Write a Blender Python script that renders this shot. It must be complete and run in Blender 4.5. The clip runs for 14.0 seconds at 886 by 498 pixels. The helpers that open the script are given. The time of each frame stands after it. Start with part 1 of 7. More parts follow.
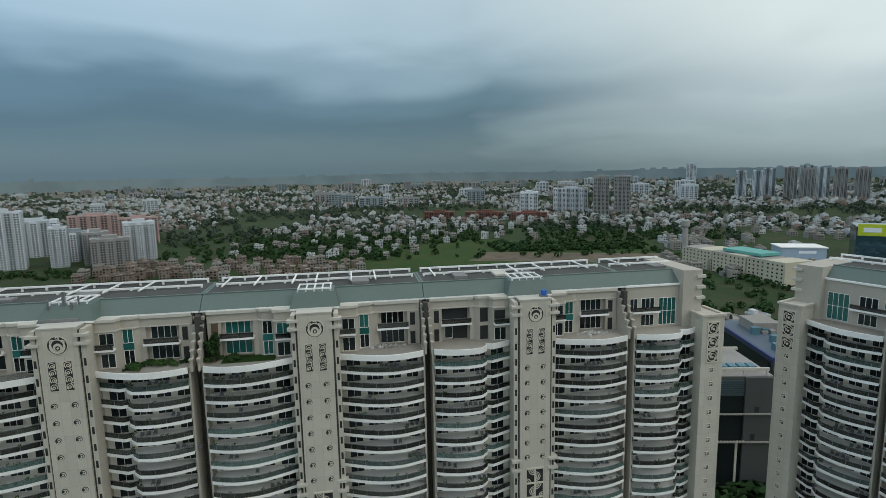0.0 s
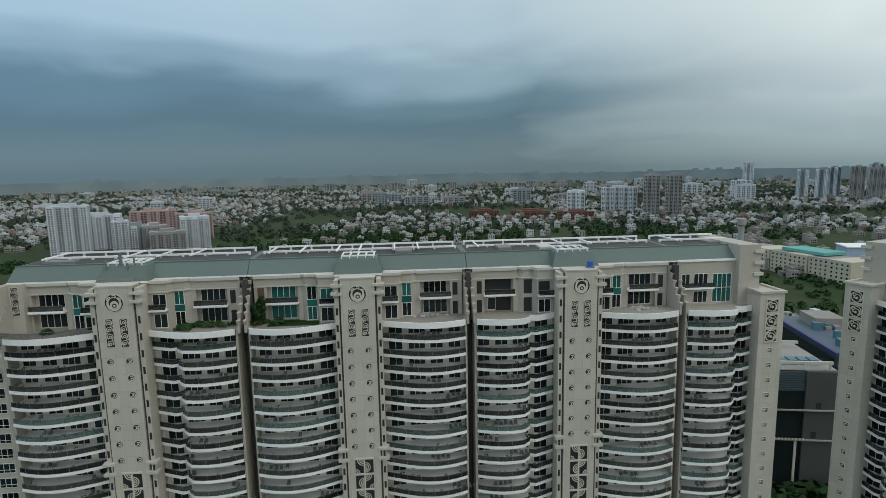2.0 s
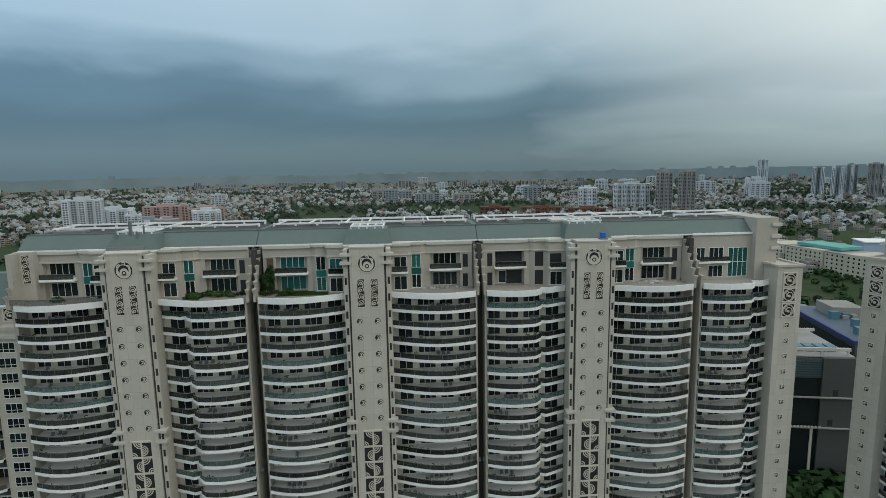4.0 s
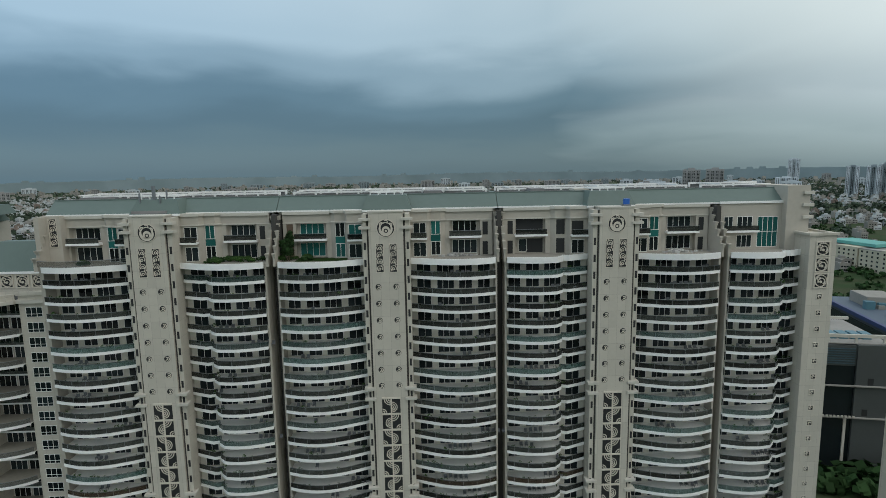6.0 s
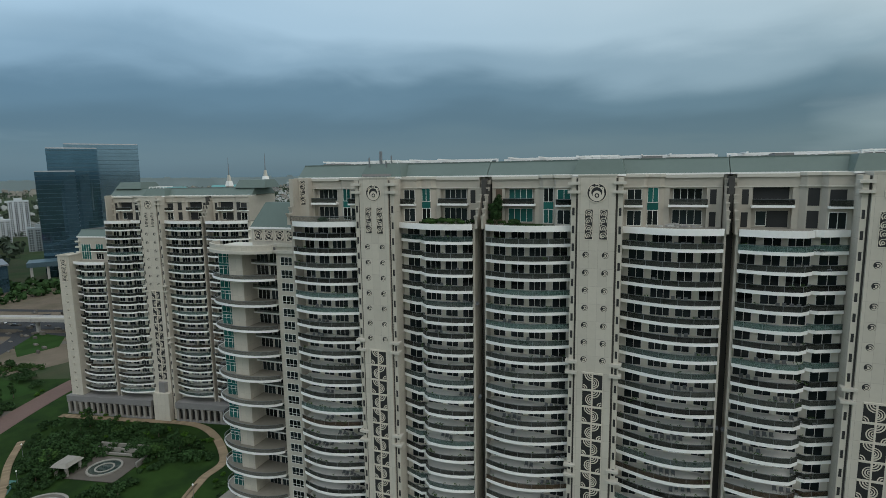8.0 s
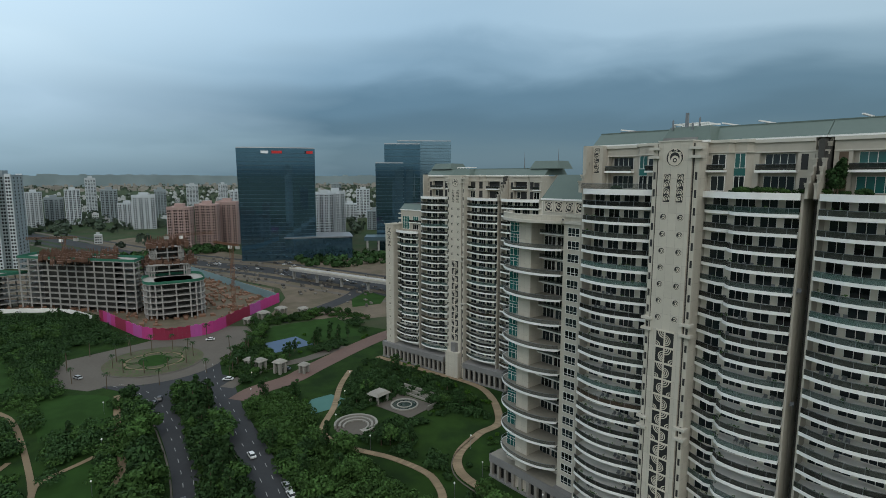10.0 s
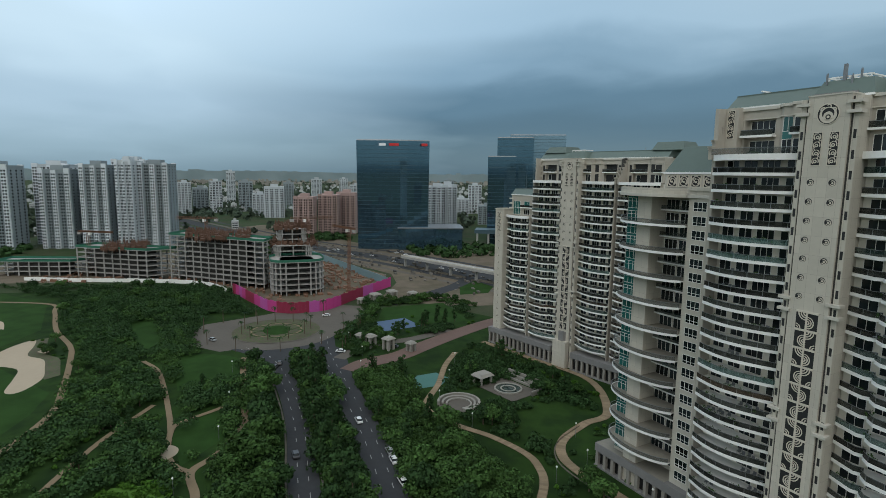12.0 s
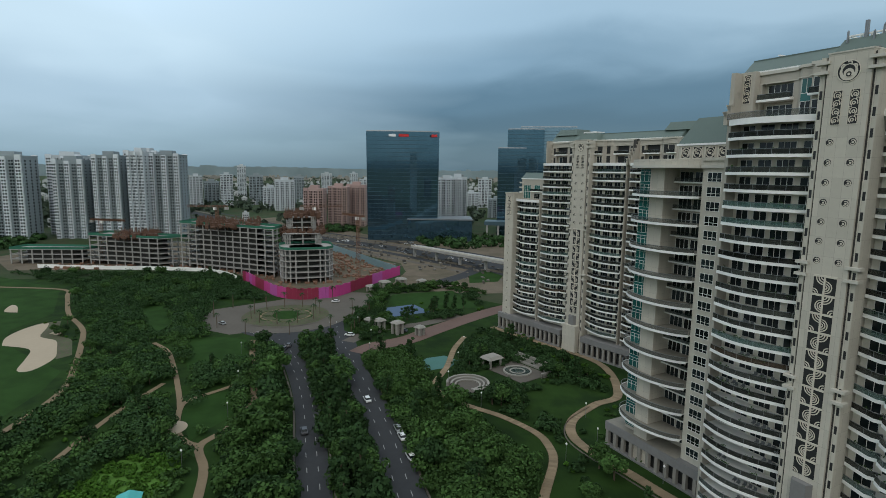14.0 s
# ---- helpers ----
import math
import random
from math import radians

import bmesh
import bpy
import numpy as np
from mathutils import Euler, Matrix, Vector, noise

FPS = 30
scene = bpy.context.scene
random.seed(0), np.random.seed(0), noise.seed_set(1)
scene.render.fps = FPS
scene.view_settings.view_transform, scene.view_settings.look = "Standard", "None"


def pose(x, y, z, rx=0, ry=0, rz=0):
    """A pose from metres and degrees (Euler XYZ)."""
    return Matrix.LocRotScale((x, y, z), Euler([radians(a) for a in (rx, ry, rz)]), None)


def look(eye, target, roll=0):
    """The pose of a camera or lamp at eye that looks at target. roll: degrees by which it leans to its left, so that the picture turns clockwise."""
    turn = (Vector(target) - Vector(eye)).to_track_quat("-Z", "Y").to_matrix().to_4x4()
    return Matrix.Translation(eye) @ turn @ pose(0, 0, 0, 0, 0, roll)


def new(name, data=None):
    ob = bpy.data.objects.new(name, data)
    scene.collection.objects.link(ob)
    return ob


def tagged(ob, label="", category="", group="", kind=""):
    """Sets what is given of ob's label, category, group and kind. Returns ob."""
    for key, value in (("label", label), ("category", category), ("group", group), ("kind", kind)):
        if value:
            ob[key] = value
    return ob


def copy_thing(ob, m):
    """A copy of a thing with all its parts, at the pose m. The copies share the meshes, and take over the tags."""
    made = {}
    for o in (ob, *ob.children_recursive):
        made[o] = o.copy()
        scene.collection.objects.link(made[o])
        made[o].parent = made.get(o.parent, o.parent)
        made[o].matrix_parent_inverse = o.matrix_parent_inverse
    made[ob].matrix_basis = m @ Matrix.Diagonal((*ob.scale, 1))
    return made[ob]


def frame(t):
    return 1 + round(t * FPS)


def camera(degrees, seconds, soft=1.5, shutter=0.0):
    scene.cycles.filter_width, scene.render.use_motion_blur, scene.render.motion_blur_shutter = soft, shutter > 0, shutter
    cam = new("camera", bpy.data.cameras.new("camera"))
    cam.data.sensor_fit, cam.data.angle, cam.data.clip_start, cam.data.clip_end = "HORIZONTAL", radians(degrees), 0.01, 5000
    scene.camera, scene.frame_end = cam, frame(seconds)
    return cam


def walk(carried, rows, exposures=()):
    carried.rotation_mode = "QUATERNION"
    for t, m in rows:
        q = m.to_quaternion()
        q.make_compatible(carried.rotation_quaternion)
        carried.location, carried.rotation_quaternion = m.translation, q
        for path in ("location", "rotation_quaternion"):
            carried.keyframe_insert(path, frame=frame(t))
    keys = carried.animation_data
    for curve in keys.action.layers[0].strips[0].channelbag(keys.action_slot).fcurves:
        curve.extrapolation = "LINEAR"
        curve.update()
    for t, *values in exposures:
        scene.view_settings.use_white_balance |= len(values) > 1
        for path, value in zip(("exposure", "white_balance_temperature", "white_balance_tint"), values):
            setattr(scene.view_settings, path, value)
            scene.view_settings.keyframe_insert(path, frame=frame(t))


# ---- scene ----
cam = camera(77.8, 14.0, soft=0.65)
METRES, EYE, TILT, LEAN, TURN = 45.0, 116.4, -8.3, 1.1, 0.0
ROWS = [
    (0.0, 0.0, 0.0, 0.0, 0.0, 0.0, -0.0),
    (0.5, 0.0023, 0.0039, -0.0351, 0.21, 0.06, -0.03),
    (1.0, 0.0041, 0.0084, -0.0693, 0.25, 0.09, -0.04),
    (1.5, 0.0048, 0.0161, -0.1044, 2.29, 0.11, -0.32),
    (2.0, 0.006, 0.0253, -0.1379, 4.66, 0.08, -0.7),
    (2.5, 0.0072, 0.0321, -0.1698, 5.21, 0.05, -0.78),
    (3.0, 0.0073, 0.0396, -0.1997, 5.5, -0.04, -0.86),
    (5.5, 0.0074, 0.0687, -0.3598, 6.32, -0.08, -1.05),
    (6.0, 0.019, 0.0767, -0.4016, 8.09, 0.07, -1.24),
    (6.5, 0.0179, 0.0882, -0.4258, 11.15, -0.27, -1.67),
    (7.0, 0.019, 0.1005, -0.4595, 16.12, -0.46, -2.37),
    (7.5, 0.0169, 0.1137, -0.4953, 22.62, -0.78, -3.3),
    (8.0, 0.0121, 0.1271, -0.5296, 29.52, -1.26, -4.22),
    (8.5, 0.0069, 0.1344, -0.5674, 36.46, -1.76, -5.17),
    (9.0, -0.0011, 0.1448, -0.6014, 44.84, -2.64, -6.15),
    (11.5, -0.0252, 0.1805, -0.8006, 69.79, -5.88, -8.9),
    (12.0, -0.0275, 0.1932, -0.8333, 70.62, -6.06, -8.93),
    (12.5, -0.0287, 0.2002, -0.8655, 70.95, -6.19, -8.96),
    (13.0, -0.0303, 0.2063, -0.8965, 71.23, -6.32, -8.97),
    (13.5, -0.0314, 0.2127, -0.9285, 71.45, -6.43, -9.0),
    (14.0, -0.0325, 0.2195, -0.9605, 71.66, -6.54, -9.02),
]
walk(cam, [(t, pose(0, 0, EYE, TILT, LEAN, TURN) @ pose(METRES * x, METRES * y, METRES * z, 90 + pitch, roll, yaw)) for t, x, y, z, yaw, pitch, roll in ROWS])

# ---- world, sun, exposure ----
scene.view_settings.exposure = 0.0
world = bpy.data.worlds.new("world")
scene.world = world
world.use_nodes = True
wt = world.node_tree
wt.nodes.clear()


def wn(kind, **inputs):
    n = wt.nodes.new(kind)
    for k, v in inputs.items():
        n.inputs[int(k[1:])].default_value = v
    return n


def wmath(op, a, b=None, clamp=False):
    n = wt.nodes.new("ShaderNodeMath")
    n.operation = op
    n.use_clamp = clamp
    for i, v in enumerate((a, b)):
        if v is None:
            continue
        if isinstance(v, (int, float)):
            n.inputs[i].default_value = v
        else:
            wt.links.new(v, n.inputs[i])
    return n.outputs[0]


def wmix(f, a, b):
    n = wt.nodes.new("ShaderNodeMix")
    n.data_type = "RGBA"
    for i, v in ((0, f), (6, a), (7, b)):
        if isinstance(v, (int, float)):
            n.inputs[i].default_value = v
        elif isinstance(v, tuple):
            n.inputs[i].default_value = (*v, 1)
        else:
            wt.links.new(v, n.inputs[i])
    return n.outputs[2]


def wramp(fac, stops, interp="EASE"):
    n = wt.nodes.new("ShaderNodeValToRGB")
    cr = n.color_ramp
    cr.interpolation = interp
    while len(cr.elements) < len(stops):
        cr.elements.new(0.5)
    for e, (p, c) in zip(cr.elements, stops):
        e.position, e.color = p, (*c, 1)
    wt.links.new(fac, n.inputs[0])
    return n.outputs[0]


wc = wt.nodes.new("ShaderNodeTexCoord")
sep = wt.nodes.new("ShaderNodeSeparateXYZ")
wt.links.new(wc.outputs["Generated"], sep.inputs[0])
DX, DY, DZ = sep.outputs
den = wmath("ADD", wmath("MAXIMUM", DZ, 0.0), 0.16)
comb = wt.nodes.new("ShaderNodeCombineXYZ")
wt.links.new(wmath("DIVIDE", DX, den), comb.inputs[0])
wt.links.new(wmath("DIVIDE", DY, den), comb.inputs[1])


def cloud(scale, detail, dist, off):
    mp = wt.nodes.new("ShaderNodeMapping")
    mp.inputs["Location"].default_value = (off, off * 0.7, 0)
    wt.links.new(comb.outputs[0], mp.inputs[0])
    n = wt.nodes.new("ShaderNodeTexNoise")
    n.inputs["Scale"].default_value = scale
    n.inputs["Detail"].default_value = detail
    n.inputs["Roughness"].default_value = 0.5
    n.inputs["Distortion"].default_value = dist
    wt.links.new(mp.outputs[0], n.inputs["Vector"])
    return n.outputs[0]


n1 = cloud(0.55, 3.0, 0.3, 3.1)
n2 = cloud(1.3, 6.0, 0.4, 7.7)
nn = wmath("ADD", wmath("MULTIPLY", wmath("SUBTRACT", n1, 0.5), 0.40), wmath("MULTIPLY", wmath("SUBTRACT", n2, 0.5), 0.13))
elev = wmath("ADD", DZ, wmath("MULTIPLY", nn, wmath("ADD", wmath("MULTIPLY", DZ, 2.4), 0.10)))
# the storm front: dark low in the sky, paling towards the zenith
STORM = [(0.0, (0.100, 0.160, 0.188)), (0.03, (0.105, 0.172, 0.205)), (0.085, (0.080, 0.148, 0.192)), (0.13, (0.108, 0.190, 0.245)),
         (0.180, (0.245, 0.355, 0.425)), (0.235, (0.400, 0.525, 0.600)), (0.34, (0.465, 0.585, 0.655)), (0.5, (0.53, 0.62, 0.68)), (1.0, (0.88, 0.94, 0.98))]
CLEAR = [(0.0, (0.225, 0.310, 0.345)), (0.04, (0.310, 0.410, 0.455)), (0.10, (0.450, 0.550, 0.605)), (0.2, (0.66, 0.76, 0.79)),
         (0.32, (0.74, 0.85, 0.90)), (0.5, (0.66, 0.75, 0.80)), (0.75, (0.78, 0.85, 0.90)), (1.0, (0.85, 0.93, 1.0))]
storm = wramp(elev, STORM)
clear = wramp(elev, CLEAR)
# how much of the storm lies in a direction: the front stands in the north-west
toward = wmath("ADD", wmath("MULTIPLY", DX, -0.53), wmath("MULTIPLY", DY, 0.85))
share = wmath("MULTIPLY", wmath("ADD", wmath("SUBTRACT", toward, 0.42), wmath("MULTIPLY", nn, 1.2)), 2.6, True)
cover = wmix(share, clear, storm)
sky = wt.nodes.new("ShaderNodeTexSky")
sky.sky_type = "NISHITA"
sky.sun_disc = False
sky.sun_elevation, sky.sun_rotation = radians(45), radians(122)
tint = wmix(wmath("ADD", wmath("MULTIPLY", DX, 0.8), 0.78, True), (0.87, 1.0, 1.13), (1.02, 1.0, 0.96))
vm = wt.nodes.new("ShaderNodeVectorMath")
vm.operation = "MULTIPLY"
wt.links.new(cover, vm.inputs[0])
wt.links.new(tint, vm.inputs[1])
skyb = wmix(0.008, vm.outputs[0], sky.outputs[0])
bg = wt.nodes.new("ShaderNodeBackground")
bg.inputs[1].default_value = 1.0
wt.links.new(skyb, bg.inputs[0])
wo = wt.nodes.new("ShaderNodeOutputWorld")
wt.links.new(bg.outputs[0], wo.inputs[0])

sun_data = bpy.data.lights.new("sun", "SUN")
sun_data.energy, sun_data.angle, sun_data.color = 0.6, radians(35), (1.0, 0.965, 0.91)
sun = new("sun", sun_data)
SUN_AT = Vector((0.80, -0.50, 0.95))
sun.matrix_world = look(SUN_AT * 100, (0, 0, 0))

# ---- materials ----


def mat(name, color, rough=0.7, scale=0.6, var=0.12, metal=0.0, bump=0.0, bscale=8.0, rnd=0.0, color2=None, spec=0.4, island=0.0):
    """A procedural surface: two scales of noise on a base colour, with relief."""
    m = bpy.data.materials.new(name)
    m.use_nodes = True
    t = m.node_tree
    p = t.nodes["Principled BSDF"]
    p.inputs["Roughness"].default_value = rough
    p.inputs["Metallic"].default_value = metal
    p.inputs["Specular IOR Level"].default_value = spec
    tc = t.nodes.new("ShaderNodeTexCoord")
    geo = t.nodes.new("ShaderNodeNewGeometry")

    def noise_at(sc, det):
        n = t.nodes.new("ShaderNodeTexNoise")
        n.inputs["Scale"].default_value = sc
        n.inputs["Detail"].default_value = det
        t.links.new(geo.outputs["Position"], n.inputs["Vector"])
        return n.outputs[0]

    def m2(op, a, b):
        n = t.nodes.new("ShaderNodeMath")
        n.operation = op
        for i, v in enumerate((a, b)):
            if isinstance(v, (int, float)):
                n.inputs[i].default_value = v
            else:
                t.links.new(v, n.inputs[i])
        return n.outputs[0]

    a = noise_at(scale * 0.18, 3.0)
    b = noise_at(scale * 2.5, 4.0)
    f = m2("ADD", m2("MULTIPLY", a, 0.6), m2("MULTIPLY", b, 0.4))
    k = m2("ADD", m2("MULTIPLY", m2("SUBTRACT", f, 0.5), 4.0 * var), 1.0)
    if rnd:
        oi = t.nodes.new("ShaderNodeObjectInfo")
        k = m2("MULTIPLY", k, m2("ADD", m2("MULTIPLY", oi.outputs["Random"], 2 * rnd), 1 - rnd))
    if island:
        k = m2("MULTIPLY", k, m2("ADD", m2("MULTIPLY", geo.outputs["Random Per Island"], 2 * island), 1 - island))
    mx = t.nodes.new("ShaderNodeMix")
    mx.data_type = "RGBA"
    mx.inputs[6].default_value = (*color, 1)
    mx.inputs[7].default_value = (*(color2 or color), 1)
    if color2:
        st = m2("MULTIPLY", m2("SUBTRACT", noise_at(scale, 5.0), 0.42), 5.0)
        n = st.node
        n.use_clamp = True
        t.links.new(st, mx.inputs[0])
    else:
        mx.inputs[0].default_value = 0
    vm = t.nodes.new("ShaderNodeVectorMath")
    vm.operation = "SCALE"
    t.links.new(mx.outputs[2], vm.inputs[0])
    t.links.new(k, vm.inputs["Scale"])
    t.links.new(vm.outputs[0], p.inputs["Base Color"])
    if bump:
        bp = t.nodes.new("ShaderNodeBump")
        bp.inputs["Strength"].default_value = bump
        bp.inputs["Distance"].default_value = 0.1
        t.links.new(noise_at(bscale, 4.0), bp.inputs["Height"])
        t.links.new(bp.outputs[0], p.inputs["Normal"])
    return m


def glass_mat(name, color, rough=0.08, rnd=0.4, alpha=1.0, spec=0.6):
    m = mat(name, color, rough, 0.3, 0.1, rnd=rnd, spec=spec)
    if alpha < 1:
        m.node_tree.nodes["Principled BSDF"].inputs["Alpha"].default_value = alpha
    return m


def paneled(name, color, pw, ph, joint=0.6, **kw):
    """Stone cladding: slabs with fine dark joints and slight differences from slab to slab."""
    m = mat(name, color, **kw)
    t = m.node_tree
    p = t.nodes["Principled BSDF"]
    src = p.inputs["Base Color"].links[0].from_socket
    tc = t.nodes.new("ShaderNodeTexCoord")
    sp = t.nodes.new("ShaderNodeSeparateXYZ")
    t.links.new(tc.outputs["Object"], sp.inputs[0])
    ad = t.nodes.new("ShaderNodeMath")
    ad.operation = "ADD"
    t.links.new(sp.outputs[0], ad.inputs[0])
    t.links.new(sp.outputs[1], ad.inputs[1])
    cb = t.nodes.new("ShaderNodeCombineXYZ")
    t.links.new(ad.outputs[0], cb.inputs[0])
    t.links.new(sp.outputs[2], cb.inputs[1])
    br = t.nodes.new("ShaderNodeTexBrick")
    br.offset = 0.0
    br.inputs["Color1"].default_value = (1, 1, 1, 1)
    br.inputs["Color2"].default_value = (0.9, 0.9, 0.9, 1)
    br.inputs["Mortar"].default_value = (joint, joint, joint, 1)
    br.inputs["Scale"].default_value = 1.0
    br.inputs["Mortar Size"].default_value = 0.018
    br.inputs["Brick Width"].default_value = pw
    br.inputs["Row Height"].default_value = ph
    t.links.new(cb.outputs[0], br.inputs["Vector"])
    mx = t.nodes.new("ShaderNodeMix")
    mx.data_type, mx.blend_type = "RGBA", "MULTIPLY"
    mx.inputs[0].default_value = 1
    t.links.new(src, mx.inputs[6])
    t.links.new(br.outputs[0], mx.inputs[7])
    t.links.new(mx.outputs[2], p.inputs["Base Color"])
    return m


STONE = paneled("cream_stone", (0.535, 0.495, 0.418), 1.55, 3.13, joint=0.66, rough=0.8, scale=0.5, var=0.07, bump=0.15, bscale=6)
WALL = mat("beige_render", (0.43, 0.395, 0.335), 0.85, 0.5, 0.10, bump=0.1)
WHITE = mat("white_paint", (0.84, 0.83, 0.80), 0.6, 0.7, 0.10, rnd=0.05, bump=0.05)
TRIM = mat("pale_trim", (0.53, 0.50, 0.435), 0.7, 0.7, 0.08)
ROOFG = mat("green_roof_sheet", (0.110, 0.150, 0.132), 0.55, 0.4, 0.10, bump=0.1, bscale=3)
CONC = mat("grey_concrete", (0.30, 0.285, 0.26), 0.9, 0.5, 0.16, bump=0.2)
TERR = mat("terrace_tiles", (0.27, 0.25, 0.21), 0.85, 0.5, 0.2, rnd=0.2)
GREYST = mat("grey_stone", (0.20, 0.195, 0.19), 0.8, 0.6, 0.14)
# near-black: real black on tyres, tanks and slits; elsewhere shade of recesses as colour
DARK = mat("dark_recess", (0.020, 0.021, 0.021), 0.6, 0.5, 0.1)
# dark colour with the shade of deep joints, grooves and interiors put in
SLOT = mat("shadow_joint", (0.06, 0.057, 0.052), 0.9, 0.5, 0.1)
WIN = glass_mat("window_glass", (0.014, 0.020, 0.022), 0.07, 0.6, spec=0.4)
TEAL = glass_mat("teal_glass", (0.018, 0.115, 0.105), 0.07, 0.25)
RAIL = glass_mat("railing_glass", (0.030, 0.034, 0.029), 0.2, 0.75, alpha=0.74, spec=0.12)
RAILC = glass_mat("clear_railing_glass", (0.06, 0.075, 0.072), 0.15, 0.3, alpha=0.35, spec=0.3)
RAILT = glass_mat("teal_railing_glass", (0.05, 0.095, 0.085), 0.2, 0.5, alpha=0.6, spec=0.15)
RAILB = glass_mat("bronze_railing_glass", (0.060, 0.042, 0.026), 0.25, 0.5, alpha=0.75, spec=0.12)
DECK = mat("grey_roof_felt", (0.085, 0.085, 0.08), 0.95, 0.4, 0.25, spec=0.1)
STONE2 = mat("weathered_pale_stone", (0.27, 0.255, 0.225), 0.85, 0.6, 0.18, bump=0.2)
METAL = mat("grey_metal", (0.22, 0.23, 0.24), 0.45, 1.0, 0.1, metal=0.6)
FRAME = mat("window_frame_paint", (0.76, 0.75, 0.71), 0.5, 1.0, 0.06)
ORN = mat("cast_stone", (0.60, 0.55, 0.46), 0.8, 1.0, 0.08)
LEAF = mat("leaf_green", (0.042, 0.087, 0.023), 0.75, 0.3, 0.28, rnd=0.30, island=0.35, spec=0.08)
LEAF2 = mat("leaf_bright", (0.044, 0.105, 0.014), 0.75, 0.3, 0.25, rnd=0.22, island=0.3, spec=0.08)
LEAFD = mat("leaf_dark", (0.025, 0.054, 0.018), 0.75, 0.3, 0.25, rnd=0.25, island=0.35, spec=0.08)
BARK = mat("bark", (0.10, 0.075, 0.05), 0.95, 2.0, 0.2)
GRASS = mat("lawn_grass", (0.021, 0.046, 0.010), 0.95, 0.10, 0.30, color2=(0.013, 0.029, 0.008), bump=0.4, bscale=3, spec=0.08)
FAIR = mat("fairway_grass", (0.023, 0.056, 0.012), 0.95, 0.10, 0.18, color2=(0.018, 0.044, 0.009), spec=0.08)
SCRUB = mat("field_grass", (0.034, 0.058, 0.024), 0.95, 0.03, 0.3, color2=(0.052, 0.058, 0.032), bump=0.3, spec=0.08)
EARTH = mat("bare_earth", (0.150, 0.122, 0.092), 0.95, 0.06, 0.25, color2=(0.115, 0.10, 0.07), bump=0.3, spec=0.08)
SAND = mat("bunker_sand", (0.40, 0.33, 0.245), 0.95, 0.2, 0.07, spec=0.08)
ASPH = mat("asphalt", (0.048, 0.050, 0.053), 0.9, 0.25, 0.16, spec=0.08)
PATHM = mat("sand_stone_path", (0.205, 0.155, 0.10), 0.9, 0.5, 0.16, spec=0.08)
PAVE = mat("pavement_slabs", (0.120, 0.107, 0.092), 0.9, 0.3, 0.14, spec=0.08)
PINKP = mat("red_paving", (0.155, 0.105, 0.09), 0.9, 0.4, 0.14, spec=0.08)
LINE = mat("road_paint", (0.30, 0.30, 0.285), 0.7, 1.0, 0.12)

# ---- geometry helpers ----


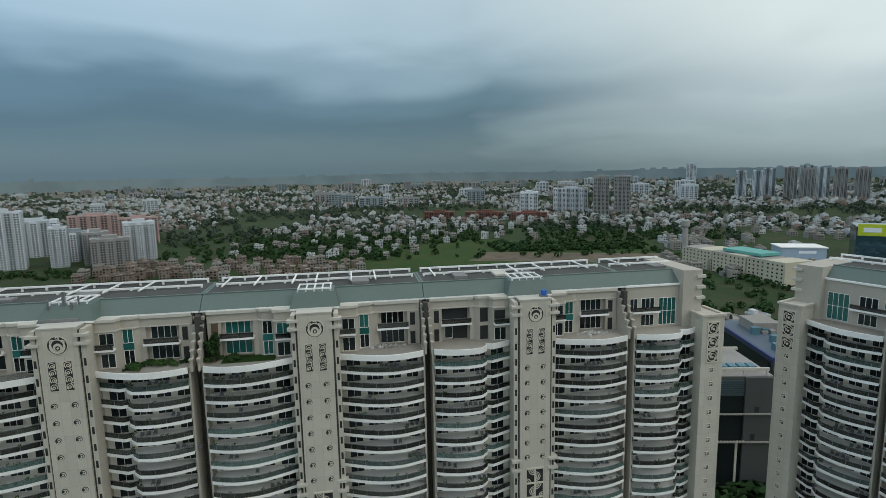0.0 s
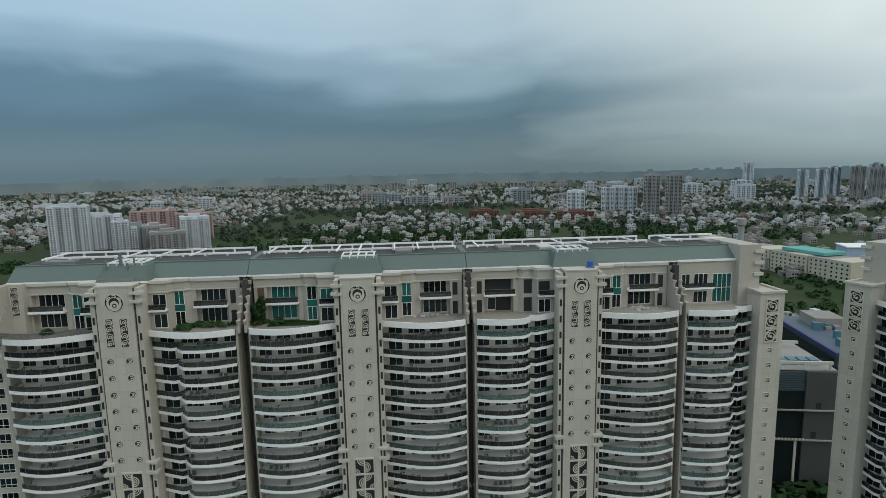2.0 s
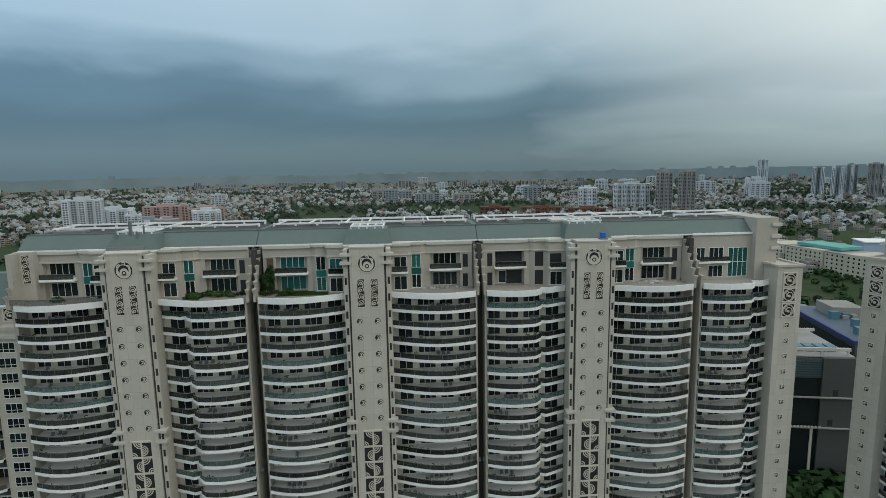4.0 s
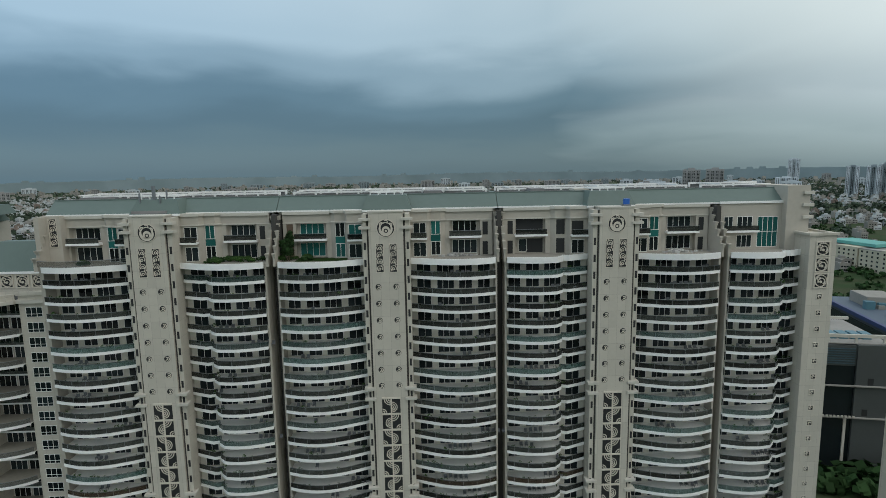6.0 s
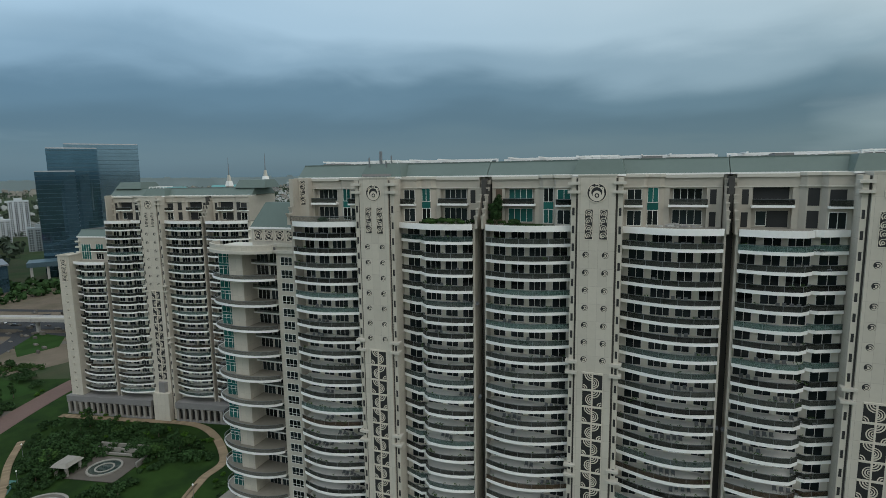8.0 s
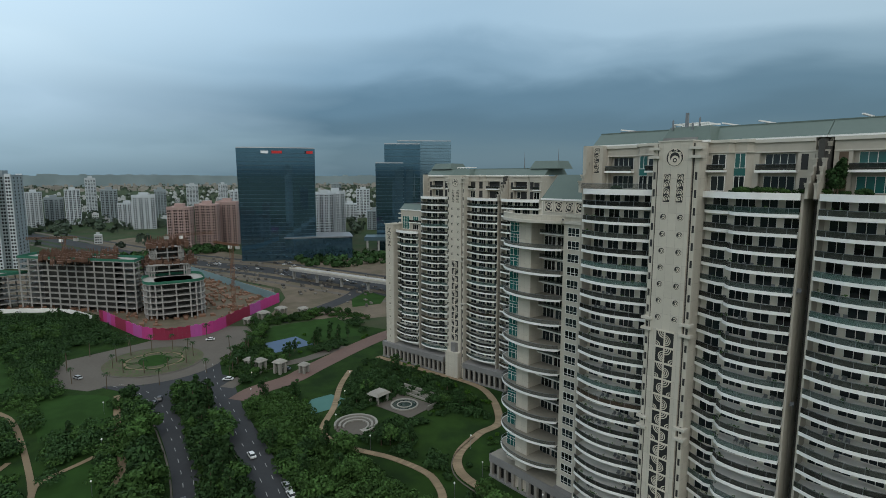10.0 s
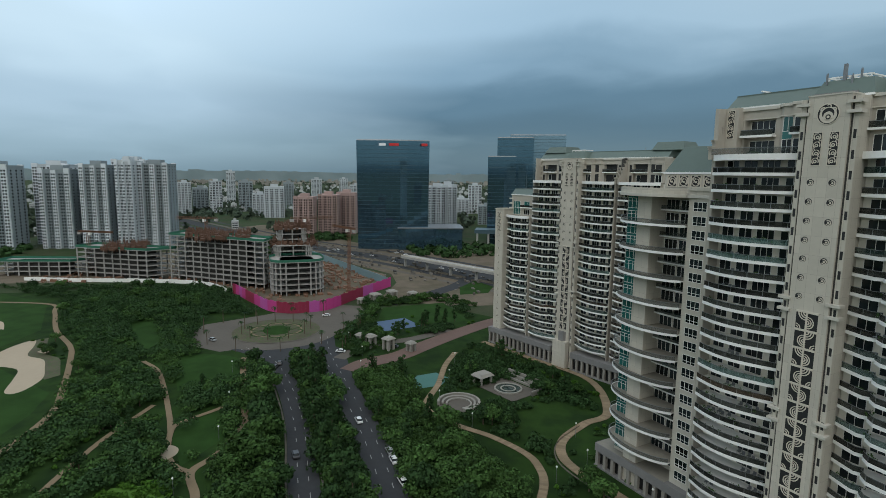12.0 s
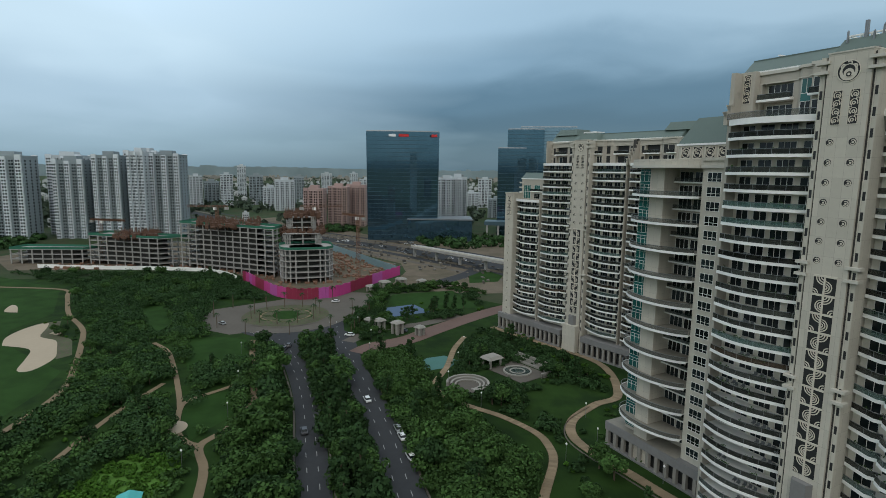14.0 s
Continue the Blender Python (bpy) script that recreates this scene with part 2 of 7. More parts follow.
class Geo:
    """Collects boxes, prisms and strips into one mesh."""

    def __init__(self):
        self.v, self.f = [], []

    def add(self, vs, fs):
        n = len(self.v)
        self.v += vs
        self.f += [tuple(i + n for i in q) for q in fs]
        return self

    def box(self, x0, x1, y0, y1, z0, z1):
        return self.add([(x0, y0, z0), (x1, y0, z0), (x1, y1, z0), (x0, y1, z0), (x0, y0, z1), (x1, y0, z1), (x1, y1, z1), (x0, y1, z1)],
                        [(3, 2, 1, 0), (4, 5, 6, 7), (0, 1, 5, 4), (1, 2, 6, 5), (2, 3, 7, 6), (3, 0, 4, 7)])

    def plate(self, x0, x1, y0, y1, z0, z1, out):
        """The outer face of a thin upright pane; out: -1 / 1 along y, or -2 / 2 along x."""
        if abs(out) == 1:
            y = y0 if out < 0 else y1
            return self.add([(x0, y, z0), (x1, y, z0), (x1, y, z1), (x0, y, z1)], [(0, 1, 2, 3) if out < 0 else (3, 2, 1, 0)])
        x = x0 if out < 0 else x1
        return self.add([(x, y0, z0), (x, y1, z0), (x, y1, z1), (x, y0, z1)], [(3, 2, 1, 0) if out < 0 else (0, 1, 2, 3)])

    def prism(self, pts, z0, z1, top=None):
        """An upright prism over a plan polygon; top: another polygon for the upper end."""
        n = len(pts)
        top = top or pts
        if sum(pts[i][0] * pts[(i + 1) % n][1] - pts[(i + 1) % n][0] * pts[i][1] for i in range(n)) < 0:
            pts, top = pts[::-1], top[::-1]
        vs = [(x, y, z0) for x, y in pts] + [(x, y, z1) for x, y in top]
        fs = [tuple(range(n))[::-1], tuple(range(n, 2 * n))] + [(i, (i + 1) % n, n + (i + 1) % n, n + i) for i in range(n)]
        return self.add(vs, fs)

    def strip(self, a, b, z0, z1):
        """An upright band between two plan lines a and b of equal length."""
        return self.prism(list(a) + list(b)[::-1], z0, z1)

    def profile(self, pts, x0, x1):
        """A prism along x over a polygon of (y, z)."""
        n = len(pts)
        vs = [(x0, y, z) for y, z in pts] + [(x1, y, z) for y, z in pts]
        fs = [tuple(range(n))[::-1], tuple(range(n, 2 * n))] + [(i, (i + 1) % n, n + (i + 1) % n, n + i) for i in range(n)]
        return self.add(vs, fs)

    def ring(self, cx, cz, r0, r1, y0, y1, a0=0.0, a1=360.0, n=14, shift=0.0):
        """A flat arc in the facade plane, from radius r0 to r1; shift makes it a crescent."""
        full = abs(a1 - a0) >= 360
        vs, fs = [], []
        for i in range(n + 1):
            a = radians(a0 + (a1 - a0) * i / n)
            c, s = math.cos(a), math.sin(a)
            vs += [(cx + r0 * c, y0, cz + r0 * s + shift), (cx + r1 * c, y0, cz + r1 * s), (cx + r1 * c, y1, cz + r1 * s), (cx + r0 * c, y1, cz + r0 * s + shift)]
        for i in range(n):
            b = 4 * i
            fs += [(b, b + 1, b + 5, b + 4), (b + 1, b + 2, b + 6, b + 5), (b + 3, b, b + 4, b + 7)]
        return self.add(vs, fs)

    def grid_frame(self, xs, zs, filled, y0, y1):
        """A flat frame of bars as one connected piece: cells of the grid xs by zs that filled(i, j) names."""
        idx, vs, fs = {}, [], []

        def at(i, j, k):
            if (i, j, k) not in idx:
                idx[(i, j, k)] = len(vs)
                vs.append((xs[i], (y0, y1)[k], zs[j]))
            return idx[(i, j, k)]

        nx, nz = len(xs) - 1, len(zs) - 1
        on = lambda i, j: 0 <= i < nx and 0 <= j < nz and filled(i, j)
        for i in range(nx):
            for j in range(nz):
                if not on(i, j):
                    continue
                fs.append((at(i, j, 0), at(i + 1, j, 0), at(i + 1, j + 1, 0), at(i, j + 1, 0)))
                for di, dj, a, b in ((-1, 0, (i, j), (i, j + 1)), (1, 0, (i + 1, j + 1), (i + 1, j)), (0, -1, (i + 1, j), (i, j)), (0, 1, (i, j + 1), (i + 1, j + 1))):
                    if not on(i + di, j + dj):
                        fs.append((at(*a, 0), at(*b, 0), at(*b, 1), at(*a, 1)))
        return self.add(vs, fs)

    def disc(self, cx, cz, r, y, n=18):
        return self.add([(cx + r * math.cos(2 * math.pi * i / n), y, cz + r * math.sin(2 * math.pi * i / n)) for i in range(n)], [tuple(range(n))])

    def tube(self, x, y, z0, z1, r, n=8, r1=None):
        r1 = r if r1 is None else r1
        lo = [(x + r * math.cos(2 * math.pi * i / n), y + r * math.sin(2 * math.pi * i / n)) for i in range(n)]
        hi = [(x + r1 * math.cos(2 * math.pi * i / n), y + r1 * math.sin(2 * math.pi * i / n)) for i in range(n)]
        return self.prism(lo, z0, z1, hi)

    def mesh(self, name, material):
        me = bpy.data.meshes.new(name)
        me.from_pydata(self.v, [], self.f)
        me.materials.append(material)
        me.update()
        return me


def part(name, geo, material, parent=None, label="", at=None):
    """Links a mesh (or a Geo) as one object under its thing."""
    me = geo if isinstance(geo, bpy.types.Mesh) else geo.mesh(name, material)
    ob = new(name, me)
    if parent is not None:
        ob.parent = parent
    if at is not None:
        ob.matrix_basis = at if isinstance(at, Matrix) else Matrix.Translation(at)
    if label:
        ob["label"] = label
    return ob


def thing(name, m, label, category, group="", kind=""):
    ob = new(name)
    ob.matrix_world = m
    return tagged(ob, label, category, group, kind)


def sheet(name, pts, z, material, label, category="ground", thick=0.0):
    g = Geo()
    if thick:
        g.prism(list(pts), z - thick, z)
    else:
        n = len(pts)
        area = sum(pts[i][0] * pts[(i + 1) % n][1] - pts[(i + 1) % n][0] * pts[i][1] for i in range(n))
        q = list(pts) if area > 0 else list(pts)[::-1]
        g.add([(x, y, z) for x, y in q], [tuple(range(n))])
    return tagged(part(name, g, material), label, category, kind="structure")


def smooth_line(pts, n=8):
    """A Catmull-Rom line through plan points."""
    out = []
    P = [Vector(p) for p in pts]
    P = [2 * P[0] - P[1]] + P + [2 * P[-1] - P[-2]]
    for i in range(1, len(P) - 2):
        for k in range(n):
            t = k / n
            a, b, c, d = P[i - 1:i + 3]
            out.append(0.5 * ((2 * b) + (c - a) * t + (2 * a - 5 * b + 4 * c - d) * t * t + (3 * b - a - 3 * c + d) * t ** 3))
    out.append(P[-2])
    return out


def offset(line, w):
    out = []
    for i, p in enumerate(line):
        d = (line[min(i + 1, len(line) - 1)] - line[max(i - 1, 0)]).normalized()
        out.append((p[0] - d[1] * w, p[1] + d[0] * w))
    return out


def ribbon(name, pts, width, z, material, label, category="road", n=8, thick=0.05):
    """A path or road of even width along a smooth line."""
    ln = smooth_line(pts, n)
    a, b = offset(ln, width / 2), offset(ln, -width / 2)
    g = Geo()
    for i in range(len(ln) - 1):
        g.add([(*b[i], z), (*b[i + 1], z), (*a[i + 1], z), (*a[i], z)], [(0, 1, 2, 3)])
        if thick:
            g.add([(*a[i], z), (*a[i + 1], z), (*a[i + 1], z - thick), (*a[i], z - thick)], [(0, 1, 2, 3)])
            g.add([(*b[i], z), (*b[i + 1], z), (*b[i + 1], z - thick), (*b[i], z - thick)], [(3, 2, 1, 0)])
    return tagged(part(name, g, material), label, category, kind="structure")

# ---- the apartment blocks ----
P, T = 3.13, 82.1           # storey height, level of the penthouse terraces
MODULE, SHAFT, BAY = 41.7, 4.25, 15.95
rng = random.Random(5)


def bay_line(step, n=12, inset=0.0):
    """Front edge of a balcony from the joint (s = 0) to the shaft."""
    pts = []
    for i in range(n + 1):
        s = i / n
        v = 0.9 + 1.5 * s * s - 2.1 * math.sin(math.pi * s) * (1 - 0.4 * s)
        if step and s > 0.66:
            v += 0.95
        pts.append((0.35 + s * (BAY - 0.35), v + inset))
        if step and i == round(0.66 * n):
            pts.append((0.35 + s * (BAY - 0.35) + 0.02, v + inset + 0.95))
    return pts


def flip(pts, d):
    return [(d * x, y) for x, y in pts]


CACHE = {}


def cached(key, make):
    if key not in CACHE:
        CACHE[key] = make()
    return CACHE[key]


def slab_mesh(d, step):
    def make():
        front = flip(bay_line(step), d)
        g = Geo().strip(front, flip(bay_line(step, inset=0.22), d), -0.46, 0.08)
        g.strip(flip(bay_line(step, inset=0.22), d), [(x, 4.4) for x, _ in front], -0.22, 0.0)
        return g.mesh("balcony", WHITE)
    return cached(("slab", d, step), make)


def rail_mesh(d, step, glass):
    def make():
        return Geo().strip(flip(bay_line(step, inset=0.12), d), flip(bay_line(step, inset=0.16), d), 0.10, 1.0).mesh("railing", glass)
    return cached(("rail", d, step, glass.name), make)


def cap_mesh(d, step):
    def make():
        g = Geo().strip(flip(bay_line(step, inset=0.09), d), flip(bay_line(step, inset=0.19), d), 1.0, 1.06)
        for x, y in bay_line(step)[1:-1:2]:
            g.box(d * x - 0.03, d * x + 0.03, y + 0.10, y + 0.18, 0.1, 1.0)
        return g.mesh("handrail", METAL)
    return cached(("cap", d, step), make)


def frame_mesh(w, h, n, bar=0.085, cross=None):
    def make():
        xs, zs = [], [0, bar]
        for i in range(n + 1):
            x = -w / 2 + bar / 2 + (w - bar) * i / n
            xs += [x - bar / 2, x + bar / 2]
        if cross:
            zs += [cross - 0.04, cross + 0.04]
        zs += [h - bar, h]
        return Geo().grid_frame(xs, zs, lambda i, j: i % 2 == 0 or j % 2 == 0, -0.08, 0.02).mesh("window", FRAME)
    return cached(("frame", w, h, n, cross), make)


def pane_mesh(w, h, material):
    return cached(("pane", w, h, material.name), lambda: Geo().box(-w / 2 + 0.04, w / 2 - 0.04, -0.03, -0.01, 0.04, h - 0.04).mesh("pane", material))


def window(parent, x, y, z, w, h, n, material=None, turn=0.0, cross=None):
    o = part("window", frame_mesh(w, h, n, cross=cross), None, parent, at=pose(x, y, z, 0, 0, turn))
    part("pane", pane_mesh(w, h, material or WIN), None, o)
    return o


def window_geo(fr, gl, x, y, z, w, h, n, bar=0.085):
    """The same window, laid into joined frame and glass meshes."""
    fr.box(x - w / 2, x + w / 2, y - 0.08, y + 0.02, z, z + bar).box(x - w / 2, x + w / 2, y - 0.08, y + 0.02, z + h - bar, z + h)
    for i in range(n + 1):
        u = x - w / 2 + bar / 2 + (w - bar) * i / n
        fr.box(u - bar / 2, u + bar / 2, y - 0.078, y + 0.018, z + bar, z + h - bar)
    gl.box(x - w / 2 + 0.04, x + w / 2 - 0.04, y - 0.03, y - 0.01, z + 0.04, z + h - 0.04)


BAY_WINDOWS = ((2.2, 2.4, 2), (5.7, 2.6, 2), (9.5, 3.3, 3), (13.6, 2.7, 2))


def clump(g, x, y, z, r, n, rg, flat=0.8):
    """Loose leaves about a point."""
    for _ in range(n):
        a, b, q = rg.uniform(0, 6.283), rg.uniform(-1, 1), r * rg.random() ** 0.4
        c = math.sqrt(1 - b * b)
        px, py, pz = x + q * c * math.cos(a), y + q * c * math.sin(a), z + q * b * flat
        s = r * rg.uniform(0.22, 0.4)
        u = Vector((rg.uniform(-1, 1), rg.uniform(-1, 1), rg.uniform(-1, 1))).normalized() * s
        w = u.orthogonal().normalized() * s * 0.8
        p = Vector((px, py, pz))
        g.add([tuple(p - u), tuple(p - w), tuple(p + u), tuple(p + w)], [(0, 1, 2, 3)])


def bay(parent, joint, d, step, top, fr, gl, plants, chairs, first=2, singles=8):
    """One bay of balconies from the joint at u = joint towards its shaft (d = 1: to the right)."""
    wall = Geo().box(min(joint, joint + d * (BAY + 0.3)), max(joint, joint + d * (BAY + 0.3)), 4.4, 9.0, 0.0, top - 0.32)
    part("wall", wall, INNER, parent)
    fin = Geo().box(min(joint, joint + d * 0.35), max(joint, joint + d * 0.35), 1.5, 4.4, 0.0, top + 0.1)
    part("fin", fin, WALL, parent)
    floors = round((top - 0.72) / P)
    for k in range(first, floors):
        z = 0.72 + k * P
        st = step and not (k < 6)
        b = part("balcony", slab_mesh(d, st), None, parent, at=(joint, 0, z))
        part("railing", rail_mesh(d, st, rng.choice((RAIL, RAIL, RAIL, RAIL, RAILT, RAIL, RAILT, RAILB if k < 14 else RAIL))), None, b)
        part("handrail", cap_mesh(d, st), None, b)
        for x, w, n in BAY_WINDOWS:
            if k >= floors - singles:
                window(parent, joint + d * x, 4.38, z + 0.12, w, 2.25, n)
            else:
                window_geo(fr, gl, joint + d * x, 4.38, z + 0.12, w, 2.25, n)
        line = bay_line(st)
        for _ in range(rng.choice((1, 3, 6, 10, 14))):
            x, y = line[rng.randrange(1, len(line) - 1)]
            x += rng.uniform(-0.6, 0.6)
            clump(plants, joint + d * x, y + rng.uniform(0.4, 0.9), z + rng.uniform(0.45, 1.0), rng.uniform(0.22, 0.5), 14, rng)
        if rng.random() < 0.85:
            x = joint + d * rng.uniform(2, 12)
            for q in range(rng.randint(1, 5)):
                cx, cy = x + q * 1.0, 2.2 + rng.uniform(-0.4, 0.6)
                chairs.box(cx - 0.3, cx + 0.3, cy - 0.3, cy + 0.3, z + 0.35, z + 0.45).box(cx - 0.3, cx + 0.3, cy + 0.24, cy + 0.3, z + 0.45, z + 0.9)
                for lx in (-0.27, 0.22):
                    for ly in (-0.27, 0.22):
                        chairs.box(cx + lx, cx + lx + 0.05, cy + ly, cy + ly + 0.05, z, z + 0.35)
    # parapet of the terrace
    front = bay_line(step and d > 0)
    par = Geo().strip(flip([(x, y) for x, y in front], d), flip([(x, y + 0.3) for x, y in front], d), -0.85, 0.25)
    part("parapet", par, WHITE, parent, at=(joint, 0, top))
    ter = Geo().strip(flip([(x, y + 0.3) for x, y in front], d), flip([(x, 9.0) for x, _ in front], d), -0.3, 0.0)
    part("terrace", ter, TERR, parent, at=(joint, 0, top))


def stepped_wall(parent, u, top, w=0.42, gap=0.62):
    """A pair of party walls beside the joint, climbing from the terrace edge to the roof in scrolled steps."""
    y0, n, run = 1.0, 6, 0.95
    for c in (u - gap, u + gap):
        g = Geo()
        for i in range(n):
            a, b = y0 + i * run, y0 + (i + 1) * run
            h = 1.6 + i * 1.28
            g.box(c - w / 2, c + w / 2, a, b, top - 0.6, top + h)
            g.box(c - w / 2 - 0.10, c + w / 2 + 0.10, a - 0.34, b - 0.25, top + h - 0.02, top + h + 0.24)
            g.box(c - w / 2 - 0.05, c + w / 2 + 0.05, a - 0.18, b - 0.40, top + h - 0.42, top + h - 0.02)
        g.box(c - w / 2, c + w / 2, y0 + n * run, 9.0, top - 0.6, top + 9.1)
        part("party_wall", g, WALL, parent)
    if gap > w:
        # filled joint, the shade of its depth given as dark colour
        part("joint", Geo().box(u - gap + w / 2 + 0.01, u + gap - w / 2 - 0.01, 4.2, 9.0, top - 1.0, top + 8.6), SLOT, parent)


def penthouse(parent, joint, d, top, seed, bare=False, screen=False):
    """Two set-back storeys over a bay: a recessed loggia, a glazed corner and a window bay beside the shaft."""
    rg = random.Random(seed)
    X = lambda a: joint + d * a

    def blk(name, a, b, y0, y1, z0, z1, material=WALL, owner=parent):
        return part(name, Geo().box(min(X(a), X(b)), max(X(a), X(b)), y0, y1, top + z0, top + z1), material, owner)

    teal = rg.random() < 0.75
    gl = TEAL if rg.random() < 0.45 else WIN
    blk("wall", 0.3, 2.7, 6.2, 9.2, 0, 8.4)
    blk("wall", 8.5, 9.4, 6.2, 9.2, 0, 8.4)
    blk("wall", 2.7, 8.5, 7.3, 9.2, 0, 8.4)
    blk("fascia", 2.7, 8.5, 6.2, 7.3, 6.9, 8.4)
    blk("cornice", 0.3, 9.2, 5.85, 9.2, 8.4, 8.95, TRIM)
    blk("moulding", 0.3, 9.4, 6.08, 6.2, 6.75, 6.95, TRIM)
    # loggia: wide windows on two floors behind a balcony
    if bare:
        # bare unit: flat sheets, the unlit rooms behind put in as near-black
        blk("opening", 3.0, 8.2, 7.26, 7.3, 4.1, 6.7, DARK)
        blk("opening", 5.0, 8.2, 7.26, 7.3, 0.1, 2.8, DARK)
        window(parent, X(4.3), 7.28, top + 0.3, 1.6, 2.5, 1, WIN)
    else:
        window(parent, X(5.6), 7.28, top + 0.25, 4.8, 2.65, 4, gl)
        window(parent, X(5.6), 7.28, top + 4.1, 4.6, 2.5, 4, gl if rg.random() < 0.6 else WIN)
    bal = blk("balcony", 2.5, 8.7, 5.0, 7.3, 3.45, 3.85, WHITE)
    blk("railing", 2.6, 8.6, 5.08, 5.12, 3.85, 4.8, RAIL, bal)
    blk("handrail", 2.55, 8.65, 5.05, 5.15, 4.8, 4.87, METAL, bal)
    # tall opening at the party wall; without a screen, its shade is a near-black sheet
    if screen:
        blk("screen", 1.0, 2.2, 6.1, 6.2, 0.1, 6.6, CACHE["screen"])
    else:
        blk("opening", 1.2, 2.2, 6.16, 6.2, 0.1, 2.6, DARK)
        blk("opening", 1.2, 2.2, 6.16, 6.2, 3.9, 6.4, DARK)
    # glazed corner over both floors, and the window bay beside the shaft
    plan = [(X(9.4), 9.2), (X(9.4), 6.2), (X(10.2), 5.4), (X(12.2), 5.4), (X(12.7), 4.0), (X(16.1), 4.0), (X(16.1), 9.2)]
    part("window_bay", Geo().prism(plan, top, top + 8.6), WALL, parent)
    cp = [(X(9.2), 9.2), (X(9.2), 5.9), (X(10.0), 5.1), (X(12.0), 5.1), (X(12.5), 3.7), (X(16.1), 3.7), (X(16.1), 9.2)]
    part("cornice", Geo().prism(cp, top + 8.6, top + 9.1), TRIM, parent)
    part("moulding", Geo().prism(cp, top + 6.85, top + 7.05), TRIM, parent)
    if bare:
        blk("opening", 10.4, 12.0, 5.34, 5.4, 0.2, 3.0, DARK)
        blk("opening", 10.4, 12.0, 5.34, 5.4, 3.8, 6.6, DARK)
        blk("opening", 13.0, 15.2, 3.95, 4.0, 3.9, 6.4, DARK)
    else:
        window(parent, X(11.2), 5.38, top + 0.25, 1.8, 2.65, 2, gl)
        window(parent, X(11.2), 5.38, top + 4.2, 1.8, 2.6, 2, TEAL if rg.random() < 0.6 else WIN)
        blk("spandrel", 10.3, 12.1, 5.32, 5.38, 2.9, 4.2, TEAL if teal else FRAME)
        window(parent, X(14.2), 3.98, top + 4.1, 2.4, 2.5, 2, gl)
    window(parent, X(14.2), 3.98, top + 0.25, 2.4, 2.65, 2)
    b2 = blk("balcony", 12.8, 15.9, 2.8, 4.0, 3.5, 3.85, WHITE)
    blk("railing", 12.9, 15.8, 2.88, 2.92, 3.85, 4.8, RAIL, b2)
    blk("handrail", 12.85, 15.85, 2.85, 2.95, 4.8, 4.87, METAL, b2)


def swirl(g, x, z, r, y0, y1, d=1):
    """A scroll of crescents."""
    g.ring(x, z, r * 0.87, r, y0, y1, 0, 360, 20)
    g.ring(x + d * r * 0.12, z - r * 0.12, r * 0.46, r * 0.62, y0, y1, -60 if d > 0 else -120, 200 if d > 0 else 240, 12, shift=r * 0.05)
    g.ring(x, z - r * 0.18, 0.02, r * 0.22, y0, y1, 0, 360, 10)
    g.ring(x - d * r * 0.35, z + r * 0.35, r * 0.22, r * 0.32, y0, y1, 20, 250, 8)


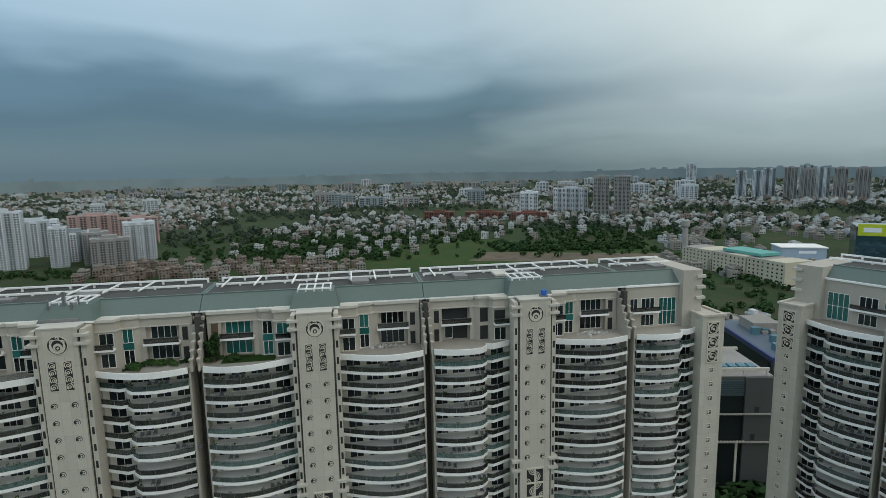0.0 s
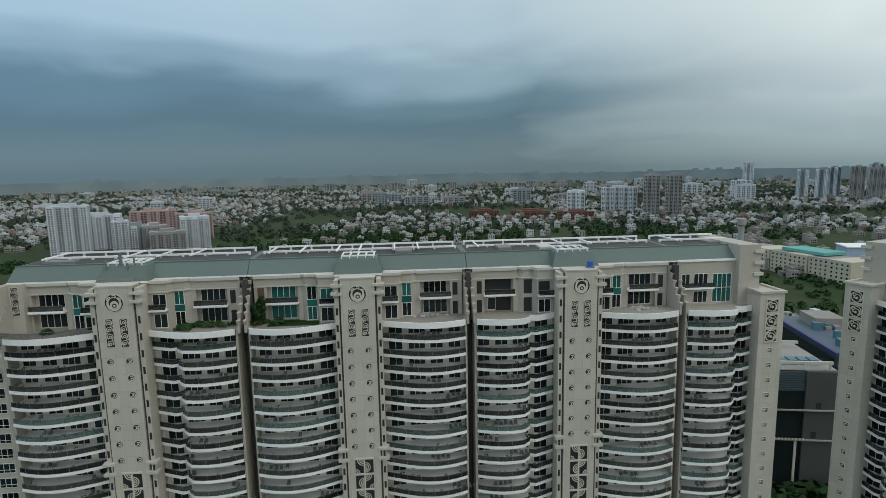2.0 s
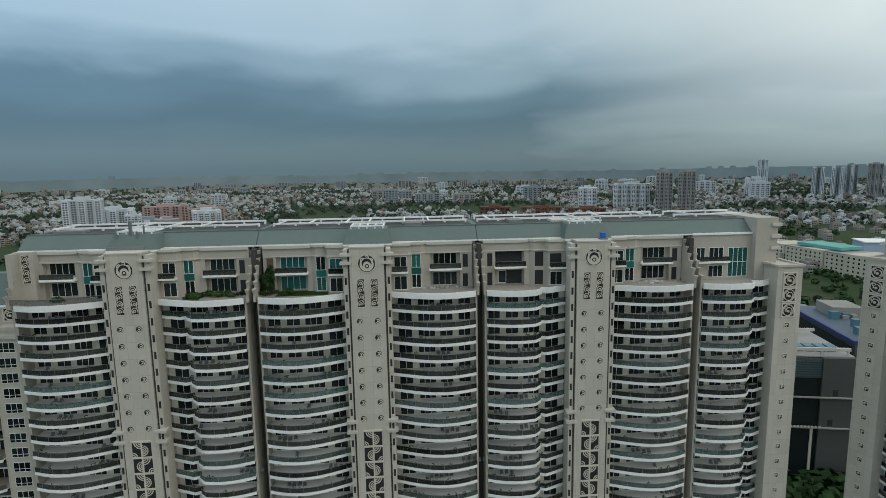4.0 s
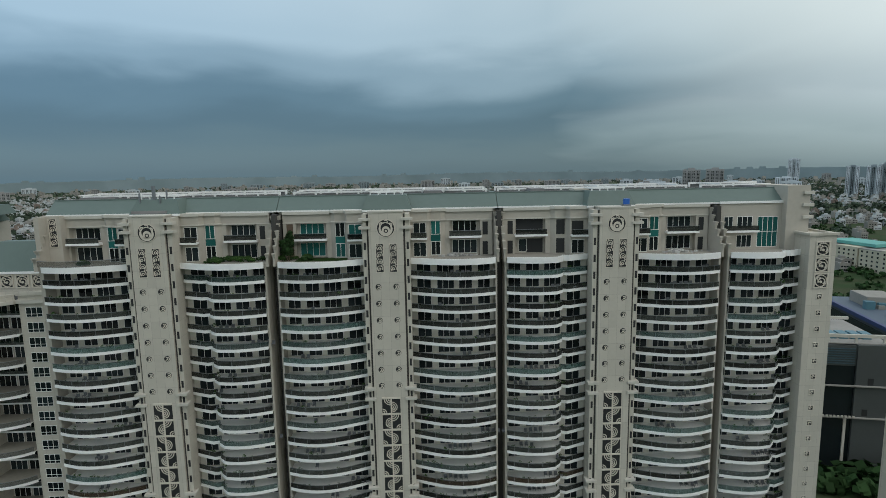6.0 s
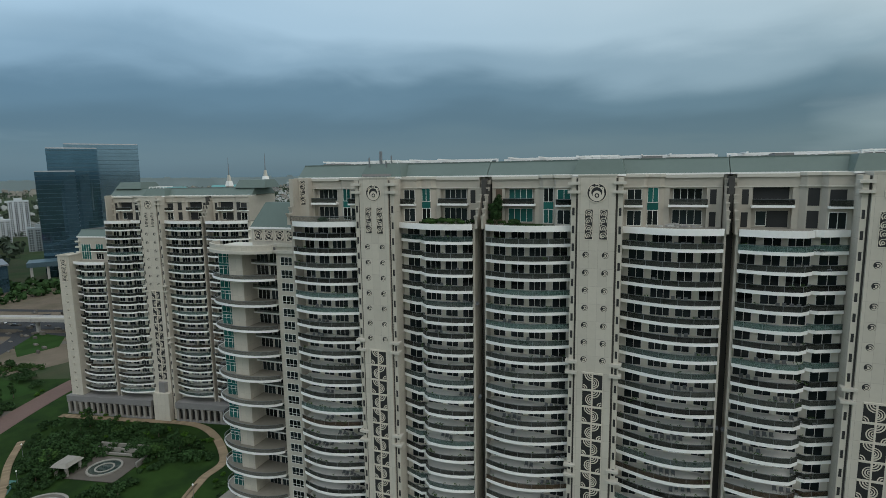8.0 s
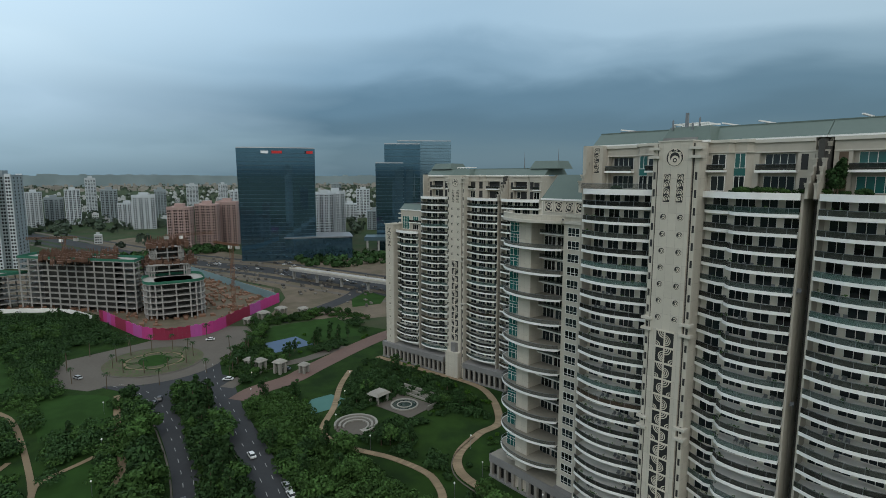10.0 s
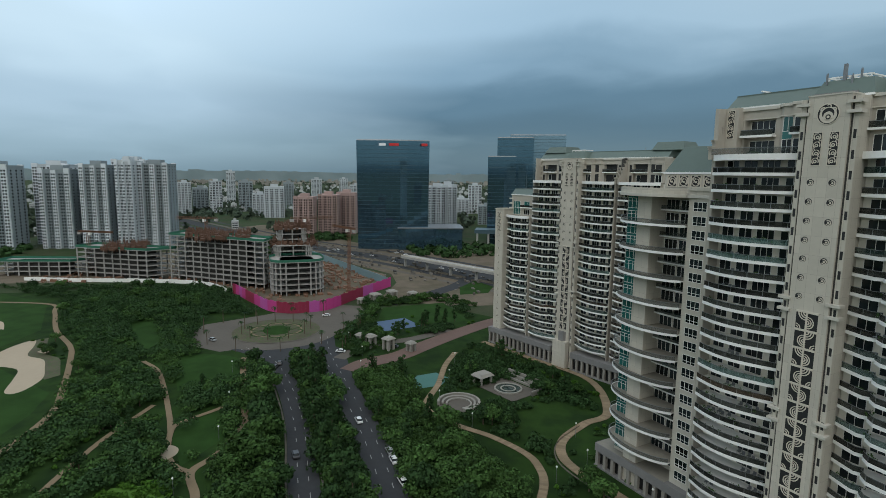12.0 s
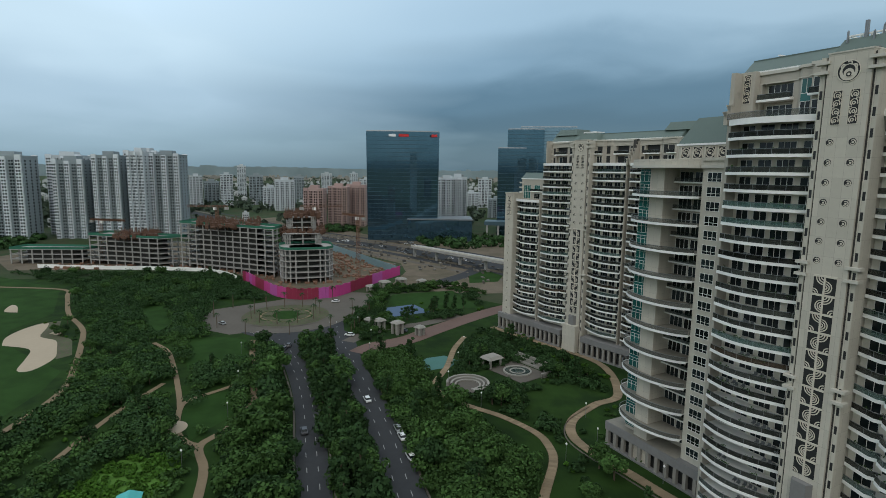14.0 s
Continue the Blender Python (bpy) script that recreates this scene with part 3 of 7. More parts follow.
def shaft_meshes():
    def stud():
        g = Geo()
        g.ring(0.04, -0.05, 0.30, 0.44, -0.05, 0, -150, 130, 12).ring(0.04, -0.06, 0.02, 0.17, -0.05, 0, 0, 360, 8)
        return g.mesh("stud", ORN)

    def rosette():
        g = Geo()
        g.ring(0, 0, 1.54, 1.66, -0.10, 0, 0, 360, 28)
        g.ring(0, -0.16, 0.90, 1.26, -0.08, 0, 0, 360, 24, shift=0.22)
        g.ring(0.04, -0.34, 0.40, 0.72, -0.08, 0, 0, 360, 18, shift=-0.12)
        g.ring(0.04, -0.46, 0.02, 0.20, -0.08, 0, 0, 360, 10)
        g.ring(-0.72, 0.66, 0.30, 0.46, -0.08, 0, 60, 230, 8, shift=-0.05)
        g.ring(0.05, 1.18, 0.22, 0.38, -0.08, 0, -60, 150, 8, shift=-0.04)
        g.ring(0.80, 0.60, 0.26, 0.40, -0.08, 0, -60, 120, 8, shift=-0.05)
        return g.mesh("rosette", ORN)

    def scroll():
        g = Geo()
        g.box(-0.74, -0.66, -0.08, 0, -2.65, 2.65).box(0.66, 0.74, -0.08, 0, -2.65, 2.65)
        g.box(-0.66, 0.66, -0.08, 0, 2.57, 2.65).box(-0.66, 0.66, -0.08, 0, -2.65, -2.57)
        for i in range(4):
            z, e = -1.92 + 1.27 * i, 1 if i % 2 else -1
            g.ring(0, z, 0.42, 0.56, -0.07, 0, -60 if e > 0 else -30, 235 if e > 0 else 240, 14, shift=0.04)
            g.ring(0.04 * e, z - 0.06, 0.14, 0.28, -0.07, 0, 0, 360, 10)
            g.ring(-0.45 * e, z + 0.56, 0.12, 0.22, -0.07, 0, 0, 250, 8)
        return g.mesh("scroll_panel", ORN)

    def lattice(flip_):
        def make():
            g = Geo()
            g.box(-0.13, 0.13, -0.16, 0, -1.56, 1.57).box(-1.75, -0.13, -0.16, 0, 1.22, 1.55).box(0.13, 1.75, -0.16, 0, 1.22, 1.55)
            for e in (-1, 1):
                if (e > 0) == flip_:
                    for r in (0.36, 0.70, 1.04):
                        a = (-88, 88) if e > 0 else (92, 268)
                        g.ring(e * 0.13, -0.40, r - 0.16, r, -0.07, 0, *a, 9, shift=0.03)
                else:
                    for r in (0.50, 0.88, 1.26):
                        a = (180, 270) if e < 0 else (270, 360)
                        g.ring(e * 0.13, 1.2, r - 0.17, r, -0.07, 0, *a, 7)
                    for r in (0.42, 0.78):
                        a = (90, 180) if e > 0 else (0, 90)
                        g.ring(e * 1.62, -1.5, r - 0.16, r, -0.07, 0, *a, 6)
            return g.mesh("lattice_panel", ORN)
        return make

    return {k: cached(k, f) for k, f in (("stud", stud), ("rosette", rosette), ("scroll", scroll), ("lattice", lattice(False)), ("lattice2", lattice(True)))}


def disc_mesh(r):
    # flat disc on the wall face, a hollow's shade painted as near-black
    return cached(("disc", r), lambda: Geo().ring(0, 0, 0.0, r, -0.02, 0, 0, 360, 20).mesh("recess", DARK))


def shaft(parent, uc, dz=0.0):
    """A lift shaft clad in stone, with its rosette, scroll panels, studs and lattice."""
    S = shaft_meshes()
    top = T + 8.95 + dz
    g = Geo().box(uc - 3.1, uc + 3.1, 0.0, 3.2, 0, top)
    part("lift_core", Geo().box(uc - 4.2, uc + 4.2, 3.2, 9.1, 0, T + 8.75 + dz), WALL, parent)
    body = part("shaft", g, STONE, parent)
    for d in (-1, 1):
        a, b = sorted((uc + d * 3.1, uc + d * 3.45))
        # groove filled in the gap colour, its shade painted
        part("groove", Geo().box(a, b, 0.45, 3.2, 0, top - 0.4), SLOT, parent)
        a, b = sorted((uc + d * 3.45, uc + d * SHAFT))
        part("pilaster", Geo().box(a, b, 0.3, 3.19, 0, top - 0.3), STONE, parent)
        for z in (T + 7.5, T + 6.0, T - 24.2, T - 26.2, T - 44, T - 46):
            a, b = sorted((uc + d * 2.75, uc + d * (SHAFT + 0.55)))
            part("bracket", Geo().box(a, b, -0.35, 1.2, z + dz, z + 0.48 + dz), TRIM, parent)
        k = 0
        z = T + 2.2 + dz
        slit = cached("slit", lambda: Geo().box(-0.2, 0.2, -0.02, 0.1, 0, 1.35).mesh("slit_window", DARK))
        while z > 8:
            part("slit_window", slit, None, parent, at=(uc + d * 3.86, 0.3, z))
            z -= P
    part("coping", Geo().box(uc - 3.2, uc + 3.2, -0.1, 3.3, top, top + 0.22), TRIM, parent)
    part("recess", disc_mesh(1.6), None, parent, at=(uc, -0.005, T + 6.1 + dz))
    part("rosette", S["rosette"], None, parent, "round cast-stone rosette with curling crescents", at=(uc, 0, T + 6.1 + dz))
    # flat near-black sheet under the scrolls, shade of depth put in as colour
    rec = cached("scroll_shade", lambda: Geo().box(-0.62, 0.62, -0.015, 0, -2.55, 2.55).mesh("recess", DARK))
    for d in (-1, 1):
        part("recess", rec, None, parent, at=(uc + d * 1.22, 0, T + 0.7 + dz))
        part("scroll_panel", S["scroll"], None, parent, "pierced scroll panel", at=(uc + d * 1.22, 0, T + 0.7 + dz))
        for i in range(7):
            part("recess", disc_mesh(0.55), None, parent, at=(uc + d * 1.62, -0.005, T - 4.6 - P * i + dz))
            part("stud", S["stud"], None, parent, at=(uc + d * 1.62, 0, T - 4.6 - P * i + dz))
    # lattice backing: shade behind the arcs painted as a flat dark sheet
    lr = cached("lattice_shade", lambda: Geo().box(-1.7, 1.7, -0.015, 0, -1.56, 1.3).mesh("recess", DARK))
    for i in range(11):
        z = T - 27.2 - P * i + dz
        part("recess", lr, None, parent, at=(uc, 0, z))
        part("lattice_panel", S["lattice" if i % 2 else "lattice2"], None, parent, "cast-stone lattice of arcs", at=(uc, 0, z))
    zb = T - 27.2 - P * 10.6 + dz
    part("oriel", Geo().prism([(uc - 1.7, 0), (uc - 1.2, -1.2), (uc + 1.2, -1.2), (uc + 1.7, 0)], zb - 9.5, zb - 0.6), GREYST, parent, "grey stone oriel")
    return body


def mansard(parent, u0, u1, dz=0.0, hips=()):
    """The green sheet roof band, its white eaves and the flat roof behind."""
    z0, z1 = T + 9.1 + dz, T + 11.7 + dz
    part("eave", Geo().box(u0, u1, 5.9, 9.2, z0 - 0.15, z0 + 0.12), WHITE, parent)
    part("roof", Geo().profile([(6.0, z0 + 0.12), (8.9, z1), (21.0, z1), (24.0, z0 + 0.12)], u0, u1), ROOFG, parent, "grey-green sheet metal mansard")
    part("ridge", Geo().box(u0, u1, 8.8, 9.3, z1 - 0.05, z1 + 0.16), ROOFG, parent)
    part("roof_deck", Geo().box(u0 + 0.5, u1 - 0.5, 9.4, 20.5, z1, z1 + 0.05), DECK, parent)
    part("core", Geo().box(u0 + 0.2, u1 - 0.2, 9.1, 24.0, 0, z0 - 0.1), WALL, parent)
    for h in hips:
        vs = [(h - 4.6, 3.4, z0 + 0.1), (h + 4.6, 3.4, z0 + 0.1), (h + 4.6, 9.0, z0 + 0.1), (h - 4.6, 9.0, z0 + 0.1), (h - 3.6, 4.9, z1 + 0.15), (h + 3.6, 4.9, z1 + 0.15), (h + 3.6, 10.5, z1 + 0.15), (h - 3.6, 10.5, z1 + 0.15)]
        part("eave", Geo().box(h - 4.5, h + 4.5, 3.32, 9.0, z0 - 0.25, z0 + 0.09), WHITE, parent)
        for q in ((h - 3.2, h + 3.2, 5.3, 5.6), (h - 3.2, h + 3.2, 9.9, 10.2)):
            part("roof_frame", Geo().box(*q, z1 + 0.55, z1 + 0.8), WHITE, parent)
        for q in range(5):
            x = h - 3.2 + 1.5 * q
            part("roof_frame", Geo().box(x, x + 0.25, 5.6, 9.9, z1 + 0.5, z1 + 0.75).box(x, x + 0.2, 5.32, 5.58, z1 + 0.15, z1 + 0.55), WHITE, parent)
        part("hip_roof", Geo().add(vs, [(3, 2, 1, 0), (4, 5, 6, 7), (0, 1, 5, 4), (1, 2, 6, 5), (2, 3, 7, 6), (3, 0, 4, 7)]), ROOFG, parent)


def pergola(parent, u0, u1, dz=0.0):
    """White open frames that screen the plant on the flat roof."""
    z = T + 11.7 + dz
    for v, h in ((20.6, 1.0), (15.5, 0.7)):
        part("beam", Geo().box(u0, u1, v - 0.2, v + 0.2, z + h - 0.35, z + h), WHITE, parent)
        post = cached(("post", h), lambda: Geo().box(-0.18, 0.18, -0.18, 0.18, 0, h - 0.35).mesh("post", WHITE))
        n = int((u1 - u0) / 4.2)
        for i in range(n + 1):
            part("post", post, None, parent, at=(u0 + 0.2 + (u1 - u0 - 0.4) * i / n, v, z))
    part("screen", Geo().box(u0 + 0.4, u1 - 0.4, 20.9, 21.0, z + 0.05, z + 0.6), GREYST, parent)
    rg = random.Random(int(u0 * 10))
    u = u0 + 2
    while u < u1 - 4:
        w = rg.uniform(2.5, 5.5)
        if rg.random() < 0.45:
            part("roof_box", Geo().box(u, u + w, rg.uniform(10, 11.5), rg.uniform(13, 18), z, z + rg.uniform(0.3, 0.7)), GREYST if rg.random() < 0.6 else TRIM, parent)
        if rg.random() < 0.6:
            part("cross_beam", Geo().box(u - 0.15, u + 0.15, 11, 20.4, z + 0.75, z + 1.0), WHITE, parent)
        u += w + rg.uniform(0.8, 3)


def pier(parent, u0, u1, v0, top):
    """The end pier with three scroll squares and a column of small square studs."""
    part("pier", Geo().box(u0, u1, v0, v0 + 7.5, 0, top), STONE, parent)
    for a in ((u0 - 0.3, u1 + 0.3, v0 - 0.3, v0 + 0.4), (u0 - 0.3, u0 + 0.4, v0 + 0.4, v0 + 7.5), (u1 - 0.4, u1 + 0.3, v0 + 0.4, v0 + 7.5)):
        part("coping", Geo().box(*a, top - 0.1, top + 0.35), STONE, parent)
    uc = (u0 + u1) / 2
    sq = cached("square", lambda: (lambda g: (g.box(-1.35, 1.35, -0.2, 0, 1.2, 1.4), g.box(-1.35, 1.35, -0.2, 0, -1.4, -1.2), g.box(-1.35, -1.15, -0.19, 0, -1.2, 1.2), g.box(1.15, 1.35, -0.19, 0, -1.2, 1.2), swirl(g, 0, 0, 1.15, -0.2, 0)))(g0 := Geo()) and g0.mesh("scroll_square", ORN))
    # flat dark sheets behind the squares, their depth shade painted on
    rec = cached("square_shade", lambda: Geo().box(-1.2, 1.2, -0.015, 0, -1.25, 1.25).mesh("recess", DARK))
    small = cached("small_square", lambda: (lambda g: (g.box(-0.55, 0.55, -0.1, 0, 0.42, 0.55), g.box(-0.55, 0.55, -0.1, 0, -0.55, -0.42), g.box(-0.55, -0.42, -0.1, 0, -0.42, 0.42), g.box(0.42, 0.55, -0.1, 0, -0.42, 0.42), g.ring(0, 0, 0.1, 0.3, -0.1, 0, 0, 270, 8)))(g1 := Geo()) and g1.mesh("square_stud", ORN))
    srec = cached("small_shade", lambda: Geo().box(-0.45, 0.45, -0.015, 0, -0.45, 0.45).mesh("recess", DARK))
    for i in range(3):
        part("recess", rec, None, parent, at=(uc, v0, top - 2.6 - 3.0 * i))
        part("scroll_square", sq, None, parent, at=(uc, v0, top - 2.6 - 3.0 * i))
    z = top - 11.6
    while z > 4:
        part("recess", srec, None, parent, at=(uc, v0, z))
        part("square_stud", small, None, parent, at=(uc, v0, z))
        z -= P


def podium(parent, u0, u1, v0, h=7.2, depth=8.0):
    """Grey stone base storey with a colonnade of pale pillars before dark bays."""
    part("podium", Geo().box(u0, u1, v0, v0 + depth, h - 2.2, h), GREYST, parent, "grey stone podium band")
    # near-black wall, the shade behind the pillars put into its colour
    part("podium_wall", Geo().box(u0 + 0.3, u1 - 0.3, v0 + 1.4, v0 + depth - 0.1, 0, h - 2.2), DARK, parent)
    part("plinth", Geo().box(u0, u1, v0 - 0.1, v0 + 1.4, 0, 0.5), GREYST, parent)
    pil = cached("pillar", lambda: Geo().box(-0.45, 0.45, 0, 0.9, 0.5, 5.0).box(-0.6, 0.6, -0.1, 1.0, 4.6, 4.99).mesh("pillar", STONE2))
    n = max(2, int((u1 - u0) / 2.6))
    for i in range(n + 1):
        part("pillar", pil, None, parent, at=(u0 + 0.7 + (u1 - u0 - 1.4) * i / n, v0 + 0.15, 0))


def finish(parent, fr, gl, plants, chairs):
    for name, g, m in (("lower_window_framing", fr, FRAME), ("lower_window_glazing", gl, WIN), ("balcony_greenery", plants, LEAF), ("balcony_furniture", chairs, METAL)):
        if g.v:
            part(name, g, m, parent)["kind"] = "stuff"


CACHE["screen"] = mat("brown_timber_screen", (0.11, 0.075, 0.05), 0.7, 1.5, 0.2)
INNER = mat("cream_inner_wall", (0.70, 0.66, 0.57), 0.85, 0.5, 0.10)
FACADE = 9.7
main = thing("apartment_building", pose(-23.4, 96.3, 0, 0, 0, FACADE), "long cream stone apartment building with curved white balconies and green roof", "building")
fr, gl, plants, chairs = Geo(), Geo(), Geo(), Geo()
CENTRES = (-42.7, -0.4, 41.4)
for i, uc in enumerate(CENTRES):
    shaft(main, uc)
    for d in (-1, 1):
        joint = uc + d * (SHAFT + BAY)
        bay(main, joint, -d, (i == 0 and d == 1) or (i == 2 and d == -1), T, fr, gl, plants, chairs)
        penthouse(main, joint, -d, T, 10 * i + d, bare=(i == 2 and d < 0), screen=(i == 1 and d < 0))
        if d < 0 and i:
            stepped_wall(main, joint - (0.9 if i == 1 else 0.65), T)
    if i:
        # solid filler between bays, painted with the gap's shade
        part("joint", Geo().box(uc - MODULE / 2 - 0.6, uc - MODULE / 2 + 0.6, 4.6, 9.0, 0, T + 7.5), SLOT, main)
    mansard(main, uc - MODULE / 2 - (0.45 if i == 0 else 0.01), uc + MODULE / 2 + (0.48 if i == 0 else 0.64 if i == 2 else -0.02), hips=(uc,))
    pergola(main, uc - MODULE / 2 + 1.0, uc + MODULE / 2 - 1.0)
# end bay and pier
EJ = CENTRES[2] + MODULE / 2 + 0.65
bay(main, EJ, 1, True, T, fr, gl, plants, chairs)
stepped_wall(main, EJ - 0.65, T)
part("joint", Geo().box(EJ - 1.2, EJ, 4.6, 9.0, 0, T + 7.5), SLOT, main)
part("wall", Geo().box(EJ + 0.4, EJ + 12.6, 6.0, 9.2, T, T + 8.9), WALL, main)
part("cornice", Geo().box(EJ + 0.4, EJ + 12.8, 5.7, 9.2, T + 8.9, T + 9.3), WHITE, main)
window(main, EJ + 9.9, 5.98, T + 0.4, 4.0, 5.9, 4, TEAL, cross=3.0)
window(main, EJ + 5.4, 5.98, T + 0.4, 3.0, 2.4, 3)
window(main, EJ + 5.4, 5.98, T + 4.0, 3.0, 2.4, 3)
window(main, EJ + 2.2, 5.98, T + 4.0, 1.8, 2.4, 2)
eb = part("balcony", Geo().box(EJ + 0.8, EJ + 7.6, 4.6, 6.0, T + 3.4, T + 3.8), WHITE, main)
part("railing", Geo().box(EJ + 0.9, EJ + 7.5, 4.68, 4.72, T + 3.8, T + 4.7), RAIL, eb)
part("end_block", Geo().box(EJ + 12.6, EJ + 17.0, 4.6, 22.0, 0, T + 12.2), WALL, main)
for z in (T + 10.5, T + 8.2, T + 5.9):
    part("bracket", Geo().box(EJ + 15.6, EJ + 17.6, 4.2, 5.6, z, z + 0.6), TRIM, main)
mansard(main, EJ + 0.0, EJ + 12.6)
pergola(main, EJ + 1, EJ + 16)
pier(main, EJ + 14.6, EJ + 19.6, 0.4, T + 3.2)
# closed end towards the garden court
UL = CENTRES[0] - MODULE / 2
part("end_wall", Geo().box(UL - 0.5, UL + 0.35, 2.6, 24.0, 0, T + 9.0), WALL, main)
part("end_pylon", Geo().box(UL - 0.6, UL + 2.9, 4.6, 9.1, T, T + 9.1), WALL, main)
stepped_wall(main, UL + 0.1, T, gap=0.15)
part("recess", CACHE["scroll_shade"], None, main, at=(UL + 1.5, 4.6, T + 6.0))
part("scroll_panel", CACHE["scroll"], None, main, at=(UL + 1.5, 4.6, T + 6.0))
front = [(UL + 0.35 + x - 0.35, y) for x, y in bay_line(False)]
tr = part("terrace_railing", Geo().strip([(x, y + 0.1) for x, y in front], [(x, y + 0.15) for x, y in front], T + 0.25, T + 1.3), RAILC, main)
part("handrail", Geo().strip([(x, y + 0.07) for x, y in front], [(x, y + 0.18) for x, y in front], T + 1.3, T + 1.37), METAL, tr)
finish(main, fr, gl, plants, chairs)
CHALK = mat("pale_rubble", (0.42, 0.41, 0.39), 0.9, 1.0, 0.2, island=0.4)
for u, v, n, r in ((12.5, 5.2, 46, 1.9), (55.0, 4.0, 40, 2.2), (-26.5, 4.6, 22, 1.6)):
    hp, rd = Geo(), random.Random(int(u))
    for _ in range(n):
        a, b, c = rd.gauss(0, r), rd.gauss(0, 0.55), rd.uniform(0.12, 0.34)
        h0 = T + 0.01 + max(0.0, 0.55 - abs(a) * 0.25) * rd.random()
        hp.prism([(u + a - c, v + b - c * 0.6), (u + a + c * 0.7, v + b - c), (u + a + c, v + b + c * 0.6), (u + a - c * 0.5, v + b + c)], h0 - 0.1 if h0 > T + 0.2 else T + 0.005, h0 + c)
    heap = tagged(part("debris_heap", hp, CHALK), "loose heap of pale rubble and sacks on the terrace", "debris", kind="stuff")
    heap.matrix_world = pose(-23.4, 96.3, 0, 0, 0, FACADE)

# ---- the lower wing at the garden end ----
MAINM = pose(-23.4, 96.3, 0, 0, 0, FACADE)
wing = thing("apartment_wing", MAINM, "lower cream stone wing with curved terraces and teal glass corner", "building")
WZ = 73.6
part("stair_wall", Geo().box(-74.8, -66.0, 11.0, 23.0, 0, WZ + 1.6), STONE, wing)
part("back_wall", Geo().box(-93.0, -74.8, 15.2, 23.0, 0, WZ), WALL, wing)
part("pier", Geo().box(-88.3, -84.2, 10.2, 15.2, 0, WZ), STONE, wing)
part("corner_core", Geo().box(-92.6, -88.3, 11.6, 15.2, 0, WZ), WALL, wing)
# solid block in the dark slot, its shade put into the colour
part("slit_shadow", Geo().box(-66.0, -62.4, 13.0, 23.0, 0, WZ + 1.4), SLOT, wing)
part("glazing_strip", Geo().box(-92.45, -88.5, 11.50, 11.58, 7.5, WZ - 0.3), TEAL, wing, "teal spandrel glass strip")
for k in range(2, 23):
    z = WZ - 2.9 - P * (k - 2) * 1.0
    if z < 7:
        break
    window(wing, -71.9, 10.98, z, 3.3, 2.05, 3, cross=0.65)
    window(wing, -90.5, 11.46, z - 0.3, 3.9, 2.5, 3, TEAL, cross=1.7)
    part("corner_window", Geo().box(-92.7, -92.62, 11.8, 15.0, z - 0.2, z + 2.4), TEAL, wing)
    window(wing, -77.5, 15.18, z - 0.45, 4.8, 2.6, 4)
    window(wing, -82.1, 15.18, z - 0.45, 3.6, 2.6, 3)


def wing_line(inset=0.0):
    pts = [(-75.0, 10.5), (-76.5, 9.2), (-79.0, 8.0), (-82.0, 7.3), (-85.0, 7.2), (-88.5, 7.7), (-91.5, 8.8), (-94.0, 10.6), (-95.2, 12.6), (-95.4, 15.2)]
    c = Vector((-84, 14))
    return [tuple(Vector(p) + (c - Vector(p)).normalized() * inset) for p in [tuple(q) for q in smooth_line(pts, 3)]]


wl, wl2 = wing_line(), wing_line(0.3)
slab = Geo().strip(wl, wl2, -0.42, 0.12)
slab.prism(wl2 + [(-75.0, 15.2)], -0.3, -0.02)
slab_me = slab.mesh("terrace_slab", WHITE)
floor_me = Geo().prism(wl2 + [(-75.0, 15.2)], -0.02, 0.02).mesh("terrace_floor", TERR)
rail_me = Geo().strip(wing_line(0.1), wing_line(0.16), 0.12, 1.05).mesh("railing", RAILC)
cap_me = Geo().strip(wing_line(0.07), wing_line(0.19), 1.05, 1.12).mesh("handrail", METAL)
half_me = Geo().box(-84.2, -75.0, 13.4, 15.2, -0.25, 0.1).mesh("inner_balcony", WHITE)
half_rail = Geo().box(-84.1, -75.1, 13.45, 13.5, 0.1, 1.0).mesh("railing", RAILC)
z = WZ - 2 * P
while z > 8:
    s = part("terrace_slab", slab_me, None, wing, at=(0, 0, z))
    part("terrace_floor", floor_me, None, s)
    part("railing", rail_me, None, s)
    part("handrail", cap_me, None, s)
    h = part("inner_balcony", half_me, None, wing, at=(0, 0, z + P))
    part("railing", half_rail, None, h)
    z -= 2 * P
roofl = [(x, y - 0.6) for x, y in wl]
part("roof_canopy", Geo().prism(roofl + [(-95.6, 22.0), (-66.0, 22.0), (-66.0, 10.4), (-75.0, 10.4)], WZ, WZ + 0.7), TRIM, wing)
part("roof_parapet", Geo().strip([(x, y - 0.2) for x, y in wl], [(x, y + 0.15) for x, y in wl2], WZ + 0.7, WZ + 2.0).box(-75.0, -66.0, 10.6, 11.0, WZ + 1.6, WZ + 2.3), STONE, wing)
part("roof_deck", Geo().prism(wl2 + [(-75.0, 15.2)], WZ + 0.7, WZ + 0.75), DECK, wing)
part("attic", Geo().box(-85.2, -66.0, 15.6, 24.0, WZ, WZ + 5.2), STONE, wing)
part("attic_eaves", Geo().box(-85.6, -66.0, 15.2, 24.2, WZ + 5.2, WZ + 5.65), WHITE, wing)
hv = [(-85.4, 15.4), (-66.0, 15.4), (-66.0, 24.2), (-85.4, 24.2)]
part("hip_roof", Geo().prism(hv, WZ + 5.65, WZ + 11.6, [(-82.8, 18.6), (-66.0, 18.6), (-66.0, 21.0), (-82.8, 21.0)]), ROOFG, wing, "grey-green hipped sheet roof")
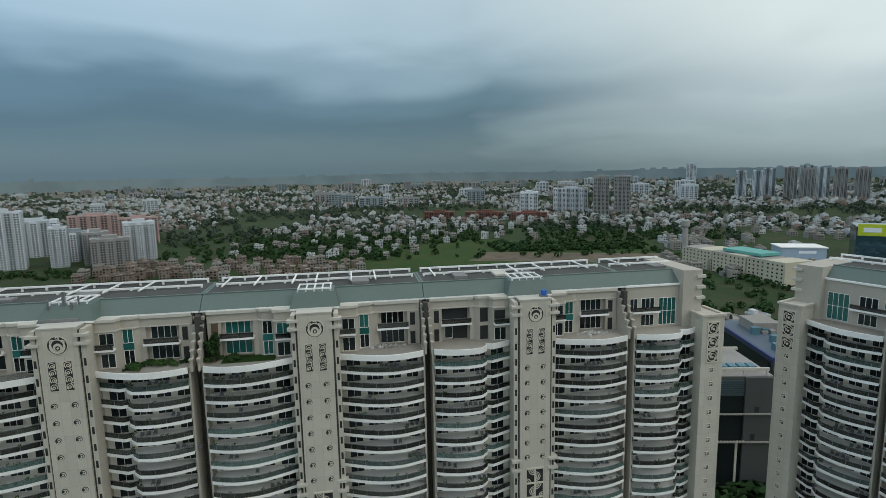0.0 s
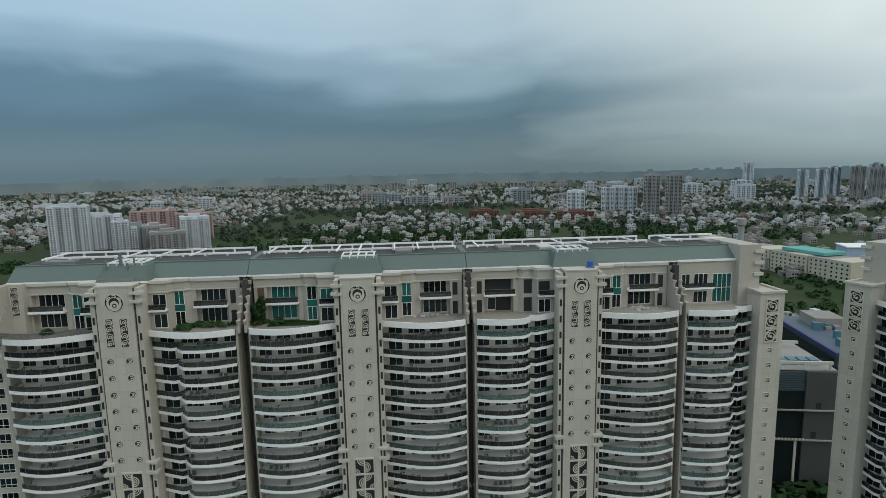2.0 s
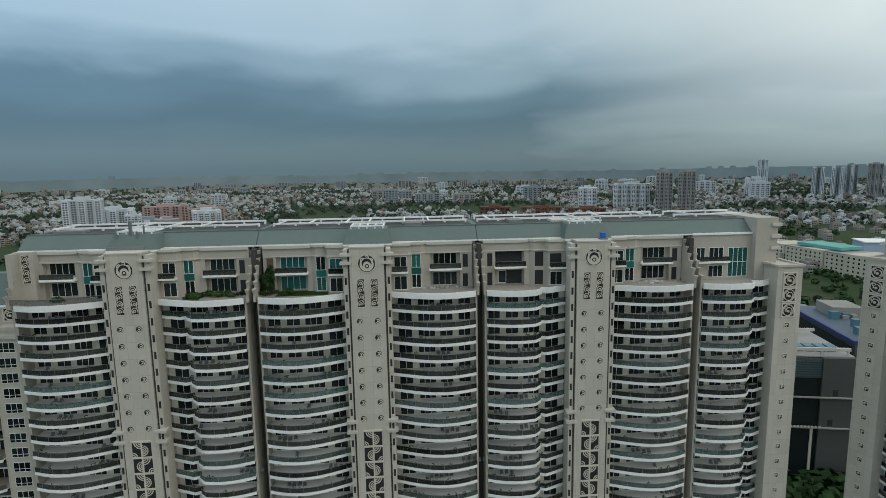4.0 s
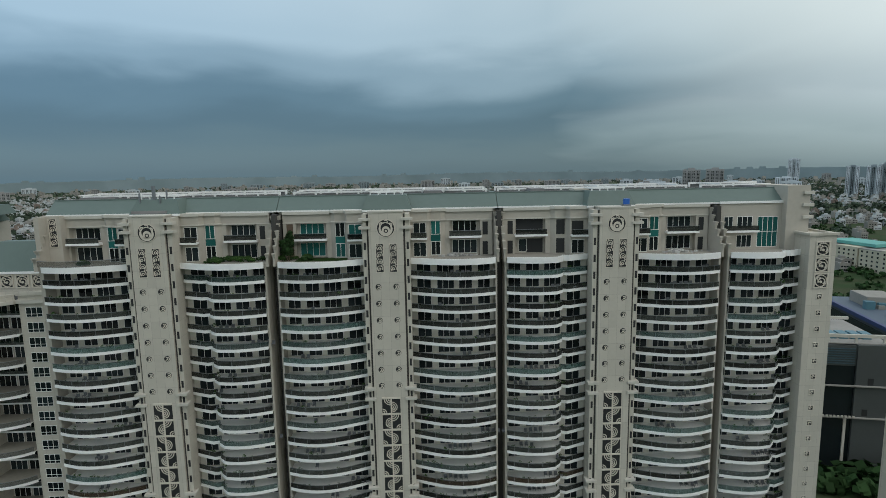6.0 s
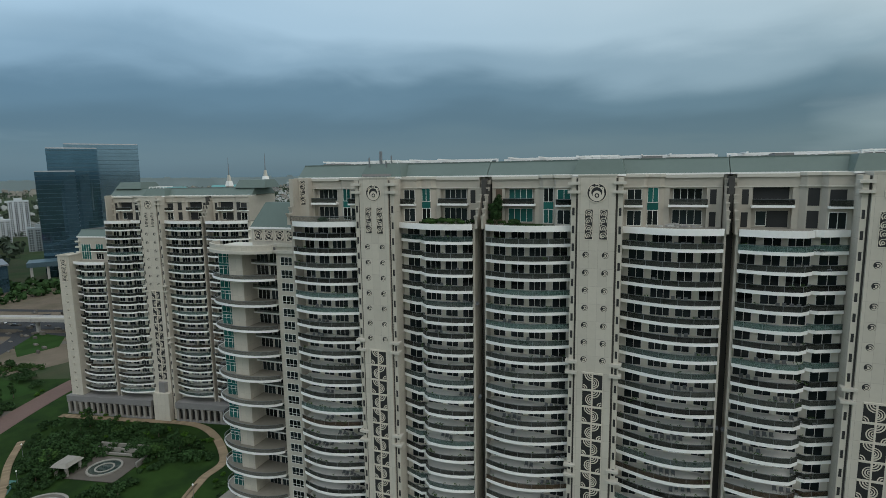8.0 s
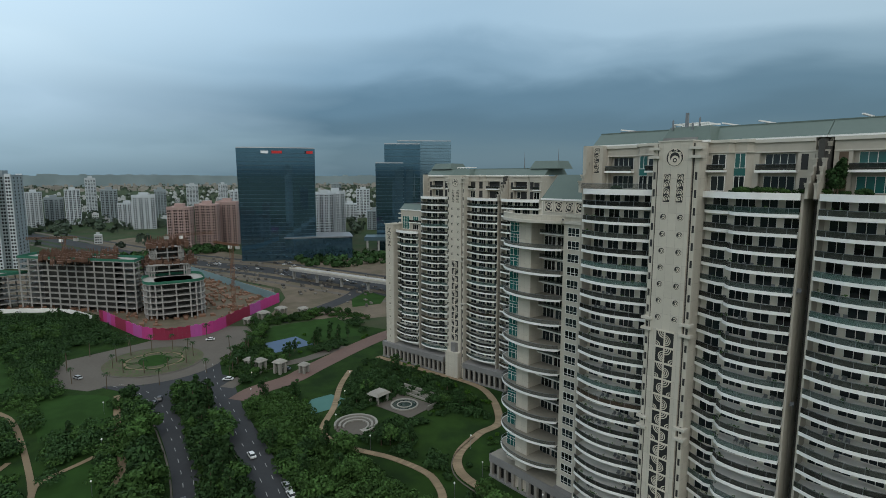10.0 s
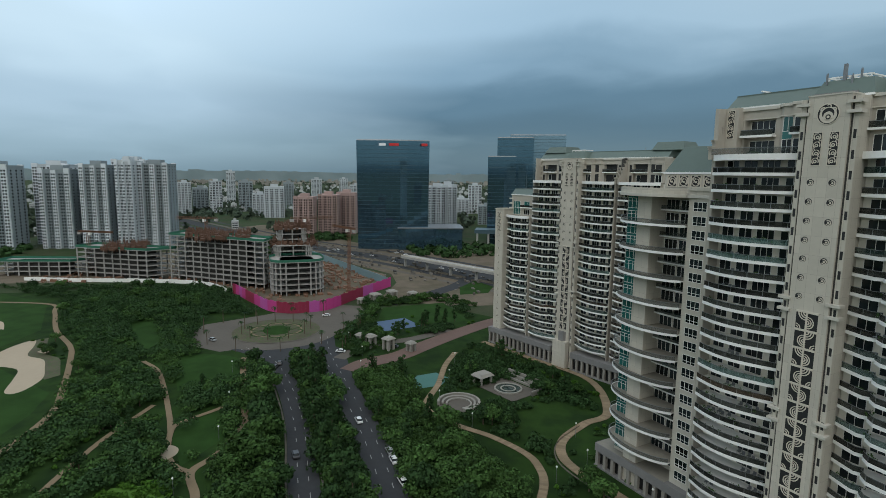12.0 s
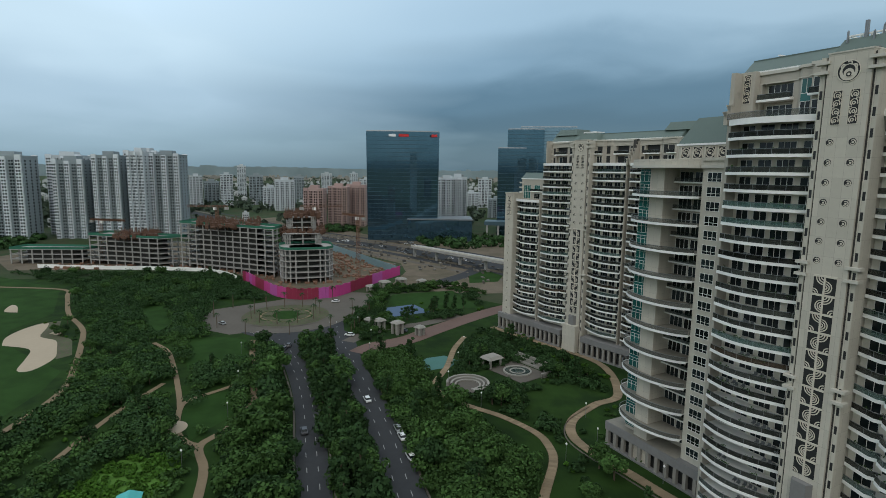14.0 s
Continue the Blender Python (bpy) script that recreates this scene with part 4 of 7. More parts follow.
for i in range(4):
    part("recess", CACHE["square_shade"], None, wing, at=(-83.2 + 3.2 * i, 15.6, WZ + 3.6))
    part("scroll_square", CACHE["square"], None, wing, at=(-83.2 + 3.2 * i, 15.6, WZ + 3.6))
podium(wing, -97.2, -63.5, 9.3, 6.6, 12.0)
part("podium_deck", Geo().box(-97.0, -75.0, 9.6, 15.1, 6.6, 6.66), TERR, wing)

# ---- the twin block beyond the garden ----
twin = thing("apartment_building", pose(-231, 108.5, 0, 0, 0, 19.5), "second cream stone apartment block with curved balconies across the garden", "building")
fr, gl, plants, chairs = Geo(), Geo(), Geo(), Geo()
DZ, LOW = -2 * P, 0.72 + 19 * P
UC = 41.0
pier(twin, 0, 5.0, 0.0, LOW + 2.5)
bay(twin, 19.5, -1, True, LOW, fr, gl, plants, chairs, first=3, singles=3)
part("wall", Geo().box(4.2, 19.5, 6.0, 9.2, LOW, LOW + 8.9), WALL, twin)
part("cornice", Geo().box(4.0, 19.5, 5.7, 9.2, LOW + 8.9, LOW + 9.3), WHITE, twin)
window(twin, 7.6, 5.98, LOW + 0.4, 4.2, 5.9, 4, TEAL, cross=3.0)
window(twin, 13.5, 5.98, LOW + 0.4, 3.4, 2.4, 3)
window(twin, 13.5, 5.98, LOW + 4.0, 3.4, 2.4, 3, TEAL)
tb = part("balcony", Geo().box(10.5, 18.5, 4.6, 6.0, LOW + 3.4, LOW + 3.8), WHITE, twin)
part("railing", Geo().box(10.6, 18.4, 4.68, 4.72, LOW + 3.8, LOW + 4.7), RAIL, tb)
for zz in (LOW + 7.0, LOW + 4.9, LOW + 2.8):
    part("bracket", Geo().box(3.2, 5.0, 5.4, 6.4, zz, zz + 0.6), TRIM, twin)
mansard(twin, 3.6, 19.6, LOW - T)
shaft(twin, UC, DZ)
for joint, d, stp in ((UC - SHAFT - BAY, 1, True), (UC + SHAFT + BAY, -1, False), (UC + MODULE - SHAFT - BAY, 1, False)):
    bay(twin, joint, d, stp, T + DZ, fr, gl, plants, chairs, first=3, singles=3)
    penthouse(twin, joint, d, T + DZ, int(joint), bare=True)
stepped_wall(twin, UC + MODULE / 2, T + DZ)
part("joint", Geo().box(UC + MODULE / 2 - 0.6, UC + MODULE / 2 + 0.6, 4.6, 9.0, 0, T + DZ + 7), SLOT, twin)
part("joint", Geo().box(UC - MODULE / 2 - 0.8, UC - MODULE / 2 + 0.6, 4.6, 9.0, 0, LOW + 7), SLOT, twin)
part("end_wall", Geo().box(UC - MODULE / 2 + 0.4, UC - MODULE / 2 + 0.9, 3.0, 24, 0, T + DZ + 9.4), WALL, twin)
for zz in (8.0, 5.9, 3.8, 1.7):
    part("bracket", Geo().box(UC - MODULE / 2 - 0.5, UC - MODULE / 2 + 1.4, 5.6, 7.0, T + DZ + zz, T + DZ + zz + 0.6), TRIM, twin)
mansard(twin, UC - MODULE / 2 + 0.35, UC + MODULE / 2 + 0.1, DZ, hips=(UC,))
mansard(twin, UC + MODULE / 2 + 0.12, UC + MODULE - 4, DZ)
part("gable", Geo().prism([(UC - 20, 8.0), (UC - 9, 8.0), (UC - 9, 20), (UC - 20, 20)], T + DZ + 11.7, T + DZ + 14.2, [(UC - 19, 10), (UC - 10, 10), (UC - 10, 18), (UC - 19, 18)]), ROOFG, twin)
part("gable", Geo().prism([(UC + 30, 8.0), (UC + 42, 8.0), (UC + 42, 20), (UC + 30, 20)], T + DZ + 11.7, T + DZ + 14.6, [(UC + 31, 10), (UC + 41, 10), (UC + 41, 18), (UC + 31, 18)]), ROOFG, twin)
podium(twin, -1.5, UC - 5.2, -1.4, 7.4, 10)
podium(twin, UC + 5.2, UC + 40, -1.4, 7.4, 10)
part("entrance", Geo().box(UC - 3.3, UC + 3.3, -2.2, 0.0, 0, 11.0).box(UC - 1.2, UC + 1.2, -2.3, -2.2, 0.5, 5.0), STONE, twin)
finish(twin, fr, gl, plants, chairs)

# ---- the block beside the end pier ----
side = thing("apartment_building", pose(74.9, 120.0, 0, 0, 0, -60.6), "third cream stone apartment block with curved balconies and scrolled end pier", "building")
fr, gl, plants, chairs = Geo(), Geo(), Geo(), Geo()
pier(side, 0, 4.8, -0.3, T + 3.2)
bay(side, 19.8, -1, True, T, fr, gl, plants, chairs, first=2, singles=5)
bay(side, 21.0, 1, False, T, fr, gl, plants, chairs, first=2, singles=5)
stepped_wall(side, 20.4, T)
part("joint", Geo().box(19.8, 21.0, 4.6, 9.0, 0, T + 7), SLOT, side)
part("wall", Geo().box(6.0, 19.6, 6.0, 9.2, T, T + 8.9), WALL, side)
part("cornice", Geo().box(5.8, 19.6, 5.7, 9.2, T + 8.9, T + 9.3), WHITE, side)
window(side, 8.9, 5.98, T + 0.4, 4.2, 5.9, 4, TEAL, cross=3.0)
window(side, 14.5, 5.98, T + 0.4, 3.4, 2.4, 3)
window(side, 14.5, 5.98, T + 4.0, 3.4, 2.4, 3)
window(side, 18.0, 5.98, T + 4.6, 1.5, 1.6, 1, TEAL)
sb = part("balcony", Geo().box(11.6, 19.0, 4.4, 6.0, T + 3.4, T + 3.8), WHITE, side)
part("railing", Geo().box(11.7, 18.9, 4.48, 4.52, T + 3.8, T + 4.7), RAIL, sb)
part("end_block", Geo().box(0.6, 6.0, 4.6, 22.0, 0, T + 11.6), WALL, side)
for zz in (T + 10.2, T + 7.9, T + 5.6):
    part("bracket", Geo().box(-0.1, 2.0, 4.2, 5.6, zz, zz + 0.6), TRIM, side)
penthouse(side, 21.0, 1, T, 77)
mansard(side, 6.0, 36.5)
pergola(side, 2, 36)
part("end_wall", Geo().box(36.4, 37.2, 2.5, 24, 0, T + 9), WALL, side)
finish(side, fr, gl, plants, chairs)

# ---- ground, roads, gardens ----
G = 4800
FLOWER = mat("flower_bed", (0.085, 0.070, 0.045), 0.95, 0.8, 0.3, color2=(0.06, 0.085, 0.03))
sheet("ground", [(-G, -G), (G, -G), (G, G), (-G, G)], 0.0, SCRUB, "wide flat plain of green scrub and fields reaching the horizon")
sheet("lawn", [(-60, -180), (-60, 140), (-235, 150), (-300, 110), (-320, 10), (-400, -20), (-420, -200)], 0.03, GRASS, "dark green garden lawn and planted golf bank", "lawn")
sheet("fairway", [(-430, -165), (-376, -112), (-312, -96), (-285, -104), (-262, -98), (-221, -66), (-203, -66), (-174, -72), (-150, -110), (-200, -240), (-460, -260)], 0.08, FAIR, "smooth pale green golf fairway", "fairway")
for nm, pts in (("bunker", [(-260, -98), (-272, -101), (-285, -99), (-294, -93), (-284, -90), (-270, -88), (-262, -80), (-250, -76), (-237, -73), (-225, -76), (-226, -81), (-240, -83), (-252, -86)]),
                ("bunker", [(-274, -86), (-280, -84), (-278, -81), (-271, -82)]), ("bunker", [(-318, -113), (-332, -118), (-336, -122), (-322, -120)])):
    ln = smooth_line(pts + pts[:1], 4)[:-1]
    sheet(nm, [tuple(p) for p in ln], 0.14, SAND, "pale sand golf bunker with a scalloped edge", "bunker")
sheet("rough_bank", [(-296, -88), (-270, -82), (-262, -74), (-240, -68), (-236, -72), (-262, -86), (-292, -97)], 0.11, FLOWER, "bare brown bank beside the sand bunker", "bank")

SLABS = mat("sand_stone_slabs", (0.25, 0.19, 0.125), 0.9, 0.8, 0.14, spec=0.08, island=0.16)


def slab_path(pts, width, z, run=0.95, joint=0.07):
    """Slabs laid across a path, with open joints between them."""
    ln = smooth_line(pts, 40)
    g, acc, a = Geo(), 0.0, ln[0]
    for i in range(1, len(ln)):
        acc += (ln[i] - ln[i - 1]).length
        if acc >= run:
            b = ln[i]
            d = (b - a).normalized()
            n = Vector((-d[1], d[0])) * width / 2
            e = b - d * joint
            g.prism([tuple(a - n), tuple(e - n), tuple(e + n), tuple(a + n)], z - 0.05, z)
            a, acc = b, 0.0
    tagged(part("path_slabs", g, SLABS), "sandstone slabs laid along the garden path", "paving", kind="stuff")


PATHS = {
    "a": [(-110, -13), (-126, -12), (-138, -12), (-150, -14), (-158, -8), (-172, -2), (-181, -1), (-209, -2), (-241, -2)],
    "b": [(-150, -14), (-154, -18), (-162, -21), (-176, -22), (-182, -20), (-189, -10), (-195, -3)],
    "c": [(-176, -22), (-189, -24), (-215, -29), (-235, -34), (-248, -41)],
    "d": [(-120, -52), (-137, -49), (-147, -48), (-157, -46), (-174, -41), (-184, -37), (-199, -30)],
    "e": [(-150, -74), (-172, -66), (-200, -60), (-225, -63), (-256, -69), (-279, -75), (-310, -89), (-350, -101), (-372, -110), (-390, -150)],
    "f": [(-84, 92), (-95, 88.5), (-107, 86), (-119, 83), (-128, 83.5), (-136, 89), (-143, 101), (-148, 113), (-175, 124), (-205, 114), (-232, 104)],
    "g": [(-90, 52), (-104, 62), (-116, 71), (-124, 74), (-132, 74), (-144, 69), (-154, 62), (-165, 57), (-174, 58), (-188, 67), (-206, 76), (-221, 86)],
}
for i, (k, pts) in enumerate(PATHS.items()):
    w = {"f": 2.9, "g": 2.3, "a": 2.2, "e": 2.2}.get(k, 1.7)
    ribbon("garden_path", pts, w, 0.16 + 0.012 * i, PATHM, "sandy paved garden path winding between lawns", "path", thick=0.08)
    if k in "fg":
        slab_path(pts, w - 0.3, 0.19 + 0.012 * i)
ribbon("path_edging", [(p[0] + 0.8, p[1] - 2.4) for p in PATHS["f"][:7]], 0.35, 0.25, PAVE, "pale kerb edging along the garden path", "edging", thick=0.2)

ROADL = [(-60, 9), (-95, 11), (-118, 12.5), (-138, 13.5), (-171, 15), (-208, 13), (-239, 7), (-256, -4)]
ROADR = [(-60, 30), (-95, 31.5), (-115, 32), (-136, 33.5), (-160, 34), (-202, 33), (-238, 32), (-262, 34)]
ribbon("road_west", ROADL, 8.0, 0.10, ASPH, "dark asphalt carriageway with dashed lane lines")
ribbon("road_east", ROADR, 9.5, 0.10, ASPH, "dark asphalt carriageway with parked cars")
ribbon("kerb", [(x, y + 4.6) for x, y in ROADL[:6]], 0.5, 0.26, PAVE, "pale stone kerb of the planted median", "kerb", thick=0.26)
ribbon("kerb", [(x, y - 5.1) for x, y in ROADR[:6]], 0.5, 0.26, PAVE, "pale stone kerb of the planted median", "kerb", thick=0.26)
ribbon("kerb", [(x, y + 5.1) for x, y in ROADR[:5]], 0.5, 0.26, PAVE, "pale stone kerb of the verge", "kerb", thick=0.26)
ribbon("kerb", [(x, y - 4.4) for x, y in ROADL[:6]], 0.5, 0.26, PAVE, "pale stone kerb of the verge", "kerb", thick=0.26)


def ring_sheet(name, cx, cy, r0, r1, z, material, label, n=48, sx=1.0, sy=1.0):
    g = Geo()
    for i in range(n):
        a, b = 2 * math.pi * i / n, 2 * math.pi * (i + 1) / n
        q = [(cx + sx * r * math.cos(t), cy + sy * r * math.sin(t), z) for r, t in ((r0, a), (r1, a), (r1, b), (r0, b))]
        g.add(q, [(0, 1, 2, 3)])
    return tagged(part(name, g, material), label, "road", kind="structure")


RB = (-279, 13)
ring_sheet("roundabout_road", *RB, 21.5, 31, 0.12, PAVE, "pale paved carriageway round the planted island")
sheet("junction", [(-250, 8), (-232, 4), (-205, 8), (-205, 38), (-240, 40), (-256, 30)], 0.07, ASPH, "asphalt junction before the roundabout", "road")
sheet("forecourt", [(-300, -22), (-270, -30), (-252, -12), (-262, 40), (-285, 62), (-318, 62), (-330, 40), (-312, 8)], 0.05, PAVE, "pale paved forecourt round the roundabout", "pavement")
ring_sheet("roundabout_kerb", *RB, 21.0, 21.8, 0.30, PAVE, "stone kerb ring of the roundabout")
ring_sheet("island_bed", *RB, 0.0, 21.0, 0.22, FLOWER, "dark planted bed of the roundabout island")
ring_sheet("island_lawn", *RB, 0.0, 6.5, 0.28, FAIR, "round clipped lawn in the island", sx=1.3)
for a in range(6):
    x, y = RB[0] + 9.5 * math.cos(a * 1.047), RB[1] + 9.5 * math.sin(a * 1.047)
    ring_sheet("island_ring", x, y, 3.6, 4.3, 0.30, FAIR, "clipped pale green hedge ring in the island bed", 24)
ring_sheet("island_ring", *RB, 11.5, 12.3, 0.29, PATHM, "narrow gravel ring in the island bed")
# lane dashes of the avenue
dash = Geo()
for line, offs in ((ROADL, (-1.3, 1.4)), (ROADR, (-1.6, 1.6))):
    ln = smooth_line(line, 14)
    for w in offs:
        pts = offset(ln, w)
        acc = 0.0
        for i in range(len(pts) - 1):
            a, b = Vector(pts[i]), Vector(pts[i + 1])
            acc += (b - a).length
            if acc > 7.0:
                acc = 0.0
                d = (b - a).normalized()
                n = Vector((-d[1], d[0])) * 0.09
                q = [a + n, a - n, a - n + d * 2.6, a + n + d * 2.2]
                dash.add([(p[0], p[1], 0.13) for p in q], [(0, 1, 2, 3)])
tagged(part("lane_marking", dash, LINE), "white dashed lane lines on the asphalt", "road marking", kind="stuff")

# entrance drive in red paving
ribbon("entrance_drive", [(-212, 38), (-219, 46), (-224, 61), (-233, 74), (-249, 98), (-262, 121), (-275, 150)], 10, 0.14, PINKP, "reddish paved entrance drive", thick=0.1)
ribbon("entrance_lane", [(-228, 36), (-238, 46), (-244, 58), (-246, 74), (-256, 96)], 6, 0.13, PAVE, "pale paved entrance lane", thick=0.1)
BLUE = mat("blue_court", (0.07, 0.115, 0.19), 0.8, 0.4, 0.08)
sheet("tennis_court", [(-262, 64), (-280, 62), (-284, 80), (-266, 84)], 0.15, BLUE, "blue hard tennis court among hedges", "court")
sheet("court_lawn", [(-286, 66), (-310, 74), (-312, 112), (-268, 112), (-270, 88)], 0.09, FAIR, "bright green lawn beside the tennis court", "lawn")
TEALP = mat("teal_rubber_paving", (0.06, 0.16, 0.14), 0.85, 0.5, 0.1)
sheet("play_area", [(-186, 58), (-192, 57), (-199, 62), (-200, 70), (-193, 73), (-187, 68)], 0.12, TEALP, "teal rubber play area in the garden", "play area")
lawn_edges = [[(-112, 66), (-130, 62), (-150, 60), (-140, 66), (-124, 72)], [(-140, 76), (-156, 82), (-162, 100), (-150, 108), (-140, 98), (-134, 86)], [(-205, 84), (-222, 92), (-226, 102), (-206, 104)],
              [(-100, -30), (-128, -20), (-140, -30), (-132, -44), (-108, -46)], [(-154, -17), (-176, -21), (-186, -10), (-180, -5), (-169, -6)], [(-210, -24), (-250, -28), (-242, -5), (-214, -4)], [(-255, -44), (-312, -58), (-316, -46), (-270, -36)]]
for pts in lawn_edges:
    ln = smooth_line(pts + pts[:1], 5)[:-1]
    sheet("lawn_patch", [tuple(p) for p in ln], 0.06, FAIR if pts[0][1] < 60 and pts[0][0] < -150 else GRASS, "mown green lawn clearing between trees", "lawn")
BRIGHT = mat("groundcover", (0.07, 0.16, 0.02), 0.95, 0.6, 0.3, bump=0.6, bscale=2)
sheet("groundcover_bed", [(-104, -22), (-128, -20), (-146, -18), (-148, -32), (-130, -42), (-104, -44)], 0.09, BRIGHT, "bright green groundcover planting", "planting")
# highway and bare earth towards the offices
sheet("earth_verge", [(-300, 120), (-330, 76), (-380, 100), (-415, 105), (-545, 55), (-800, -40), (-860, 20), (-600, 120), (-560, 200), (-440, 330), (-330, 320), (-290, 200)], 0.05, EARTH, "bare brown earth and works along the highway", "ground")
ribbon("highway", [(-1100, -160), (-700, 5), (-583, 65), (-495, 120), (-400, 165), (-330, 200), (-200, 280), (60, 400)], 22, 0.11, ASPH, "broad grey highway crossing behind the offices", thick=0.05)
ribbon("slip_road", [(-318, 80), (-330, 100), (-350, 128), (-372, 150), (-420, 182)], 11, 0.10, ASPH, "grey slip road bending to the highway", thick=0.05)
sheet("verge_lawn", [(-330, 130), (-352, 138), (-372, 158), (-348, 162), (-330, 150)], 0.12, FAIR, "mown green verge beside the slip road", "lawn")
sheet("site_yard", [(-312, 20), (-340, 3), (-394, -16), (-430, -60), (-450, -165), (-520, -200), (-600, -120), (-545, 50), (-415, 100), (-370, 92), (-333, 60), (-315, 44)], 0.06, EARTH, "brown construction yard of bare earth", "ground")
sheet("open_field", [(30, 690), (250, 650), (290, 720), (60, 760)], 0.05, EARTH, "pale earth patch in the open green field", "field")
sheet("field", [(-250, 560), (260, 540), (300, 800), (60, 900), (-260, 800)], 0.03, mat("meadow_grass", (0.036, 0.070, 0.020), 0.95, 0.05, 0.3, color2=(0.052, 0.068, 0.026), spec=0.08), "green open field among scattered houses", "field")

for off, w in ((-22, 8), (18, 7), (34, 6), (-36, 5)):
    base = [(-1100, -160), (-700, 5), (-583, 65), (-495, 120), (-400, 165), (-330, 200), (-200, 280)]
    ribbon("service_road", [(x - off * 0.45, y + off * 0.9) for x, y in base], w, 0.09, ASPH if off in (-22, 34) else PAVE, "dusty service lane beside the highway", thick=0.03)

# ---- trees ----


def leaf_cloud(lobes, per, size, rg):
    g = Geo()
    for (x, y, z, r) in lobes:
        for _ in range(per):
            a, b = rg.uniform(0, 6.283), rg.uniform(-0.75, 1)
            q = r * rg.uniform(0.72, 1.06)
            c = math.sqrt(max(0, 1 - b * b))
            p = Vector((x + q * c * math.cos(a), y + q * c * math.sin(a), z + q * b * 0.8))
            nrm = Vector((c * math.cos(a), c * math.sin(a), b)) + Vector((rg.uniform(-1, 1), rg.uniform(-1, 1), rg.uniform(-0.6, 1))) * 0.7
            u = nrm.orthogonal().normalized()
            u.rotate(Matrix.Rotation(rg.uniform(0, 6.28), 3, nrm.normalized()))
            w = nrm.normalized().cross(u)
            s = size * rg.uniform(0.6, 1.3)
            g.add([tuple(p - u * s), tuple(p - w * s * 0.75), tuple(p + u * s), tuple(p + w * s * 0.75)], [(0, 1, 2, 3)])
    return g


def limb(g, a, b, r0, r1, n=6):
    a, b = Vector(a), Vector(b)
    d = (b - a).normalized()
    u = d.orthogonal().normalized()
    w = d.cross(u)
    vs = [tuple(c + (u * math.cos(t) + w * math.sin(t)) * r) for c, r in ((a, r0), (b, r1)) for t in [6.283 * i / n for i in range(n)]]
    g.add(vs, [(i, (i + 1) % n, n + (i + 1) % n, n + i) for i in range(n)] + [tuple(range(n, 2 * n))])


def tree_proto(kind, seed):
    rg = random.Random(seed)
    trunk, lobes = Geo(), []
    if kind == "broad":
        h, R = rg.uniform(6.5, 8.0), rg.uniform(3.2, 4.2)
        limb(trunk, (0, 0, -0.3), (0.1, 0.1, h * 0.42), 0.30, 0.2)
        for i in range(8):
            a = i * 0.785 + rg.uniform(-0.3, 0.3)
            q = R * rg.uniform(0.45, 0.72)
            p = (q * math.cos(a), q * math.sin(a), h * rg.uniform(0.5, 0.75))
            lobes.append((*p, R * rg.uniform(0.34, 0.5)))
            if i % 2 == 0:
                limb(trunk, (0.1, 0.1, h * 0.38), (p[0] * 0.8, p[1] * 0.8, p[2]), 0.13, 0.05)
        lobes += [(rg.uniform(-.5, .5), rg.uniform(-.5, .5), h * 0.82, R * 0.5), (0, 0, h * 0.6, R * 0.55)]
        crown = leaf_cloud(lobes, 60, 0.48, rg)
        mats = (LEAF, LEAFD, LEAF)[seed % 3]
        label = "broad leafy green tree with an uneven crown"
    elif kind == "tall":
        h, R = rg.uniform(9, 11), 2.2
        limb(trunk, (0, 0, -0.3), (0, 0, h * 0.8), 0.25, 0.08)
        for i in range(8):
            lobes.append((rg.uniform(-0.9, 0.9), rg.uniform(-0.9, 0.9), h * (0.3 + 0.09 * i), R * (1.0 - 0.07 * i) * rg.uniform(0.6, 0.85)))
            limb(trunk, (0, 0, h * (0.2 + 0.07 * i)), lobes[-1][:3], 0.08, 0.03)
        crown = leaf_cloud(lobes, 50, 0.42, rg)
        mats, label = LEAFD, "tall narrow dark green tree"
    elif kind == "bush":
        for i in range(6):
            lobes.append((rg.uniform(-0.9, 0.9), rg.uniform(-0.9, 0.9), rg.uniform(0.5, 1.0), rg.uniform(0.6, 1.0)))
            limb(trunk, (0, 0, -0.1), lobes[-1][:3], 0.05, 0.02, 4)
        crown = leaf_cloud(lobes, 32, 0.30, rg)
        mats, label = (LEAF2, LEAF, LEAFD)[seed % 3], "low rounded garden shrub"
    else:
        h = rg.uniform(6, 8)
        limb(trunk, (0, 0, -0.2), (0.15, 0, h), 0.22, 0.15, 8)
        crown = Geo()
        for i in range(15):
            a = i * 2.4
            el = rg.uniform(-0.1, 0.8)
            ln, prev, wd = 2.7, Vector((0.15, 0, h)), 0.32
            d = Vector((math.cos(a), math.sin(a), 0))
            side = Vector((-math.sin(a), math.cos(a), 0))
            for s in range(4):
                nxt = prev + (d * math.cos(el) + Vector((0, 0, math.sin(el)))) * ln / 4
                w0, w1 = wd * (1 - s / 4.5), wd * (1 - (s + 1) / 4.5)
                crown.add([tuple(prev - side * w0), tuple(nxt - side * w1), tuple(nxt + side * w1), tuple(prev + side * w0)], [(0, 1, 2, 3)])
                prev, el = nxt, el - 0.5
        mats, label = LEAFD, "slender palm with drooping fronds"
    root = part("tree" if kind in ("broad", "tall") else ("shrub" if kind == "bush" else "palm_tree"), trunk, BARK)
    part("crown", crown, mats, root)
    tagged(root, label, "tree" if kind != "bush" else "shrub", "garden " + ("shrubs" if kind == "bush" else "palms" if kind == "palm" else "trees"))
    return root


rt = random.Random(11)
